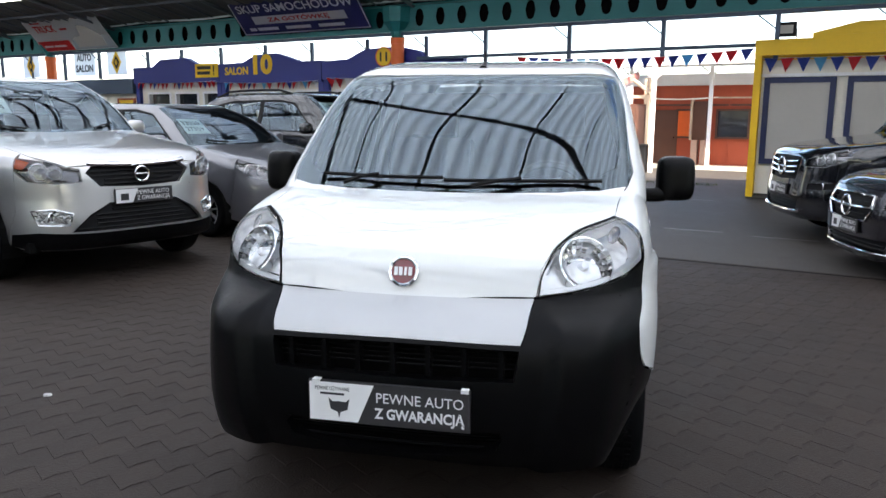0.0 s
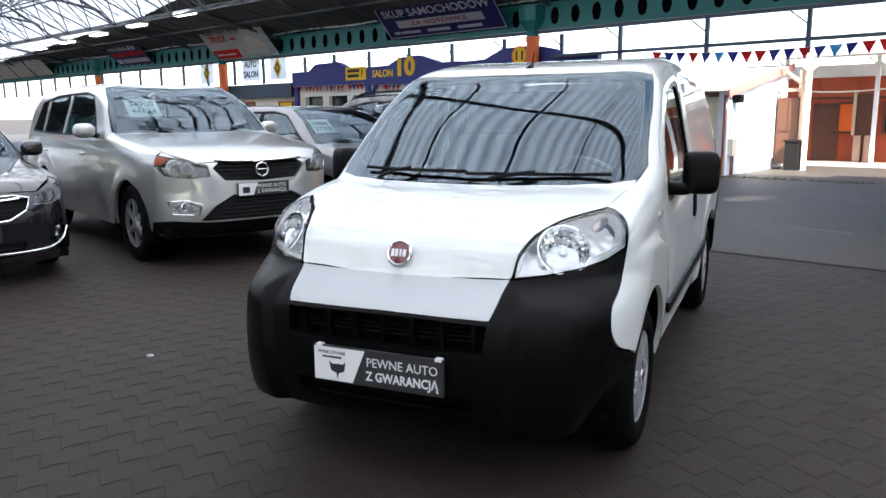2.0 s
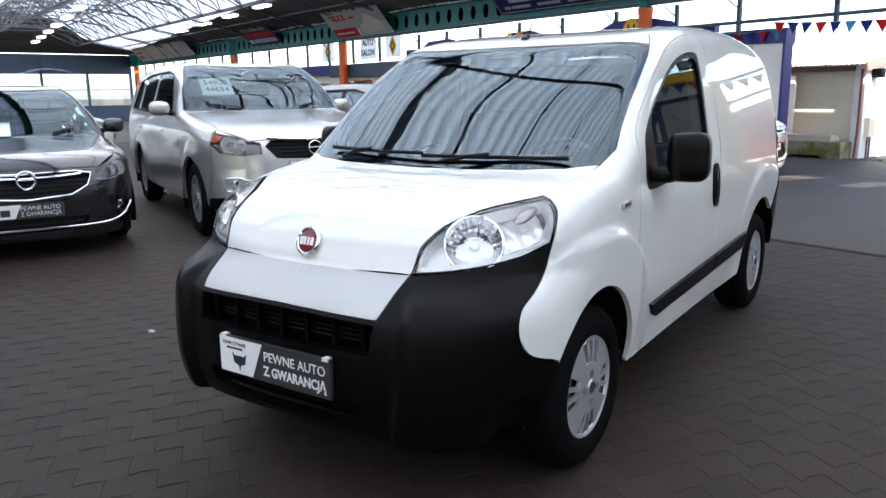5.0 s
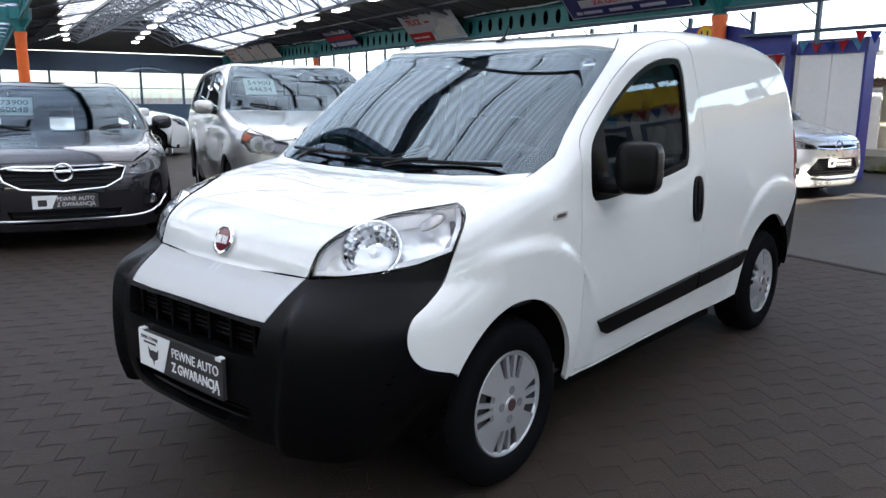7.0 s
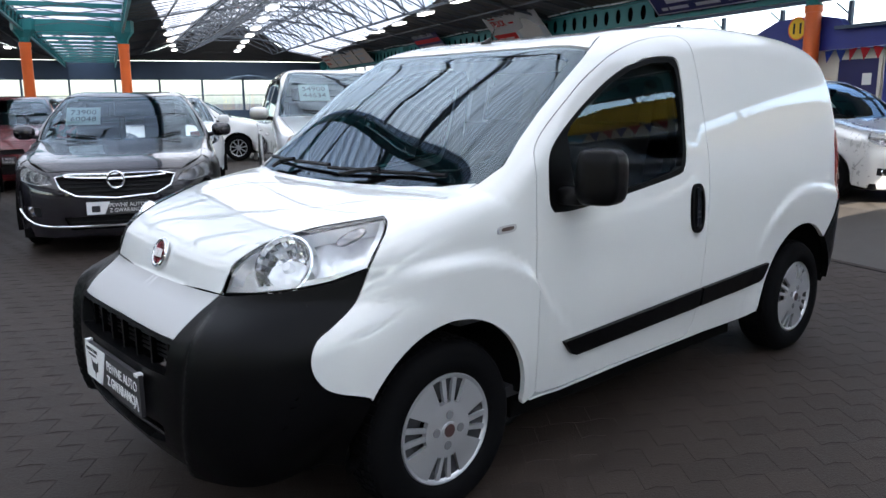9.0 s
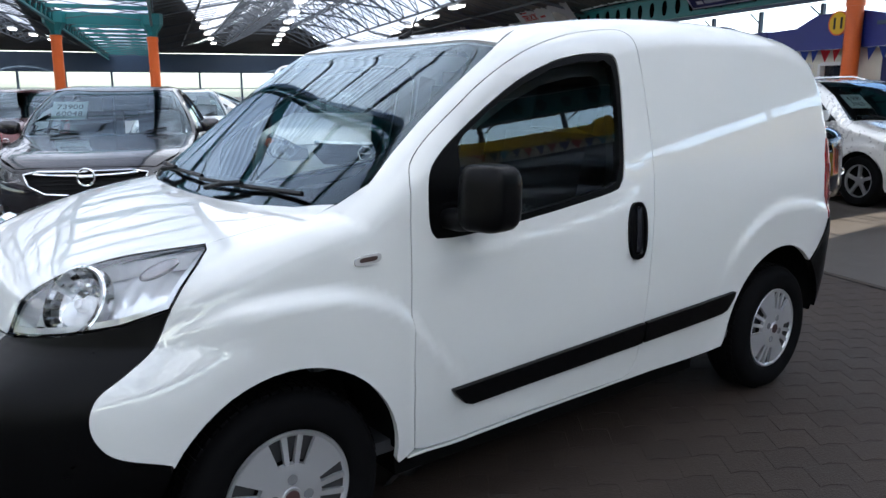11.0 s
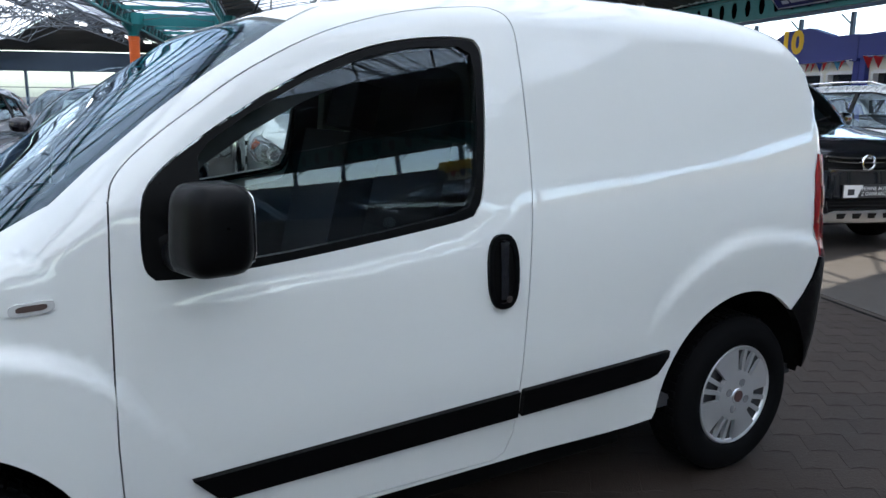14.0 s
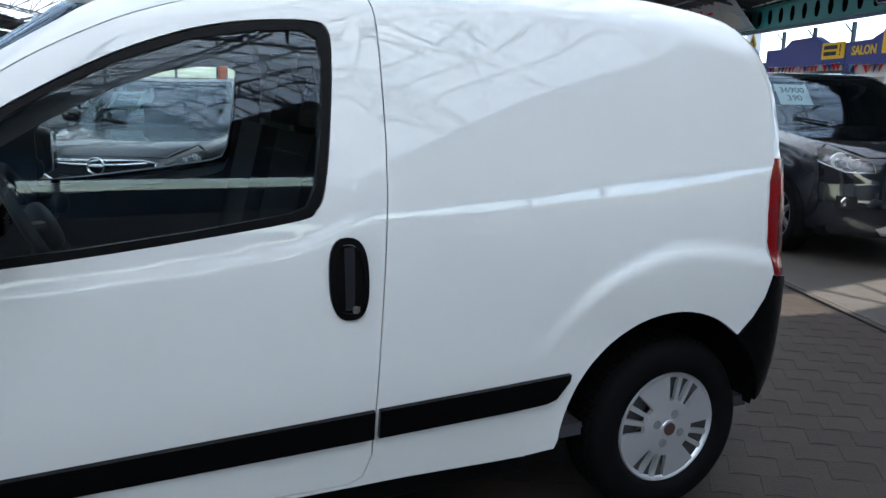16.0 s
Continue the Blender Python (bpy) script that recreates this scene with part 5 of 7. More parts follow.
    if rails:
        for sx in (1, -1):
            bm = bmesh.new()
            pts = on_top([(rx - 0.01, y) for y in np.linspace(top_y + 0.35, back_y - 0.1, 7)]) + np.array((0, 0, 0.045))
            pts[0, 2] -= 0.05
            pts[-1, 2] -= 0.05
            tube(bm, [(p[0] * sx, p[1], p[2]) for p in pts], 0.016, 8)
            part("roof_rail", bm, rails, top, smooth=True)
    if price:
        sheet = onto("nose", plan("nose", on_top([(-0.42, cowl_y + 0.40)])), 0.06)[0]
        tilt = math.degrees(math.atan2(top_y - cowl_y, roof - cowl_z))
        M = Matrix.Translation(Vector(sheet)) @ pose(0, 0, 0, 90 - tilt * 0.9, 0, 0)
        card = part("price_sheet", boxes((-0.17, 0.17, -0.14, 0.14, -0.001, 0.001)), paper, top, "pale paper price sheet")
        card.matrix_local = M
        for k, line in enumerate(price):
            letters(line, 0.105, pose(0, 0.055 - 0.11 * k, 0.002), ink, card, depth=0.0006)
    return top


def dims_pillars(window):
    y0, y1 = min(p[0] for p in window), max(p[0] for p in window)
    return ((y0 + 0.46 * (y1 - y0), y0 + 0.46 * (y1 - y0) + 0.03), (y0 + 0.80 * (y1 - y0), y0 + 0.80 * (y1 - y0) + 0.05))


def at_hall(u, w, rz):
    p = HALL @ Vector((u, -w, 0))
    return pose(p.x, p.y, 0, 0, 0, rz)


silver = car_paint("silver_paint", (0.5, 0.5, 0.49), 0.78, 0.3)
graphite = car_paint("graphite_paint", (0.022, 0.02, 0.026), 0.5, 0.25)
mid_grey = car_paint("mid_grey_paint", (0.16, 0.16, 0.175), 0.7, 0.3)
black_paint = car_paint("black_paint", (0.008, 0.009, 0.012), 0.2, 0.15)
car_white = car_paint("car_white", (0.75, 0.76, 0.75), 0.0, 0.25)
wine = car_paint("wine_paint", (0.12, 0.012, 0.015), 0.4, 0.25)

PICKUP = dict(front=0.90, wb=3.06, rear=1.05, hw=0.95, roof=1.74, belt=1.14, bonnet=0.99, cowl_y=0.52, cowl_z=1.20, top_y=1.28, back_y=3.85, sill=0.30, hub=0.37, tumble=0.16)
car("silver pickup with a matching rear canopy and price sheet", pose(-3.98, 3.14, 0, 0, 0, 64.5), silver, PICKUP, pillar_paint=silver,
    lamps=[(0.49, 0.83), (0.50, 0.93), (0.66, 0.985), (0.86, 1.03), (0.885, 0.93), (0.83, 0.84), (0.66, 0.815)],
    grille=[(0.0, 0.965), (0.40, 0.955), (0.46, 0.90), (0.36, 0.79), (0.0, 0.775)], intake=[(0.0, 0.66), (0.30, 0.655), (0.46, 0.57), (0.60, 0.435), (0.0, 0.43)],
    fogs=[(0.61, 0.49), (0.58, 0.585), (0.70, 0.625), (0.82, 0.61), (0.79, 0.50)], bright_fogs=True, turn_corner=[(0.79, 0.99), (0.855, 1.02), (0.878, 0.94), (0.84, 0.93)], chrome_bars=((0.43, 0.957, 0.022),), window=[(0.98, 1.17), (1.02, 1.24), (1.42, 1.60), (1.75, 1.645), (2.9, 1.63), (3.55, 1.56), (3.72, 1.20), (2.6, 1.17)],
    cladding=0.42, spokes=6, price=("54900", "44634"), r=0.365, plate_z=0.70, emblem=(0.875, 0.06), category="pickup", step=0.05)

SEDAN = dict(front=0.97, wb=2.74, rear=1.10, hw=0.92, roof=1.49, belt=0.97, bonnet=0.80, cowl_y=0.40, cowl_z=0.985, top_y=1.15, back_y=2.75, boot=(3.25, 1.06), sill=0.19, hub=0.33, tumble=0.2)
car("dark graphite saloon with a chrome-framed grille", pose(-5.41, 1.13, 0, 0, 0, 67), graphite, SEDAN,
    lamps=[(0.53, 0.66), (0.55, 0.72), (0.74, 0.80), (0.86, 0.83), (0.87, 0.74), (0.80, 0.68), (0.66, 0.65)],
    grille=[(0.0, 0.735), (0.38, 0.74), (0.50, 0.715), (0.46, 0.62), (0.33, 0.55), (0.0, 0.525)], intake=[(0.0, 0.36), (0.45, 0.36), (0.40, 0.25), (0.0, 0.25)],
    fogs=[(0.64, 0.37), (0.65, 0.45), (0.78, 0.46), (0.78, 0.38)], chrome_bars=("ring", (0.42, 0.70, 0.012), (0.855, 0.275, 0.011, 0.14, 9)), window=[(0.85, 1.0), (1.0, 1.10), (1.35, 1.36), (1.6, 1.41), (2.3, 1.41), (2.75, 1.28), (3.0, 1.05), (2.0, 1.01)],
    spokes=10, price=("73900", "60048"), r=0.335, plate_z=0.44, emblem=(0.69, 0.07), step=0.05)

HATCH = dict(front=0.82, wb=2.60, rear=0.72, hw=0.85, roof=1.50, belt=0.97, bonnet=0.82, cowl_y=0.18, cowl_z=1.02, top_y=1.0, back_y=3.0, sill=0.2, hub=0.31, tumble=0.18)
hatch_window = [(0.45, 1.0), (0.62, 1.11), (1.05, 1.37), (1.4, 1.425), (2.3, 1.41), (2.9, 1.30), (2.95, 1.08), (1.7, 1.03)]
car("grey five-door hatchback with price sheet behind the windscreen", at_hall(2.9, 7.1, 70), mid_grey, HATCH,
    lamps=[(0.45, 0.66), (0.47, 0.73), (0.62, 0.84), (0.74, 0.90), (0.78, 0.82), (0.70, 0.70), (0.58, 0.65)], grille=[(0.0, 0.66), (0.36, 0.67), (0.38, 0.60), (0.0, 0.585)], intake=[(0.0, 0.42), (0.5, 0.42), (0.45, 0.28), (0.0, 0.28)],
    chrome_bars=((0.36, 0.64, 0.008),), window=hatch_window, spokes=9, price=("33900", "27359"), r=0.305, plate_z=0.5, emblem=(0.68, 0.05))

SUV = dict(front=0.86, wb=2.56, rear=0.75, hw=0.91, roof=1.68, belt=1.10, bonnet=0.96, cowl_y=0.35, cowl_z=1.14, top_y=1.0, back_y=2.95, sill=0.28, hub=0.35, tumble=0.17)
suv_window = [(0.70, 1.13), (0.85, 1.23), (1.2, 1.53), (1.5, 1.575), (2.4, 1.56), (2.95, 1.46), (3.0, 1.22), (1.9, 1.15)]
car("black sport utility car with roof rails and price sheet", at_hall(3.5, 5.0, 71), black_paint, SUV,
    lamps=[(0.50, 0.80), (0.52, 0.88), (0.68, 0.95), (0.83, 0.99), (0.85, 0.88), (0.70, 0.80)], grille=[(0.0, 0.88), (0.42, 0.875), (0.44, 0.77), (0.0, 0.76)], intake=[(0.0, 0.50), (0.40, 0.50), (0.36, 0.38), (0.0, 0.38)],
    fogs=[(0.62, 0.50), (0.62, 0.60), (0.74, 0.60), (0.74, 0.50)], chrome_bars=((0.40, 0.875, 0.010), (0.40, 0.835, 0.010), (0.40, 0.765, 0.012)), window=suv_window, skid=True, cladding=False, rails=grille_black, spokes=6, price=("36900", "390"), r=0.35, plate_z=0.58, emblem=(0.835, 0.065))

MPV = dict(front=0.92, wb=2.78, rear=0.76, hw=0.90, roof=1.60, belt=1.02, bonnet=0.84, cowl_y=0.15, cowl_z=1.06, top_y=1.0, back_y=3.2, sill=0.2, hub=0.32, tumble=0.18)
car("silver people carrier with bright roof rails and price sheet", at_hall(3.5, 2.35, 70), car_paint("pearl_paint", (0.66, 0.66, 0.65), 0.35, 0.28), MPV,
    lamps=[(0.42, 0.70), (0.45, 0.755), (0.66, 0.82), (0.84, 0.87), (0.84, 0.80), (0.68, 0.71)], grille=[(0.0, 0.76), (0.40, 0.755), (0.40, 0.70), (0.0, 0.69)], intake=[(0.0, 0.58), (0.42, 0.58), (0.58, 0.40), (0.50, 0.34), (0.0, 0.33)],
    fogs=[(0.66, 0.36), (0.66, 0.45), (0.77, 0.46), (0.77, 0.37)], chrome_bars=((0.42, 0.70, 0.012), (0.52, 0.30, 0.012)), window=[(0.45, 1.05), (0.62, 1.15), (1.1, 1.46), (1.5, 1.51), (2.6, 1.50), (3.1, 1.38), (3.15, 1.12), (1.8, 1.07)],
    rails=chrome, spokes=5, price=("4.900", "3963"), r=0.32, plate_z=0.52, emblem=(0.745, 0.07))

car("black luxury sport utility car with chrome grille bars", at_hall(9.19, 3.92, -83), black_paint, dict(SUV, front=0.90, wb=2.92, rear=0.95, hw=0.96, roof=1.78, back_y=3.4, bonnet=1.0, cowl_z=1.18, belt=1.14),
    lamps=[(0.52, 0.84), (0.54, 0.92), (0.72, 0.99), (0.88, 1.03), (0.90, 0.93), (0.76, 0.84)], grille=[(0.0, 0.95), (0.44, 0.94), (0.40, 0.70), (0.0, 0.68)], intake=[(0.0, 0.48), (0.50, 0.48), (0.46, 0.36), (0.0, 0.36)],
    fogs=[(0.62, 0.60), (0.62, 0.66), (0.86, 0.68), (0.86, 0.62)], chrome_bars=((0.40, 0.875, 0.012), (0.40, 0.815, 0.012), (0.38, 0.755, 0.012), (0.55, 0.34, 0.02)), window=suv_window, spokes=5, r=0.37, plate_z=0.57, emblem=(0.82, 0.095))
car("dark grey luxury saloon with large round emblem", at_hall(9.95, 5.9, -83), graphite, dict(SEDAN, front=0.86, wb=2.94), lamps=[(0.53, 0.62), (0.55, 0.68), (0.74, 0.76), (0.86, 0.80), (0.87, 0.72), (0.66, 0.61)],
    grille=[(0.0, 0.72), (0.38, 0.715), (0.42, 0.60), (0.34, 0.50), (0.0, 0.485)], intake=[(0.0, 0.34), (0.6, 0.36), (0.55, 0.25), (0.0, 0.25)], chrome_bars=("ring", (0.40, 0.605, 0.014), (0.80, 0.235, 0.010)), window=[(0.85, 1.0), (1.0, 1.10), (1.35, 1.36), (1.6, 1.41), (2.3, 1.41), (2.75, 1.28), (3.0, 1.05), (2.0, 1.01)], spokes=10, r=0.335, plate_z=0.44, emblem=(0.605, 0.085))

plain = dict(lamps=[(0.45, 0.66), (0.47, 0.73), (0.62, 0.84), (0.74, 0.90), (0.78, 0.82), (0.70, 0.70), (0.58, 0.65)], grille=[(0.0, 0.66), (0.36, 0.67), (0.38, 0.60), (0.0, 0.585)], intake=[(0.0, 0.42), (0.5, 0.42), (0.45, 0.28), (0.0, 0.28)], window=hatch_window, spokes=9, r=0.305, emblem=(0.68, 0.05), step=0.08)
plain_car = car("white hatchback standing side-on behind the front row", at_hall(-8.35, 9.1, 150), car_white, HATCH, **plain)


def repaint(copy, paint, label):
    for o in copy.children_recursive:
        for slot in o.material_slots:
            if slot.material == car_white:
                slot.link = "OBJECT"
                slot.material = paint
    return tagged(copy, label)


for u, w, pa, tx in ((-3.4, 11.0, car_white, "white hatchback parked in the second row"), (1.9, 14.35, car_paint("slate_paint", (0.03, 0.035, 0.05), 0.6, 0.25), "dark blue-grey hatchback next to the graphite saloon"), (-3.6, 13.6, wine, "wine red hatchback parked in the second row"), (-3.8, 6.9, mid_grey, "grey hatchback parked in the second row"), (-9.6, 13.0, silver, "silver hatchback parked far down the hall"), (-9.8, 10.6, car_white, "white hatchback parked far down the hall"), (-10.5, 15.4, mid_grey, "grey hatchback parked far down the hall"), (-4.0, 16.0, black_paint, "black hatchback parked in the second row")):
    repaint(copy_thing(plain_car, at_hall(u, w, 70)), pa, tx)
# ---- the hall: helpers ----
def spot(u, w, z=0.0, rz=0.0):
    return HALL @ Matrix.Translation((u, -w, z)) @ Matrix.Rotation(radians(rz), 4, "Z")


def structure(name, bm, material, label, category, m=None, smooth=False):
    ob = part(name, bm, material, smooth=smooth)
    ob.matrix_world = HALL if m is None else m
    return tagged(ob, label, category, kind="structure")


def sheet(name, verts, faces, material, m=None):
    mesh = bpy.data.meshes.new(name)
    mesh.from_pydata(verts, [], faces)
    mesh.materials.append(material)
    ob = new(name, mesh)
    ob.matrix_world = HALL if m is None else m
    return ob


def fit_text(text, x0, x1, y0, y1, m, material, parent, name="lettering", bold=0.0, depth=0.003):
    """Built-in letters stretched into a rectangle of the plane given by m."""
    ob = letters(text, 1.0, Matrix(), material, parent, name, depth=depth, bold=bold)
    n = len(ob.data.vertices)
    co = np.empty(n * 3)
    ob.data.vertices.foreach_get("co", co)
    co = co.reshape(-1, 3)
    lo, hi = co.min(0), co.max(0)
    s = Matrix.Diagonal(((x1 - x0) / (hi[0] - lo[0]), (y1 - y0) / (hi[1] - lo[1]), 1, 1))
    ob.data.transform(m @ Matrix.Translation((x0, y0, 0)) @ s @ Matrix.Translation((-lo[0], -lo[1], 0)))
    return ob


def facing(x, y, z):
    """A plane standing upright that looks into the hall: x along it, y up."""
    return Matrix.Translation((x, y, z)) @ Matrix.Rotation(radians(90), 4, "X")


def islands(m, amount):
    """Lets every joined piece of a material differ in brightness."""
    nt = m.node_tree
    b = nt.nodes["Principled BSDF"]
    src = b.inputs["Base Color"].links[0].from_socket
    ge, mul, vm = nt.nodes.new("ShaderNodeNewGeometry"), nt.nodes.new("ShaderNodeMath"), nt.nodes.new("ShaderNodeVectorMath")
    mul.operation, vm.operation = "MULTIPLY_ADD", "SCALE"
    mul.inputs[1].default_value, mul.inputs[2].default_value = amount, 1 - amount / 2
    nt.links.new(ge.outputs["Random Per Island"], mul.inputs[0])
    nt.links.new(src, vm.inputs[0])
    nt.links.new(mul.outputs[0], vm.inputs["Scale"])
    nt.links.new(vm.outputs[0], b.inputs["Base Color"])
    return m


def streaky(m, color, scale, lo, hi):
    """Long streaks of a second colour over a painted surface."""
    nt = m.node_tree
    b = nt.nodes["Principled BSDF"]
    tc, mp, nz, rp, mix = (nt.nodes.new(k) for k in ("ShaderNodeTexCoord", "ShaderNodeMapping", "ShaderNodeTexNoise", "ShaderNodeMapRange", "ShaderNodeMix"))
    mix.data_type = "RGBA"
    mp.inputs["Scale"].default_value = scale
    nz.inputs["Scale"].default_value, nz.inputs["Detail"].default_value = 1.0, 5
    rp.inputs["From Min"].default_value, rp.inputs["From Max"].default_value = lo, hi
    nt.links.new(tc.outputs["Object"], mp.inputs[0])
    nt.links.new(mp.outputs[0], nz.inputs["Vector"])
    nt.links.new(nz.outputs[0], rp.inputs["Value"])
    nt.links.new(rp.outputs[0], mix.inputs["Factor"])
    src = b.inputs["Base Color"]
    if src.links:
        nt.links.new(src.links[0].from_socket, mix.inputs["A"])
    else:
        mix.inputs["A"].default_value = src.default_value
    mix.inputs["B"].default_value = (*color, 1)
    nt.links.new(mix.outputs["Result"], src)
    return m


lamp_white = mat("lamp_white", (0.8, 0.8, 0.8), 0.5, emit=(1, 0.98, 0.95), strength=1.2)
def cloth(m, share=0.45):
    """Lets light shine through a thin sheet."""
    nt = m.node_tree
    b, out = nt.nodes["Principled BSDF"], nt.nodes["Material Output"]
    tl, mx = nt.nodes.new("ShaderNodeBsdfTranslucent"), nt.nodes.new("ShaderNodeMixShader")
    if b.inputs["Base Color"].links:
        nt.links.new(b.inputs["Base Color"].links[0].from_socket, tl.inputs[0])
    mx.inputs[0].default_value = share
    nt.links.new(b.outputs[0], mx.inputs[1])
    nt.links.new(tl.outputs[0], mx.inputs[2])
    nt.links.new(mx.outputs[0], out.inputs[0])
    return m


navy = mat("navy_banner", (0.012, 0.013, 0.09), 0.5, noise_scale=2, amount=0.15)
banner_white = cloth(mat("banner_white", (0.85, 0.85, 0.85), 0.55, noise_scale=2, amount=0.08), 0.75)
sign_white = cloth(mat("sign_white", (0.85, 0.85, 0.85), 0.55, noise_scale=2, amount=0.06), 0.8)
banner_red = cloth(mat("banner_red", (0.65, 0.025, 0.025), 0.5, noise_scale=2, amount=0.1))
banner_beige = mat("banner_beige", (0.42, 0.36, 0.3), 0.6, noise_scale=2.5, amount=0.3)
navy_frame = mat("navy_frame", (0.01, 0.018, 0.07), 0.45, noise_scale=3, amount=0.15)
ink = mat("ink", (0.015, 0.015, 0.015), 0.6)
grey_print = mat("grey_print", (0.3, 0.34, 0.36), 0.5, noise_scale=3, amount=0.4)
flag_red = cloth(mat("flag_red", (0.55, 0.02, 0.03), 0.7, noise_scale=20, amount=0.15), 0.55)
flag_blue = cloth(mat("flag_blue", (0.03, 0.06, 0.3), 0.7, noise_scale=20, amount=0.15), 0.55)
flag_sky = cloth(mat("flag_sky", (0.12, 0.4, 0.62), 0.7, noise_scale=20, amount=0.15), 0.55)
flag_white = cloth(mat("flag_white", (0.7, 0.7, 0.7), 0.7, noise_scale=20, amount=0.1), 0.55)
shed_white = streaky(mat("shed_white", (0.68, 0.72, 0.77), 0.8, noise_scale=2, amount=0.12, bump=0.002, bump_scale=60), (0.42, 0.4, 0.35), (2, 2, 0.5), 0.55, 0.95)
shed_beige = mat("shed_beige", (0.74, 0.69, 0.57), 0.85, noise_scale=1.5, amount=0.25, bump=0.002, bump_scale=60)
shed_roof = streaky(mat("shed_roof", (0.55, 0.56, 0.57), 0.7, noise_scale=3, amount=0.15), (0.42, 0.24, 0.1), (3.0, 0.25, 0.5), 0.5, 0.66)
verge_pink = mat("verge_paint", (0.42, 0.16, 0.14), 0.6, noise_scale=4, amount=0.25)
pipe_brown = mat("pipe_brown", (0.2, 0.05, 0.035), 0.5, noise_scale=5, amount=0.2)
old_timber = mat("old_timber", (0.42, 0.32, 0.23), 0.8, noise_scale=7, amount=0.4, bump=0.01, bump_scale=14)
pier_pink = mat("pier_pink", (0.42, 0.27, 0.21), 0.8, noise_scale=6, amount=0.3)
barn_red = mat("barn_red", (0.36, 0.064, 0.024), 0.6, noise_scale=3, amount=0.2)
door_brown = mat("door_brown", (0.09, 0.035, 0.02), 0.5, noise_scale=4, amount=0.3)
moss = streaky(mat("mossy_concrete", (0.26, 0.25, 0.2), 0.9, noise_scale=3, amount=0.4, bump=0.01, bump_scale=20), (0.11, 0.13, 0.03), (3, 3, 3), 0.42, 0.6)
window_glass = clear("window_glass", (0.86, 0.9, 0.92))
shutter_grey = mat("shutter_grey", (0.42, 0.4, 0.36), 0.45, noise_scale=1.5, amount=0.06)
# Panes made opaque so the canopy shades the red building's wall.
opaque_pane = mat("opaque_pane", (0.35, 0.36, 0.36), 0.5, noise_scale=2, amount=0.25)
curtain = mat("curtain_cream", (0.5, 0.46, 0.36), 0.9, noise_scale=6, amount=0.2)
paver_mat = mat("paver_concrete", (0.029, 0.0212, 0.0170), 0.66, spec=0.28, noise_scale=5, amount=0.35, bump=0.003, bump_scale=110, random=0.22)
paver_rest = islands(mat("paver_field", (0.029, 0.0212, 0.0170), 0.66, spec=0.28, noise_scale=0.9, amount=0.45, bump=0.003, bump_scale=110), 0.22)
worn_line = mat("worn_line", (0.16, 0.155, 0.15), 0.8, noise_scale=14, amount=0.5)
joint_sand = mat("joint_sand", (0.034, 0.027, 0.023), 0.95, noise_scale=4, amount=0.3)

# ---- ground ----
structure("ground", boxes((-500, 500, -500, 500, -0.4, -0.004)), joint_sand, "dark sandy bed under the paving reaching the horizon", "ground", Matrix())
structure("road", boxes((-60, 25, -6.44, 80, -0.003, 0.0)), asphalt, "smooth dark asphalt lane along the facade", "road")
structure("road", boxes((-60, -14.1, -40, -6.45, -0.003, 0.0)), asphalt, "dark asphalt floor at the far end of the hall", "road")
# Out of view: pale ground added to brighten the end wall's reflection.
structure("reflected_ground", boxes((26, 400, -300, 300, -0.003, 0.0)), shutter_grey, "unseen pale ground added outside the end wall to brighten reflections", "ground")
for a, b, w in ((7.1, 7.8, 4.4), (8.15, 8.85, 4.53), (6.3, 7.0, 0.8), (4.9, 5.7, 0.7)):
    structure("painted_line", boxes((a, b, -w - 0.02, -w + 0.02, 0.0, 0.003)), worn_line, "worn pale painted line on the asphalt", "road marking")
structure("drain", boxes((-14, 40, -6.53, -6.50, -0.003, 0.001)), dark_gap, "narrow dark drain joint between paving and asphalt", "drain")

# ---- roof ----
SPAN, EDGE = 11.45, 2.62
U0, U1 = -36.0, 24.0


def roofz(w):
    q = abs(w - SPAN / 2)
    k = SPAN / 2 - EDGE
    return 3.7 + 0.55 * (SPAN / 2 - q) / EDGE if q > k else 4.25 + 1.4 * (1 - (q / k) ** 2)


HIP = -33.5   # west of this the vaults come down to the end wall


def roof_top(u, w):
    z = roofz(w)
    return 3.68 + (z - 3.68) * min(1.0, (u - U0) / (HIP - U0))


def light_band(u):
    """The stretch of each vault that carries translucent sheet; it lies slightly askew to the facade."""
    return min(max(2.6 + 0.1 * (u + 12), 0.4), 3.0), min(10.6 + 0.1 * (u + 12), SPAN - 0.02)


def roof_strip(base, side, u0, u1, nw, pitch, amp, material, label, gaps=()):
    us = np.arange(u0, u1 + 1e-6, pitch / 3)
    verts, faces = [], []
    for u in us:
        a, b = light_band(u)
        lo, hi = {"foot": (0.0, a), "light": (a, b), "far": (b, SPAN), "all": (0.0, SPAN)}[side]
        if base:
            lo, hi = SPAN - hi, SPAN - lo
        verts += [(u, -(base + w), roof_top(u, w) + amp * math.cos(math.tau * u / pitch)) for w in np.linspace(lo, hi, nw)]
    for i in range(len(us) - 1):
        for k in range(nw - 1):
            p = i * nw + k
            w = -verts[p][1]
            if any(g0 <= us[i] < g1 and h0 <= w < h1 for g0, g1, h0, h1 in gaps):
                continue
            faces.append((p, p + 1, p + nw + 1, p + nw))
    ob = sheet("roof", verts, faces, material)
    ob.data.polygons.foreach_set("use_smooth", [True] * len(ob.data.polygons))
    return tagged(ob, label, "roof", kind="structure")


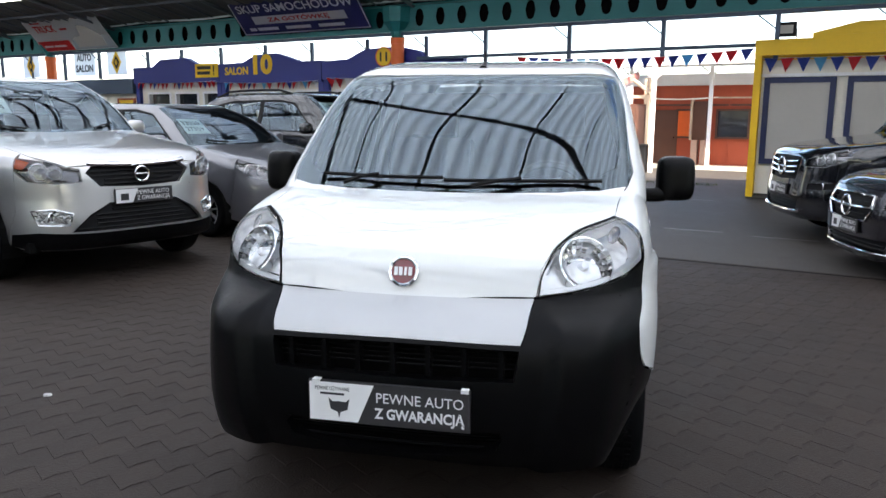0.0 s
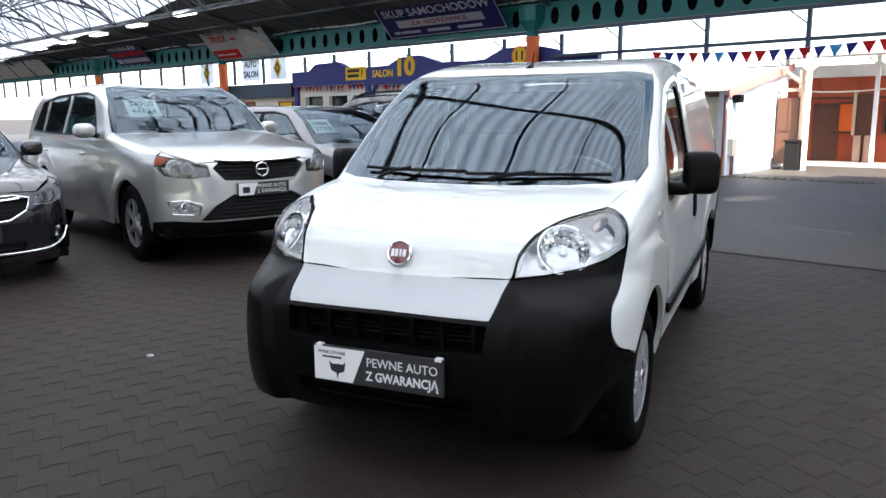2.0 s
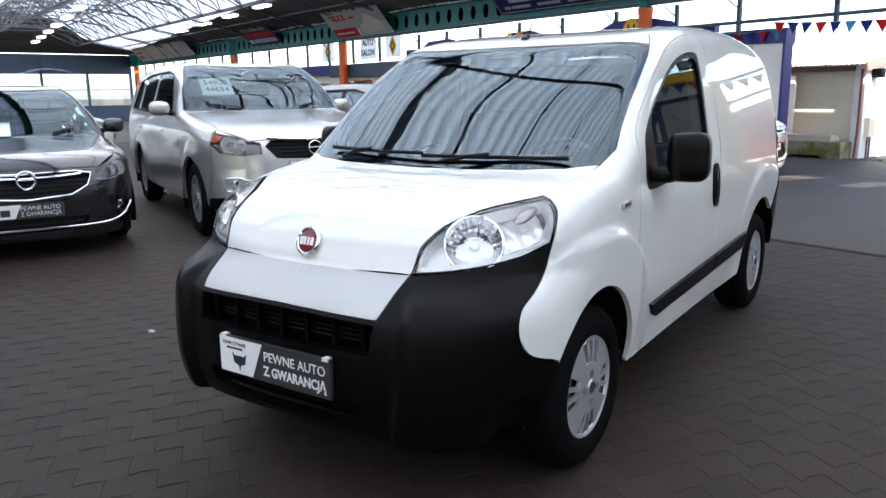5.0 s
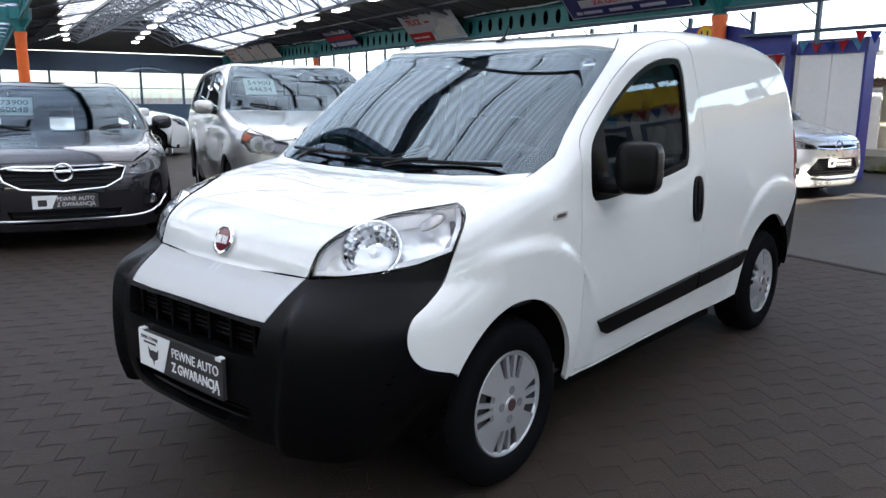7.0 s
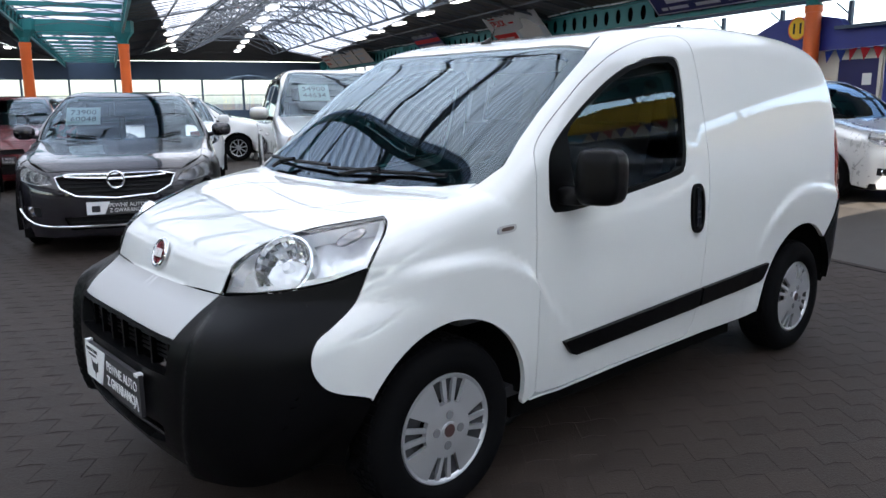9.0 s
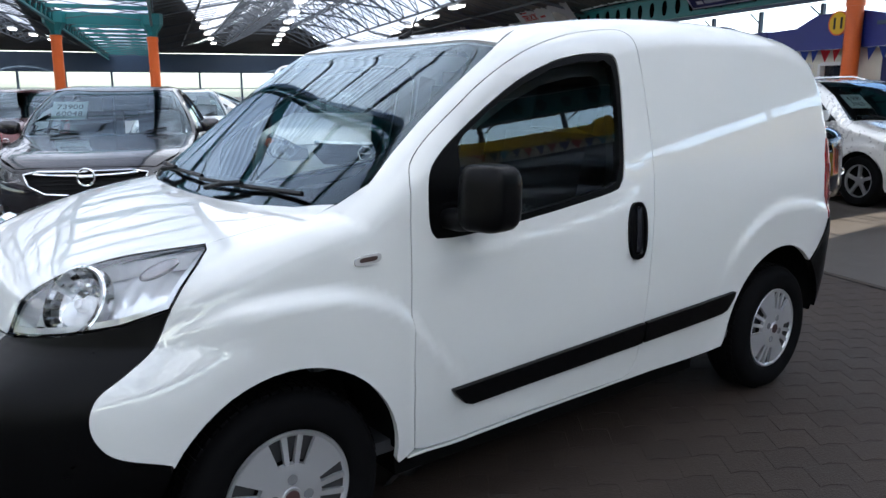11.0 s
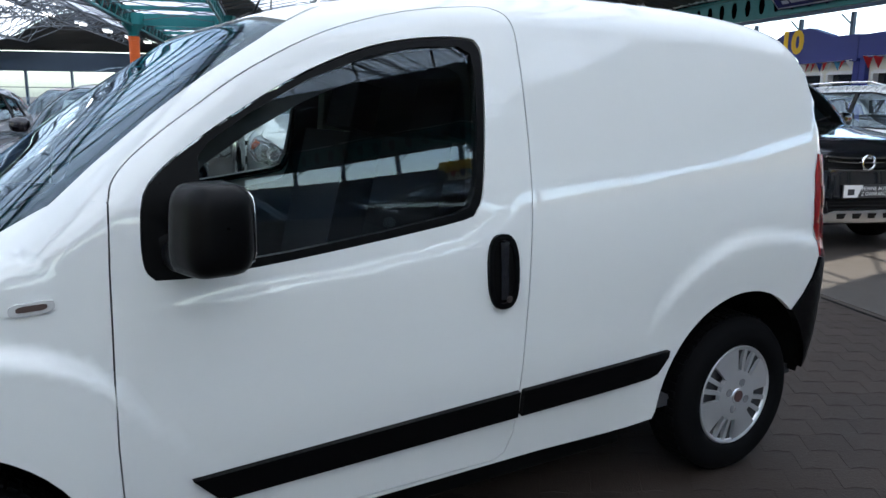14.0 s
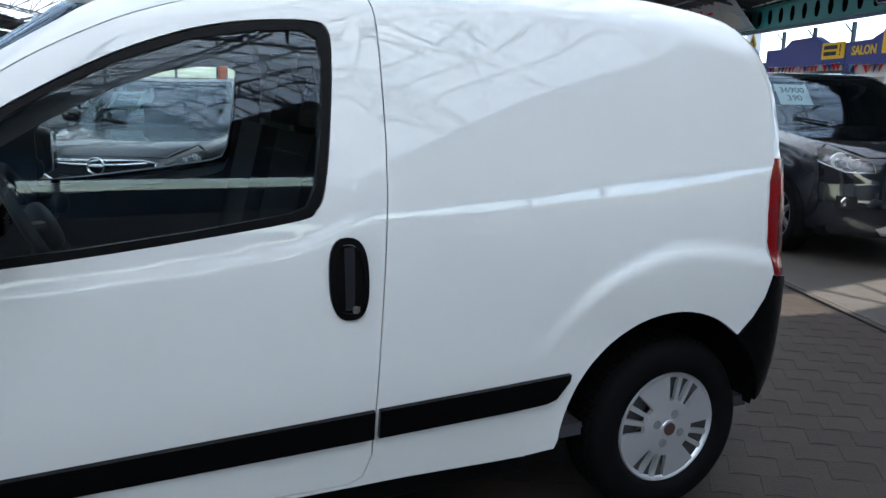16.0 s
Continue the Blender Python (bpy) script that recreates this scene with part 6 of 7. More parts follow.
for base in (0.0, SPAN + 2.45):
    roof_strip(base, "all", U0, HIP, 17, 0.36, 0.02, roof_dark, "dark brown sheet coming down to the end wall")
    roof_strip(base, "foot", HIP, U1, 6, 0.36, 0.02, roof_dark, "dark brown sheet at the foot of the vaulted roof")
    roof_strip(base, "far", HIP, U1, 4, 0.36, 0.02, roof_dark, "dark brown sheet along the gutter valley")
    roof_strip(base, "light", HIP, U1, 17, 0.16, 0.02, translucent, "pale translucent corrugated sheet of the vaulted roof", ((8.55, 9.1, 4.0, 9.3), (9.9, 10.3, 4.0, 4.8)) if base == 0 else ())
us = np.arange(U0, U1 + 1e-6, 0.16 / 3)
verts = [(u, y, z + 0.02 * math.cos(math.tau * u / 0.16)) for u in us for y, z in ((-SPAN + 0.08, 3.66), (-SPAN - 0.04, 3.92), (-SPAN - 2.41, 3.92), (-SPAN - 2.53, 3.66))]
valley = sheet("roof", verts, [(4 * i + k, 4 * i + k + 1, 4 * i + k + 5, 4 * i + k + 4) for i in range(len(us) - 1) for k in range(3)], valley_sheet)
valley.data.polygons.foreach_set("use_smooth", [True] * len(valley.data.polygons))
tagged(valley, "dimmed bluish translucent corrugated sheet over the gutter valley", "roof", kind="structure")


def bar(bm, a, b, r=0.025):
    return rod(bm, a, b, r, 4)


# arched lattice trusses across each vault
def truss():
    t = thing("roof_truss", HALL, "grey steel lattice arch truss under the vaulted roof", "truss", "arch trusses of the hall roof")
    n = 14
    top = [(0, -SPAN * k / n, roofz(SPAN * k / n) - 0.1) for k in range(n + 1)]
    low = [(0, -SPAN * k / n, 3.62 + 1.2 * math.sin(math.pi * k / n) ** 0.8) for k in range(n + 1)]
    for name, pts, r in (("top_chord", top, 0.035), ("bottom_chord", low, 0.04)):
        part(name, tube(bmesh.new(), pts, r, 5), truss_grey, t)
    bm = bmesh.new()
    for k in range(1, n):
        bar(bm, low[k], top[k], 0.024)
        bar(bm, low[k], top[k + 1 if k < n / 2 else k - 1], 0.018)
    part("lattice", bm, truss_grey, t)
    return t


arch_u = [-33.0 + 4.8 * k for k in range(12)]
first = truss()
first.matrix_world = spot(arch_u[0], 0)
for base in (0.0, SPAN + 2.45):
    for k, u in enumerate(arch_u):
        if base or k:
            copy_thing(first, spot(u, base))

# longitudinal purlins and lattice girders along the vaults
for base in (0.0, SPAN + 2.45):
    for w in (1.3, 2.62, 3.65, 4.7, 5.72, 6.75, 7.8, 8.83, 10.15):
        bm = bmesh.new()
        z = roofz(w) - 0.06
        bar(bm, (HIP, -base - w, z), (U1, -base - w, z), 0.032)
        structure("purlin", bm, truss_grey, "long grey steel purlin under the vaulted roof", "beam")
    for u in np.arange(HIP + 0.4, U1, 0.8):
        bm = bmesh.new()
        tube(bm, [(u, -base - w, roofz(w) - 0.035) for w in np.linspace(0.05, SPAN - 0.05, 13)], 0.017, 4)
        structure("rafter", bm, truss_grey, "thin curved steel rafter under the roof sheets", "beam")
    # double-layer space frame: a lower grid of nodes, each held by four struts to the purlin layer
    bm = bmesh.new()
    step, rows = 1.6, [2.62 + 1.552 * k for k in range(5)]
    mids = [0.5 * (a + b) for a, b in zip(rows, rows[1:])]
    top_at = lambda u, w: (u, -base - w, roofz(w) - 0.07)
    low_at = lambda u, w: (u, -base - w, roofz(w) - 0.95)
    for k in range(int((U1 - HIP) / step)):
        u = HIP + step * k
        for j, w in enumerate(mids):
            node = low_at(u + step / 2, w)
            for du in (0, step):
                for ww in (rows[j], rows[j + 1]):
                    bar(bm, node, top_at(u + du, ww), 0.019)
            bar(bm, node, low_at(u + 1.5 * step, w), 0.022)
            if j + 1 < len(mids):
                bar(bm, node, low_at(u + step / 2, mids[j + 1]), 0.022)
    structure("space_frame", bm, truss_grey, "grey steel space frame of thin crossing struts under the roof", "frame")


# teal girders with oval holes
def girder(w, label):
    bm = bmesh.new()
    c0, c1, pitch = U0, U1, 0.5
    z0, z1, zc = 3.13, 3.62, 3.375
    rect = [(0.25, 0), (0.25, 0.2), (0.13, 0.245), (0, 0.245), (-0.13, 0.245), (-0.25, 0.2), (-0.25, 0), (-0.25, -0.2), (-0.13, -0.245), (0, -0.245), (0.13, -0.245), (0.25, -0.2)]
    rect[1], rect[5], rect[7], rect[11] = (0.25, 0.245), (-0.25, 0.245), (-0.25, -0.245), (0.25, -0.245)
    for k in range(int((c1 - c0) / pitch)):
        u = c0 + pitch * (k + 0.5)
        rings = []
        for y in (-0.006, 0.006):
            for f in (0, 1):
                if f == 0:
                    rings.append([bm.verts.new((u + a, y - w, zc + b)) for a, b in rect])
                else:
                    rings.append([bm.verts.new((u + 0.11 * math.cos(math.atan2(b / 0.245, a / 0.25)), y - w, zc + 0.18 * math.sin(math.atan2(b / 0.245, a / 0.25)))) for a, b in rect])
        for k2 in range(12):
            j = (k2 + 1) % 12
            for a, b in ((0, 1), (3, 2), (1, 3)):
                bm.faces.new((rings[a][k2], rings[a][j], rings[b][j], rings[b][k2]))
    bmesh.ops.remove_doubles(bm, verts=bm.verts, dist=0.0005)
    box(bm, c0, c1, -w - 0.09, -w + 0.09, z1, z1 + 0.03)
    box(bm, c0, c1, -w - 0.09, -w + 0.09, z0 - 0.03, z0)
    return structure("girder", bm, teal, label, "beam")


# Added out of view behind the girder, to keep some light off the yard.
structure("yard_shade", boxes((U0, U1, 0.0, 1.2, 3.74, 3.8)), roof_dark, "unseen dark sheet added outside the facade to shade the yard", "roof")
# Near-black sheet added in place of the shade behind the girder's holes.
structure("hole_backing", boxes((U0, U1, 0.1, 0.13, 3.11, 3.735)), dark_gap, "near-black sheet behind the facade girder that keeps its holes dark", "roof")
girder(0.0, "teal steel girder with a row of oval holes above the facade")
for w in (SPAN, SPAN + 2.45):
    bm = bmesh.new()
    for z in (3.28, 3.6):
        box(bm, U0, U1, -w - 0.03, -w + 0.03, z - 0.025, z + 0.025)
    for k in range(int((U1 - U0) / 0.8)):
        u = U0 + 0.8 * k
        bar(bm, (u, -w, 3.28), (u + 0.4, -w, 3.59), 0.018)
        bar(bm, (u + 0.4, -w, 3.59), (u + 0.8, -w, 3.28), 0.018)
    structure("girder", bm, teal, "teal steel lattice girder along the roof valley", "beam")
for k, u in enumerate(np.arange(U0 + 1, U1, 2.0)):
    deep = 0.22 if k == 11 else 0.0
    bm = boxes((u - 0.045, u + 0.045, -13.85, -11.5, 3.5 - deep, 3.6))
    braces = bmesh.new()
    bar(braces, (u, -11.5, 3.4), (u + 1.0, -13.85, 3.62), 0.015)
    bar(braces, (u, -13.85, 3.4), (u + 1.0, -11.5, 3.62), 0.015)
    structure("valley_brace", braces, truss_grey, "thin crossed grey braces under the valley sheet", "beam")
    structure("valley_beam", bm, teal, "teal cross beam bridging the roof valley", "beam")


bm = bmesh.new()
tube(bm, [(u, -0.12 - 0.02 * math.sin(u), 3.70 + 0.025 * math.cos(1.7 * u)) for u in np.arange(U0 + 1, U1, 0.8)], 0.022, 6)
structure("cable", bm, white_panel, "pale cable running along the top of the facade girder", "cable")


def column(u, w):
    t = thing("column", spot(u, w), "round orange steel column with a flared teal head", "column", "columns of the hall", kind="structure")
    bm = bmesh.new()
    lathe(bm, [(0.0, 0.0), (0.24, 0.0), (0.24, 0.03), (0.14, 0.035), (0.14, 2.86), (0.155, 2.862), (0.155, 2.98), (0.0, 2.98)], 24, "z")
    part("shaft", bm, orange, t, smooth=True)
    bm = bmesh.new()
    lathe(bm, [(0.0, 2.975), (0.13, 2.975), (0.19, 2.99), (0.13, 3.0), (0.15, 3.1), (0.3, 3.3), (0.32, 3.6), (0.0, 3.62)], 8, "z")
    part("capital", bm, teal, t)


for u, w in ((0.2, 0.0), (-11.9, 0.0), (-20.9, 0.0), (-34.6, 0.0), (-13.0, SPAN), (-13.0, SPAN + 2.45)):
    column(u, w)

# ---- facade frame ----
structure("facade_rail", boxes((U0, U1, -0.05, 0.05, 3.03, 3.09)), steel_blue, "dark blue steel rail under the girder", "rail")
structure("facade_rail", boxes((0.7, 7.4, -0.04, 0.04, 2.52, 2.58)), steel_blue, "dark blue steel rail between the kiosks", "rail")
posts = [7.67, 5.81, 4.06, 2.3, 0.71, -0.83, -2.42, -3.87, -5.37, -6.8, -8.12] + [-9.7 - 1.55 * k for k in range(17)] + [9.4 + 1.75 * k for k in range(8)]
for u in posts:
    y = 0.34 if -8.6 < u < 0.9 else 0.0
    bm = boxes((u - 0.035, u + 0.035, y - 0.035, y + 0.035, 2.32, 3.029))
    bar(bm, (u, y, 2.78), (u - 0.3, y - 0.02, 3.02), 0.016)
    structure("facade_post", bm, steel_blue, "short dark blue steel post with a slanting brace", "post")


# ---- end and back walls with window bands ----
def window_wall(name, m, length, z0, z1, step, label):
    """A wall along local x with a glazed band from z0 to z1."""
    w = thing(name, m, label, "wall", kind="structure")
    part("wall", boxes((0, length, 0, 0.2, 0, z0), (0, length, 0, 0.2, z1, 3.65)), steel_blue, w)
    n = int(length / step)
    for k in range(n + 1):
        part("mullion", boxes((k * length / n - 0.05, k * length / n + 0.05, -0.06, 0.2, z0, z1 + 1.0)), steel_blue, w)
    part("rail", boxes((0, length, 0.06, 0.12, (z0 + z1) / 2 - 0.02, (z0 + z1) / 2 + 0.02)), steel_blue, w)
    pane = part("pane", boxes((0, length, 0.085, 0.095, z0, z1)), window_glass, w)
    pane.visible_shadow = False
    return w


window_wall("wall_west", spot(U0, 0, 0, -90), 25.35, 0.9, 2.62, 2.2, "dark steel blue end wall with a bright glazed band")
structure("wall_north", boxes((17.0, U1, 0.0, 0.2, 0.0, 2.45)), steel_blue, "plain dark blue wall along the facade past the yellow kiosk", "wall")
window_wall("wall_east", spot(U1, 25.35, 0, 90), 25.35, 1.75, 2.55, 6.3, "dark steel blue end wall with a bright glazed band")
window_wall("wall_south", spot(U1, 25.35, 0, 180), U1 - U0, 1.2, 2.4, 3.0, "dark steel blue long wall with a bright glazed band")
for u in (U1,):
    for base in (0.0, SPAN + 2.45):
        bm = bmesh.new()
        prism(bm, [(-base - w, roofz(w) - 0.03) for w in np.linspace(0, SPAN, 24)] + [(-base - SPAN, 3.66), (-base, 3.66)], "x", u - 0.05, u + 0.05)
        structure("gable", bm, roof_dark, "dark arched gable closing the vaulted roof", "wall")
    structure("gable", boxes((u - 0.05, u + 0.05, -13.9, -11.45, 3.66, 3.91)), roof_dark, "dark strip closing the roof valley", "wall")

# ---- ceiling lamps ----
bm = bmesh.new()
box(bm, -0.46, 0.46, -0.13, 0.13, 0.05, 0.11)
lamp = thing("ceiling_lamp", spot(-9, 2.9, 4.0), "lit white box lamp hanging under the roof trusses", "lamp", "rows of box lamps")
part("housing", bm, white_panel, lamp, bevel=0.01)
part("diffuser", boxes((-0.44, 0.44, -0.11, 0.11, 0.0, 0.048)), lamp_white, lamp)
for x in (-0.35, 0.35):
    part("hanger", bar(bmesh.new(), (x, 0, 0.1), (x, 0, 0.42), 0.008), truss_grey, lamp)
for k in range(8):
    u = -9 - 3.3 * k
    for w, last in ((2.4 + 0.1 * (u + 14), 7), (5.9 + 0.1 * (u + 27), 7), (9.6 + 0.1 * (u + 22), 7), (17.2 + 0.1 * (u + 22), 6)):
        if k or w > 3.5:
            copy_thing(lamp, spot(u, w, 4.0))


# ---- bunting ----
def bunting(u0, u1, w, z, pitch=0.155, drop=0.17, sag=0.03, seq="rbwr", z1=None):
    t = thing("bunting", spot(u0, w, z), "string of small red, white and blue pennants", "bunting", "pennant strings")
    pal = {"r": flag_red, "b": flag_blue, "s": flag_sky, "w": flag_white}
    n = max(2, int(round((u1 - u0) / pitch)))
    L = u1 - u0
    rise = 0 if z1 is None else z1 - z
    line = lambda x: rise * x / L - sag * 4 * (x / L) * (1 - x / L)
    bm = bmesh.new()
    tube(bm, [(L * k / 12, 0, line(L * k / 12)) for k in range(13)], 0.006, 5)
    part("cord", bm, flag_white, t)
    rnd = random.Random(int(u0 * 100) + 7)
    for k in range(n):
        x = L * (k + 0.5) / n
        c, tip = rnd.uniform(-0.025, 0.025), rnd.uniform(-0.02, 0.02)
        h = pitch * 0.42
        bm = bmesh.new()
        tri = [(x - h, -c, line(x - h)), (x + h, c, line(x + h)), (x + tip, -0.02 + 2 * c, line(x) - drop)]
        for y in (-0.002, 0.002):
            bm.faces.new([bm.verts.new((a, b + y, d)) for a, b, d in (tri if y < 0 else tri[::-1])])
        part("pennant", bm, pal[seq[k % len(seq)]], t)


# ---- blue kiosks ----
def kiosk(name, u0, u1, fz0, fz1, hump, windows, label, depth=2.8, wall=None, board=None, pillar=True, door=None):
    """front stands at y 0.2; hump is a list of (u, z) points along the top of the fascia"""
    wall, board = wall or cream, board or blue_board
    t = thing(name, HALL @ Matrix.Translation((u0, 0.2, 0)), label, "kiosk", "sales kiosks along the facade")
    L = u1 - u0
    bm = bmesh.new()
    box(bm, 0.02, L - 0.02, 0.3, depth, 0.05, fz0 + 0.1)
    part("body", bm, wall, t)
    part("plinth", boxes((0, L, 0.1, depth, 0, 0.12)), asphalt, t)
    # front wall pieces round the windows
    zs = (0.95, 1.93)
    bm = bmesh.new()
    box(bm, 0.05, L - 0.05, 0.1, 0.3, 0.1, zs[0])
    box(bm, 0.05, L - 0.05, 0.1, 0.3, zs[1], fz0)
    x = 0.05
    for a, b, kind in windows:
        box(bm, x, a - u0, 0.1, 0.3, zs[0], zs[1])
        x = b - u0
    box(bm, x, L - 0.05, 0.1, 0.3, zs[0], zs[1])
    part("front_wall", bm, wall, t)
    for a, b, kind in windows:
        w = part("window", boxes((a - u0, b - u0, 0.2, 0.22, zs[0], zs[1])), curtain if kind == "c" else dark_window, t)
        bm = boxes((a - u0 - 0.03, a - u0 + 0.03, 0.08, 0.24, zs[0], zs[1]), (b - u0 - 0.03, b - u0 + 0.03, 0.08, 0.24, zs[0], zs[1]),
                   (a - u0 + 0.03, b - u0 - 0.03, 0.08, 0.24, zs[1] - 0.03, zs[1] + 0.03), (a - u0 + 0.03, b - u0 - 0.03, 0.08, 0.24, zs[0] - 0.03, zs[0] + 0.03))
        part("window_frame", bm, white_panel, w)
    if door:
        d = part("door", boxes((door[0] - u0, door[1] - u0, 0.06, 0.12, 0.12, 2.0)), navy, t)
        part("door_frame", boxes((door[0] - u0 - 0.06, door[0] - u0, 0.05, 0.14, 0.12, 2.06), (door[1] - u0, door[1] - u0 + 0.06, 0.05, 0.14, 0.12, 2.06)), cream, d)
    bm = bmesh.new()
    prism(bm, [(0, fz0), (L, fz0), (L, fz1)] + [(a - u0, b) for a, b in sorted(hump, reverse=True)] + [(0, fz1)], "y", -0.06, 0.1)
    part("fascia", bm, board, t)
    part("roof", boxes((0, L, 0.1, depth + 0.1, fz0 + 0.1, fz0 + 0.2)), roof_dark, t)
    if pillar:
        for a in (0.0, L - 0.14):
            part("pillar", boxes((a, a + 0.14, 0.0, 0.1, 0, fz0)), board, t)
    return t


ka = kiosk("kiosk", -8.5, -5.27, 2.17, 2.6, [(-7.72, 2.6), (-7.4, 2.78), (-6.45, 2.8), (-6.0, 2.62)], [(-8.1, -7.25, "d"), (-7.05, -6.2, "d"), (-6.0, -5.45, "d")], "blue and cream sales kiosk with a humped fascia")
bm = boxes((2.42, 3.22, -0.085, -0.063, 2.29, 2.63))
sg = part("sign", bm, yellow_board, ka, "small yellow notice with dark lettering")
pieces("writing", ((2.5, 2.98, -0.09, -0.086, 2.49, 2.57), (2.5, 2.95, -0.09, -0.086, 2.36, 2.44), (3.06, 3.1, -0.09, -0.086, 2.42, 2.58), (3.06, 3.1, -0.09, -0.086, 2.35, 2.39),), ink, sg)
kb = kiosk("kiosk", -5.25, -2.0, 2.12, 2.6, [(-4.45, 2.62), (-4.0, 2.79), (-3.35, 2.81), (-2.75, 2.64), (-2.7, 2.6)], [(-4.95, -4.1, "c"), (-3.95, -3.05, "d"), (-2.9, -2.1, "d")], "blue and cream sales kiosk with yellow lettering on its fascia")
fit_text("SALON", 0.2, 0.98, 2.33, 2.52, facing(0, -0.065, 0), yellow_board, kb, bold=0.03)
fit_text("10", 1.16, 1.78, 2.32, 2.8, facing(0, -0.069, 0), yellow_board, kb, name="number", bold=0.045)
kc = kiosk("kiosk", -1.98, 1.72, 2.17, 2.58, [(-1.25, 2.6), (-0.75, 2.8), (0.1, 2.83), (0.65, 2.72), (0.75, 2.6)], [(-1.75, -0.95, "d"), (-0.75, 0.05, "d")], "blue and cream sales kiosk with a round yellow number sign", door=(0.62, 1.42))


def disc(parent, x, y, z, r, text):
    bm = bmesh.new()
    lathe(bm, [(0.0, y - 0.03), (r, y - 0.03), (r, y), (0.0, y)], 32, "y")
    bmesh.ops.translate(bm, vec=(x, 0, z), verts=bm.verts)
    d = part("number_disc", bm, yellow_board, parent)
    bm = bmesh.new()
    lathe(bm, [(r, y - 0.032), (r * 1.12, y - 0.034), (r * 1.12, y), (r, y)], 32, "y")
    bmesh.ops.translate(bm, vec=(x, 0, z), verts=bm.verts)
    part("rim", bm, orange, d)
    fit_text(text, x - r * 0.5, x + r * 0.5, z - r * 0.52, z + r * 0.52, facing(0, y - 0.034, 0), ink, d, name="number", bold=0.02)


disc(kc, 1.74, -0.062, 2.62, 0.19, "11")
disc(kc, 2.95, 0.058, 1.2, 0.14, "11")
part("notice", boxes((3.1, 3.28, 0.052, 0.058, 1.55, 1.75)), white_panel, kc)

kd = thing("kiosk", HALL @ Matrix.Translation((1.78, 0.25, 0)), "white panelled annex kiosk with a blue fascia", "kiosk", "sales kiosks along the facade")
part("body", boxes((0.03, 1.25, 0.06, 0.26, 0.05, 2.2)), white_panel, kd)
part("post", boxes((1.252, 1.3, 0.0, 0.27, 0.02, 2.168)), blue_board, kd)
part("fascia", boxes((0, 1.32, -0.02, 0.3, 2.17, 2.42)), blue_board, kd)
for k in range(2):
    part("panel", boxes((0.05 + 0.61 * k, 0.65 + 0.61 * k, 0.03, 0.06, 0.1, 2.165)), white_panel, kd)
part("plinth", boxes((0, 1.25, 0.02, 0.28, 0, 0.05)), asphalt, kd)

bunting(-8.35, -5.4, -0.14, 2.2, seq="rrwrbr")
bunting(-5.1, -2.1, -0.14, 2.15, seq="srwrrbrw")
bunting(-1.85, 1.6, -0.14, 2.2, seq="rrwbbr", pitch=0.24, drop=0.22)
bunting(1.8, 3.05, -0.2, 2.4, seq="srbr", pitch=0.24, drop=0.2)
bunting(3.0, 7.35, 0.06, 2.5, seq="rbbrbsbr", pitch=0.24, drop=0.2, sag=0.1, z1=2.5)

# low salon building further along the facade
sb = thing("salon_building", HALL @ Matrix.Translation((-16.3, 0.25, 0)), "low cream salon building with a dark fascia", "building")
part("body", boxes((0, 7.7, 0.12, 3, 0, 2.2)), cream, sb)
part("fascia", boxes((3.2, 7.72, -0.1, 3.05, 1.92, 2.32)), steel_blue, sb)
part("fascia", boxes((-0.02, 3.19, -0.1, 3.05, 2.0, 2.34)), blue_board, sb)
for k, (a, b) in enumerate(((0.4, 1.5), (1.9, 2.9), (3.5, 4.3), (4.6, 5.5), (6.9, 7.5))):
    w = part("window", boxes((a, b, 0.08, 0.125, 0.85, 1.75)), dark_window if k != 4 else yellow_board, sb)
    part("window_frame", boxes((a - 0.06, a, 0.06, 0.12, 0.8, 1.8), (b, b + 0.06, 0.06, 0.12, 0.8, 1.8), (a, b, 0.06, 0.12, 1.75, 1.8), (a, b, 0.06, 0.12, 0.8, 0.85)), red_wood if k > 2 else white_panel, w)

sign = thing("sign_board", spot(-10.34, 0.02, 2.42), "white board with black capital lettering between facade posts", "sign")
tagged(sheet("board", [(-0.47, 0.01, 0), (0.47, 0.01, 0), (0.47, 0.01, 0.72), (-0.47, 0.01, 0.72)], [(0, 1, 2, 3)], sign_white, Matrix()), "thin white lettering sheet").parent = sign
fit_text("AUTO", -0.32, 0.32, 0.4, 0.6, facing(0, -0.003, 0), ink, sign, bold=0.03)
fit_text("SALON", -0.38, 0.38, 0.1, 0.3, facing(0, -0.003, 0), ink, sign, bold=0.03)
for u in (-12.85, -8.95):
    sign = thing("sign_board", spot(u, 0.02, 2.42), "white board with a golden diamond emblem", "sign", "diamond signs")
    tagged(sheet("board", [(-0.4, 0.01, 0), (0.4, 0.01, 0), (0.4, 0.01, 0.66), (-0.4, 0.01, 0.66)], [(0, 1, 2, 3)], sign_white, Matrix()), "thin white emblem sheet").parent = sign
    bm = bmesh.new()
    prism(bm, [(0, 0.02), (0.2, 0.33), (0, 0.64), (-0.2, 0.33)], "y", -0.012, -0.003)
    part("emblem", bm, yellow_board, sign)
    bm = bmesh.new()
    prism(bm, [(0, 0.15), (0.12, 0.33), (0, 0.51), (-0.12, 0.33)], "y", -0.016, -0.013)
    dd = part("emblem_centre", bm, ink, sign)
    bm = bmesh.new()
    prism(bm, [(0, 0.24), (0.06, 0.33), (0, 0.42), (-0.06, 0.33)], "y", -0.02, -0.0165)
    part("emblem_core", bm, yellow_board, sign)

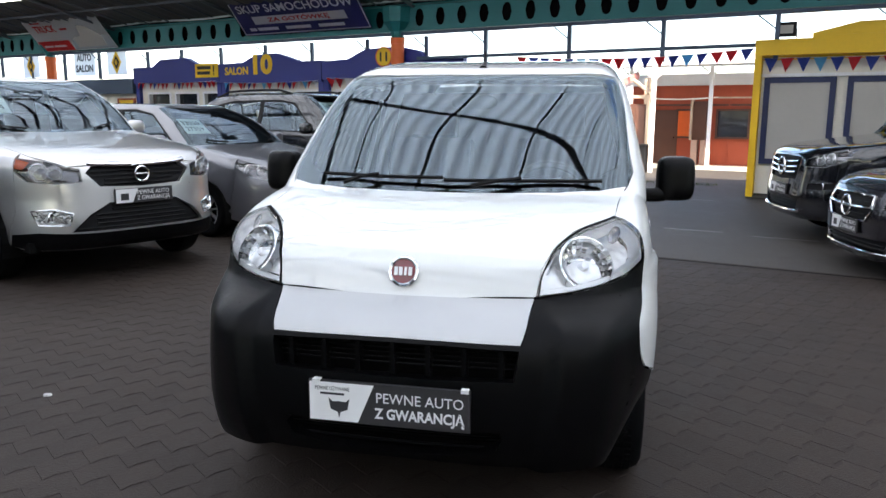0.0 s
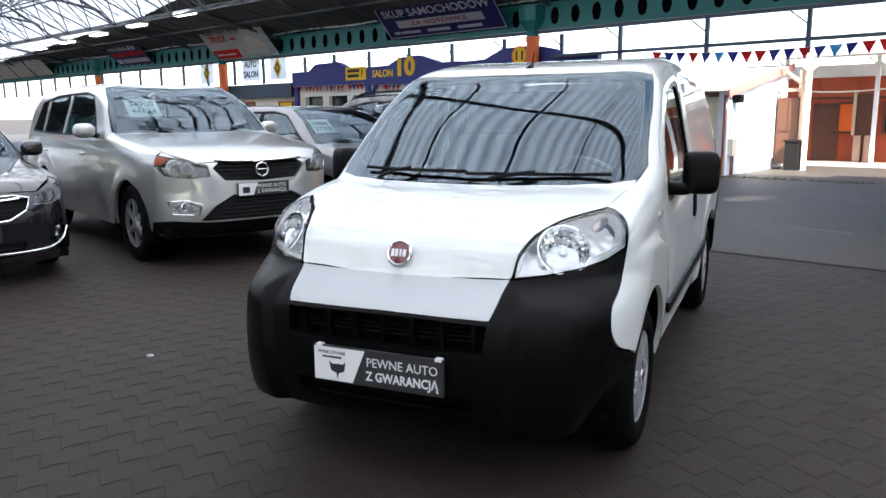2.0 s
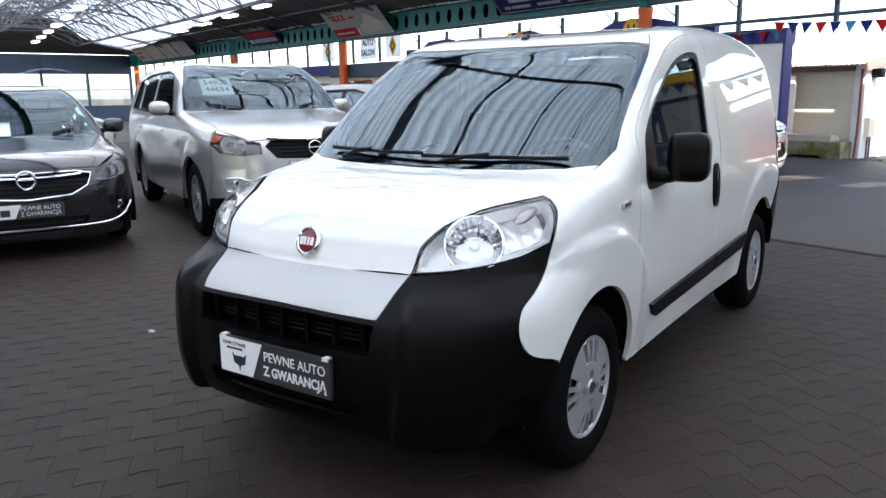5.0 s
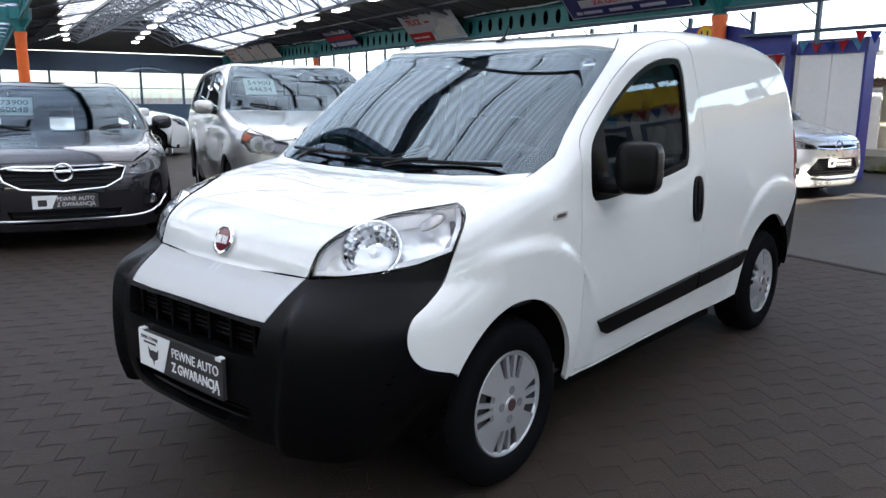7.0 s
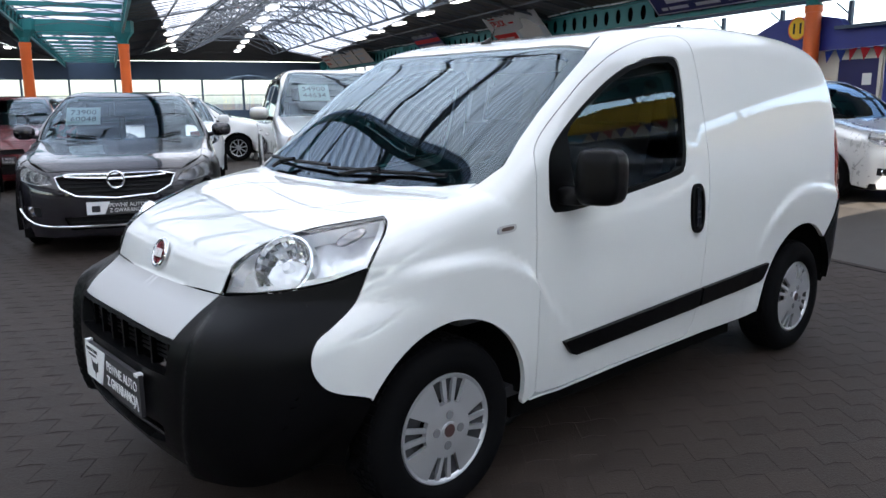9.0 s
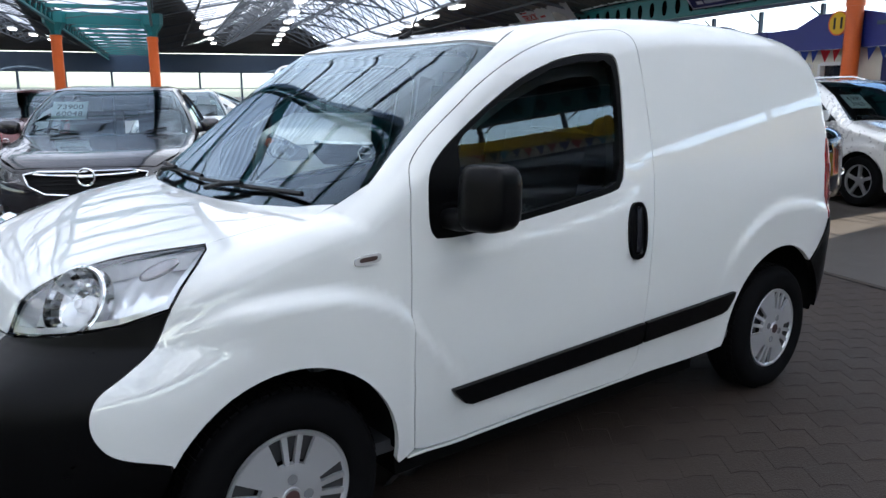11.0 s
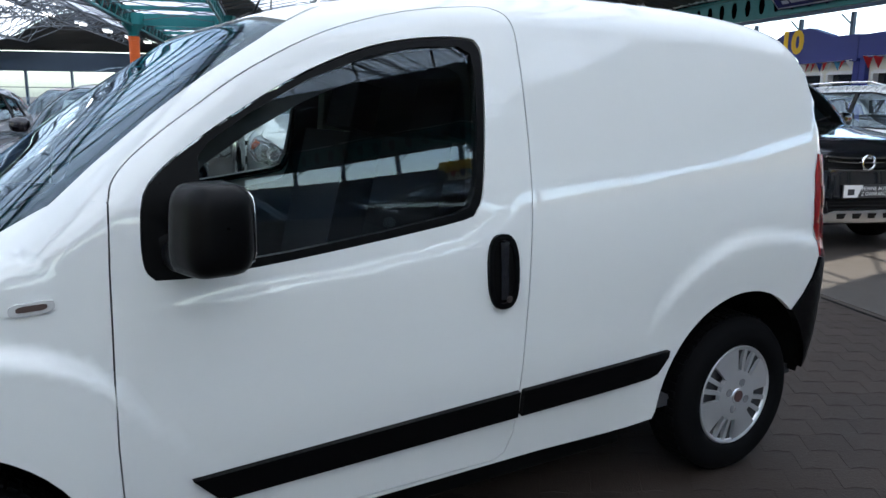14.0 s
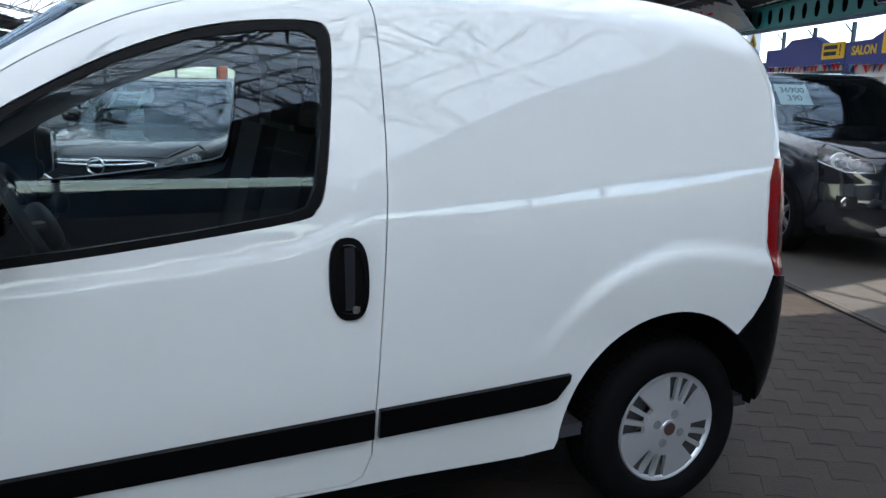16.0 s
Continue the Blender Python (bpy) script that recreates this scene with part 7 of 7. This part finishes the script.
# rooftop unit behind the kiosks
structure("rooftop_unit", boxes((-3.6, -2.6, 5.5, 6.5, 2.2, 3.05)), shutter_grey, "pale grey rooftop unit on a building beyond the kiosks", "roof unit")
structure("rear_building", boxes((-16.0, 0.5, 5.0, 9.0, 0, 2.25)), shed_beige, "low beige building beyond the kiosks", "building")


# ---- hanging banners ----
def banner(u0, u1, z0, ztop, w0, w1, sheet_mat, label):
    h = math.hypot(ztop - z0, w1 - w0)
    a = math.atan2(w1 - w0, ztop - z0)
    m = spot(u0, w0, z0) @ Matrix.Rotation(radians(90) + a, 4, "X")
    t = thing("banner", m, label, "banner", "advertising banners under the girder")
    part("sheet", boxes((0, u1 - u0, 0, h, -0.004, 0)), sheet_mat, t)
    for x in (0.1, (u1 - u0) / 2, u1 - u0 - 0.1):
        part("hanger", bar(bmesh.new(), (x, h, -0.03), (x, h + 0.18, -0.12), 0.008), truss_grey, t)
    return t, u1 - u0, h


t, L, h = banner(-4.05, -0.38, 3.21, 4.02, 0.1, 0.84, navy, "navy blue banner with white and red lettering")
part("border", boxes((0.02, L - 0.02, 0.02, 0.045, 0.001, 0.004), (0.02, L - 0.02, h - 0.045, h - 0.02, 0.001, 0.004), (0.02, 0.045, 0.046, h - 0.046, 0.001, 0.004), (L - 0.045, L - 0.02, 0.046, h - 0.046, 0.001, 0.004)), banner_white, t)
pieces("phone_line", (*[(x, x + wd, 0.12, 0.2, 0.001, 0.004) for x, wd in ((0.25, 0.2), (0.5, 0.62), (1.35, 0.72), (2.3, 0.72))],), banner_white, t)
bnd = part("band", boxes((0.5, L - 0.5, 0.29, 0.5, 0.001, 0.004)), banner_white, t)
fit_text("ZA GOTÓWKĘ", 0.95, L - 0.95, 0.32, 0.48, Matrix.Translation((0, 0, 0.006)), banner_red, bnd, bold=0.012)
fit_text("SKUP SAMOCHODÓW", 0.18, L - 0.18, 0.6, 0.86, Matrix.Translation((0, 0, 0.004)), banner_white, t, bold=0.012)

t, L, h = banner(-11.95, -8.7, 3.12, 4.08, 0.12, 0.95, banner_white, "white banner with red lettering and a vehicle picture")
fit_text("TRUCK", 0.32, 1.25, 0.62, 0.84, Matrix.Translation((0, 0, 0.004)), banner_red, t, bold=0.02)
pieces("writing", ((0.3, 0.75, 0.9, 0.94, 0.001, 0.004), (1.42, 1.72, 0.66, 0.72, 0.001, 0.004),), banner_red, t)
bnd = part("band", boxes((0.02, 1.45, 0.02, 0.34, 0.001, 0.004)), banner_red, t)
pieces("writing", ((0.2, 0.6, 0.14, 0.2, 0.005, 0.007), (0.66, 1.2, 0.14, 0.2, 0.005, 0.007),), banner_white, bnd)
bm = bmesh.new()
prism(bm, [(1.47, 0.02), (L - 0.02, 0.02), (L - 0.02, 0.45), (1.6, 0.34)], "z", 0.001, 0.004)
pic = part("picture", bm, grey_print, t)
bm = bmesh.new()
prism(bm, [(1.7, 0.1), (2.9, 0.1), (2.95, 0.4), (2.5, 0.75), (2.2, 0.78), (2.1, 0.45), (1.7, 0.4)], "z", 0.005, 0.007)
part("picture_shape", bm, shutter_grey, pic)

t, L, h = banner(-18.8, -16.2, 3.26, 4.05, 0.06, 0.85, navy, "dark navy banner with white and red rows of lettering")
pieces("writing", (*[(0.15 + 0.3 * k, 0.4 + 0.3 * k, 0.66, 0.9, 0.001, 0.004) for k in range(7)],), banner_white, t)
pieces("writing", ((0.1, L - 0.1, 0.4, 0.58, 0.001, 0.004),), banner_red, t)
pieces("writing", ((0.15, 0.5, 0.1, 0.28, 0.001, 0.004), (0.6, L - 0.15, 0.1, 0.28, 0.001, 0.004),), banner_white, t)
for k in range(4):
    t, L, h = banner(-33 + 2.05 * k, -31.1 + 2.05 * k, 3.2, 4.1, 0.1, 0.9, banner_beige, "faded beige banner with reddish rows of print")
    pieces("writing", ((0.2, L - 0.3, 0.75, 0.9, 0.001, 0.004), (0.2, L - 0.6, 0.5, 0.6, 0.001, 0.004), (0.2, L - 0.9, 0.2, 0.36, 0.001, 0.004),), red_wood if k == 0 else grey_print, t)

# ---- yellow kiosk ----
YL = 9.6
yk = thing("yellow_kiosk", HALL @ Matrix.Translation((7.36, -0.02, 0)), "yellow kiosk with closed blue-framed shutters and a stepped fascia", "kiosk")
part("body", boxes((0.04, YL - 0.04, 0.12, 2.6, 0.08, 2.3)), cream, yk)
bm = bmesh.new()
prism(bm, [(0, 2.37), (YL, 2.37), (YL, 2.62), (5.0, 2.625), (5.0, 2.7), (4.35, 2.85), (1.5, 2.85), (0.85, 2.7), (0.85, 2.625), (0, 2.62)], "y", -0.06, 0.1)
part("fascia", bm, yellow_board, yk)
part("fascia_trim", boxes((0.86, 4.99, -0.072, -0.062, 2.66, 2.685)), yellow_board, yk)
part("roof", boxes((0, YL, 0.1, 2.7, 2.3, 2.4)), yellow_board, yk)
part("jamb", boxes((0, 0.11, -0.03, 0.12, 0.03, 2.37)), yellow_board, yk)
part("jamb", boxes((0, 0.04, 0.12, 2.6, 0.03, 2.3)), yellow_board, yk)
part("plinth", boxes((0.0, YL, 0.0, 2.6, 0.0, 0.06)), asphalt, yk)
part("header_trim", boxes((0.11, YL - 0.04, 0.07, 0.12, 2.03, 2.08)), white_panel, yk)
for a, b in ((0.16, 1.24), (1.4, 2.55), (2.72, 3.85), (4.0, 5.1), (5.25, 6.4), (6.55, 7.7), (7.85, 9.0)):
    p = part("shutter", boxes((a + 0.09, b - 0.09, 0.085, 0.12, 0.68, 1.93)), shutter_grey, yk)
    part("shutter_frame", boxes((a, a + 0.09, 0.06, 0.12, 0.59, 2.02), (b - 0.09, b, 0.06, 0.12, 0.59, 2.02), (a + 0.09, b - 0.09, 0.06, 0.12, 1.93, 2.02), (a + 0.09, b - 0.09, 0.06, 0.12, 0.59, 0.68)), navy_frame, p)
bunting(7.48, 16.8, -0.0, 2.33, seq="brbsbrbr", pitch=0.245, drop=0.23, sag=0.02)

fl = thing("floodlight", spot(7.8, -0.02, 2.63), "black floodlight with a glass front on the kiosk roof", "floodlight")
part("housing", boxes((-0.15, 0.15, 0.0, 0.09, 0.04, 0.27)), black_plastic, fl, bevel=0.012)
part("glass", boxes((-0.10, 0.10, -0.006, 0.001, 0.09, 0.22)), shutter_grey, fl)
part("bracket", boxes((-0.16, -0.15, 0.02, 0.05, -0.01, 0.16), (0.15, 0.16, 0.02, 0.05, -0.01, 0.16), (-0.15, 0.15, 0.02, 0.05, -0.01, 0.0)), black_plastic, fl)

# ---- yard beyond the facade ----
sh = thing("shed", HALL @ Matrix.Translation((0, 2.5, 0)), "white rendered shed with a rust-streaked corrugated roof", "shed")
sz = lambda y: 1.8 + 0.17 * y
bm = bmesh.new()
prism(bm, [(0, 0), (3.6, 0), (3.6, sz(3.6)), (0, sz(0))], "x", 3.3, 3.5)
part("side_wall", bm, shed_white, sh)
part("front_wall", boxes((0.5, 3.29, 0.3, 0.5, 0, 1.8)), shed_beige, sh)
part("rear_wall", boxes((0.5, 3.29, 3.4, 3.6, 0, 2.35)), shed_white, sh)
part("side_panel", boxes((1.72, 2.12, -0.02, 0.04, 0.0, 1.62)), white_panel, sh)
part("beam", boxes((0.4, 3.29, -0.05, 0.05, 1.68, 1.78)), door_brown, sh)
xs = np.arange(0.4, 3.62, 0.025)
bm = bmesh.new()
prev = None
for x in xs:
    dz = 0.014 * math.cos(2 * math.pi * x / 0.1)
    cur = [bm.verts.new((x, y, sz(y) + 0.05 + dz + e)) for y, e in ((-0.18, 0), (3.75, 0), (3.75, -0.012), (-0.18, -0.012))]
    if prev:
        for k in range(4):
            bm.faces.new((prev[k], prev[(k + 1) % 4], cur[(k + 1) % 4], cur[k]))
    prev = cur
part("roof", bm, shed_roof, sh, smooth=True)
bm = bmesh.new()
prism(bm, [(-0.2, sz(-0.2) - 0.1), (3.78, sz(3.78) - 0.1), (3.78, sz(3.78) + 0.07), (-0.2, sz(-0.2) + 0.07)], "x", 3.56, 3.6)
part("verge_board", bm, verge_pink, sh)
bm = bmesh.new()
tube(bm, [(3.46, -0.06, 1.72), (3.46, -0.06, 0.5), (3.44, -0.06, 0.02)], 0.024, 10)
part("downpipe", bm, pipe_brown, sh)
part("meter_box", boxes((3.502, 3.6, 0.12, 0.4, 0.42, 0.78)), cream, sh, bevel=0.01)
bm = bmesh.new()
for y in (0.2, 0.3):
    tube(bm, [(3.55, y, 0.43), (3.55, y, 0.0)], 0.018, 8)
part("conduit", bm, door_brown, sh)
part("wall_lamp", boxes((3.502, 3.68, 0.22, 0.42, 1.55, 1.72)), black_plastic, sh, bevel=0.01)
cb = thing("concrete_trough", HALL @ Matrix.Translation((2.5, 2.2, 0)), "mossy concrete trough standing before the shed", "trough")
part("base", boxes((-0.9, 0.85, -0.15, 0.35, 0.06, 0.32)), moss, cb, bevel=0.03)
part("foot", boxes((0.45, 0.85, -0.13, 0.33, 0, 0.1)), moss, cb)
part("foot", boxes((-0.9, -0.5, -0.13, 0.33, 0, 0.1)), moss, cb)
part("slab", boxes((-0.8, 0.6, -0.05, 0.3, 0.325, 0.45)), shutter_grey, cb, bevel=0.02)
gr = random.Random(3)
verts, faces = [], []
for k in range(900):
    u, v = gr.uniform(0.6, 6.5), 2.18 + gr.gauss(0, 0.09)
    a, hh = gr.uniform(0, 6.28), gr.uniform(0.02, 0.07)
    i = len(verts)
    verts += [(u - 0.006 * math.cos(a), v - 0.006 * math.sin(a), 0), (u + 0.006 * math.cos(a), v + 0.006 * math.sin(a), 0), (u + gr.gauss(0, 0.02), v + gr.gauss(0, 0.02), hh)]
    faces.append((i, i + 1, i + 2))
grass = mat("grass", (0.05, 0.075, 0.015), 0.8, noise_scale=3, amount=0.4)
tagged(sheet("weeds", verts, faces, grass), "thin green weeds along the foot of the shed", "weeds", kind="stuff")

rb = thing("red_building", HALL @ Matrix.Translation((2.6, 7.5, 0)), "dark red timber building with a white fascia and glazed canopy", "building")
part("wall", boxes((0, 7.5, 0.05, 4, 0.1, 2.3)), barn_red, rb)
for k in range(8):
    part("batten", boxes((0.2 + 0.95 * k, 0.235 + 0.95 * k, 0.03, 0.05, 0.1, 2.2)), barn_red, rb)
part("batten", boxes((0, 7.5, 0.03, 0.052, 1.66, 1.71)), door_brown, rb)
part("fascia", boxes((-0.05, 7.55, -0.06, 4.1, 2.2, 2.5)), white_panel, rb)
part("plinth", boxes((-0.1, 7.6, -0.7, 4, 0, 0.1)), shutter_grey, rb)
d = part("door", boxes((1.13, 1.75, -0.0, 0.029, 0.12, 1.55)), door_brown, rb)
part("handle", boxes((1.66, 1.7, -0.05, 0.0, 0.8, 0.83)), chrome, d)
for a, b, mt in ((1.76, 2.18, orange), (2.80, 3.56, dark_window), (4.4, 5.2, dark_window)):
    w = part("window", boxes((a, b, 0.0, 0.03, 0.85, 1.53)), mt, rb)
    part("window_frame", boxes((a - 0.05, a, -0.03, 0.03, 0.8, 1.58), (b, b + 0.05, -0.03, 0.03, 0.8, 1.58), (a, b, -0.03, 0.03, 1.53, 1.58), (a, b, -0.03, 0.03, 0.8, 0.85)), door_brown, w)
part("noticeboard", boxes((2.20, 2.55, -0.25, -0.1, 0.76, 1.78)), door_brown, rb)
part("side_board", boxes((2.16, 2.2, -0.40, -0.08, 0.76, 1.82)), old_timber, rb)
part("pier", boxes((2.20, 2.36, -0.30, -0.08, 0.1, 0.755)), pier_pink, rb)
part("pier", boxes((2.44, 2.56, -0.30, -0.08, 0.1, 0.755)), pier_pink, rb)
bm = bmesh.new()
tube(bm, [(0.9 + 0.5 * k, -0.62, 1.87 - 0.05 * math.sin(math.pi * k / 4)) for k in range(5)], 0.018, 6)
part("hose", bm, cream, rb)
part("rail", boxes((2.9, 7.4, -0.64, -0.60, 1.84, 1.88)), old_timber, rb)

cn = thing("canopy", HALL @ Matrix.Translation((2.6, 6.0, 0)), "white steel canopy with glazed panes on thin posts", "canopy")
for x, y, z0, z1 in ((-2.4, -0.86, 0, 2.6), (1.7, -0.86, 0, 2.6), (5.8, -0.86, 0, 2.6), (0.6, 0.92, 0.1, 2.78), (2.7, 0.92, 0.1, 2.78), (4.8, 0.92, 0.1, 2.78)):
    part("post", boxes((x - 0.045, x + 0.045, y - 0.045, y + 0.045, z0, z1)), white_panel, cn)
    for sx in (-1, 1):
        bm = bmesh.new()
        bar(bm, (x, y, z1 - 0.36), (x + 0.38 * sx, y, z1), 0.022)
        part("brace", bm, white_panel, cn)
part("beam", boxes((-2.6, 7.2, -0.91, -0.81, 2.6, 2.68)), white_panel, cn)
part("beam", boxes((-0.2, 7.2, -0.06, 0.06, 2.6, 2.7)), white_panel, cn)
part("beam", boxes((-0.2, 7.2, 1.3, 1.4, 2.85, 2.95)), white_panel, cn)
for k in range(13):
    x = -0.1 + 0.6 * k
    bm = bmesh.new()
    bar(bm, (x, -0.3, 2.66), (x, 1.4, 2.96), 0.03)
    part("rafter", bm, white_panel, cn)
    if k < 12:
        bm = bmesh.new()
        prism(bm, [(-0.3, 2.69), (1.4, 2.99), (1.4, 3.0), (-0.3, 2.7)], "x", x, x + 0.597)
        part("pane", bm, opaque_pane, cn)

# ---- timber clutter behind the shed ----
st = thing("timber_stand", HALL @ Matrix.Translation((4.0, 5.36, 0)), "weathered timber stand with dark cupboards behind the shed", "timber stand")
part("post", boxes((0.08, 0.16, -0.04, 0.04, 0, 2.32)), old_timber, st, bevel=0.008)
part("post", boxes((-0.08, 0.0, 0.30, 0.38, 0, 2.32)), old_timber, st, bevel=0.008)
part("crossbar", boxes((-0.5, 0.3, -0.07, -0.041, 1.82, 1.90)), old_timber, st, bevel=0.006)
bm = bmesh.new()
tube(bm, [(-0.24, -0.11, 2.26), (-0.02, -0.12, 2.1), (0.17, -0.11, 1.97)], 0.05, 9)
part("log", bm, old_timber, st, "grey-brown log leaning under the eaves", smooth=True)
cp = part("cupboard", boxes((-0.45, 0.06, 0.0, 0.25, 0.12, 1.68)), door_brown, st, "dark brown cupboard", bevel=0.01)
part("door", boxes((-0.43, -0.20, -0.02, -0.001, 0.9, 1.62)), door_brown, cp)
part("door", boxes((-0.19, 0.04, -0.02, -0.001, 0.9, 1.62)), door_brown, cp)
bx = thing("waste_bin", HALL @ Matrix.Translation((4.07, 5.12, 0)), "black square waste bin beside a white post", "bin")
part("body", boxes((-0.17, 0.13, -0.13, 0.13, 0, 0.66)), grille_black, bx, bevel=0.012)
part("lid", boxes((-0.20, 0.16, -0.16, 0.16, 0.661, 0.70)), grille_black, bx, bevel=0.01)

# ---- litter on the paving ----
rn = random.Random(11)
for k, (x, y) in enumerate(((-2.0, 0.1), (-1.75, -1.35), (2.6, 1.4), (-2.6, -0.9))):
    bm = bmesh.new()
    bmesh.ops.create_icosphere(bm, subdivisions=1, radius=0.016)
    for v in bm.verts:
        v.co = Vector((v.co.x * 1.6, v.co.y, v.co.z * 0.5)) * rn.uniform(0.7, 1.3)
    ob = part("litter_scrap", bm, [flag_white, flag_sky, curtain, shutter_grey][k])
    ob.matrix_world = pose(x, y, 0.006, 0, 0, 40 * k)
    tagged(ob, "tiny crumpled scrap of litter on the paving", "litter", "litter scraps")

# ---- paving: interlocking wavy concrete pavers ----
PU, PV, WAVE, SLANT = 0.185, 0.15, 0.011, 0.03
LAY = Matrix.Rotation(radians(80), 4, "Z")   # the courses run askew to the facade


def paver_ring(inset):
    us = [PU * k / 4 for k in range(5)]
    us[0], us[-1] = inset, PU - inset
    lo = [(u, WAVE * math.sin(math.tau * u / PU) + inset) for u in us]
    hi = [(u + SLANT, WAVE * math.sin(math.tau * u / PU) + PV - inset) for u in us]
    return lo + hi[::-1]


low, top = paver_ring(0.0007), paver_ring(0.0021)
n = len(low)
pv = [(x, y, -0.0014) for x, y in low] + [(x, y, 0.0) for x, y in top]
pf = [tuple(range(n, 2 * n))] + [(k, (k + 1) % n, n + (k + 1) % n, n + k) for k in range(n)]
paver_piece = bpy.data.meshes.new("paver")
paver_piece.from_pydata(pv, [], pf)
paver_piece.materials.append(paver_mat)
pavement = tagged(new("pavement"), "dark brown-grey interlocking wavy concrete paving", "pavement", kind="structure")
pavement.matrix_world = HALL
rp_ = random.Random(5)
verts, faces = [], []
ca, sa = LAY[0][0], LAY[1][0]
for row in range(-260, 160):
    for k in range(-210, 110):
        x0, y0 = PU * k + (SLANT + 0.078) * row % PU, PV * row
        u, v = ca * x0 - sa * y0, sa * x0 + ca * y0
        if not (-14 < u < 16.5 and -25.2 < v < -6.45):
            continue
        dz, tx, ty = rp_.uniform(-0.0007, 0.0003), rp_.uniform(-0.0032, 0.0032), rp_.uniform(-0.0032, 0.0032)
        if 5.6 <= u < 8.4 and -14.6 <= v < -11.8:
            ob = bpy.data.objects.new("paver", paver_piece)
            scene.collection.objects.link(ob)
            ob.parent = pavement
            ob.location, ob.rotation_euler = (u, v, dz), (tx, ty, radians(80))
        else:
            i = len(verts)
            for x, y, z in pv:
                X, Y = x0 + x, y0 + y
                verts.append((ca * X - sa * Y, min(sa * X + ca * Y, -6.53), z + dz + tx * (y - 0.07) - ty * (x - 0.09)))
            faces += [tuple(i + a for a in f) for f in pf]
field = sheet("paving_field", verts, faces, paver_rest)
tagged(field, "rest of the dark wavy concrete paving", "pavement", kind="stuff")
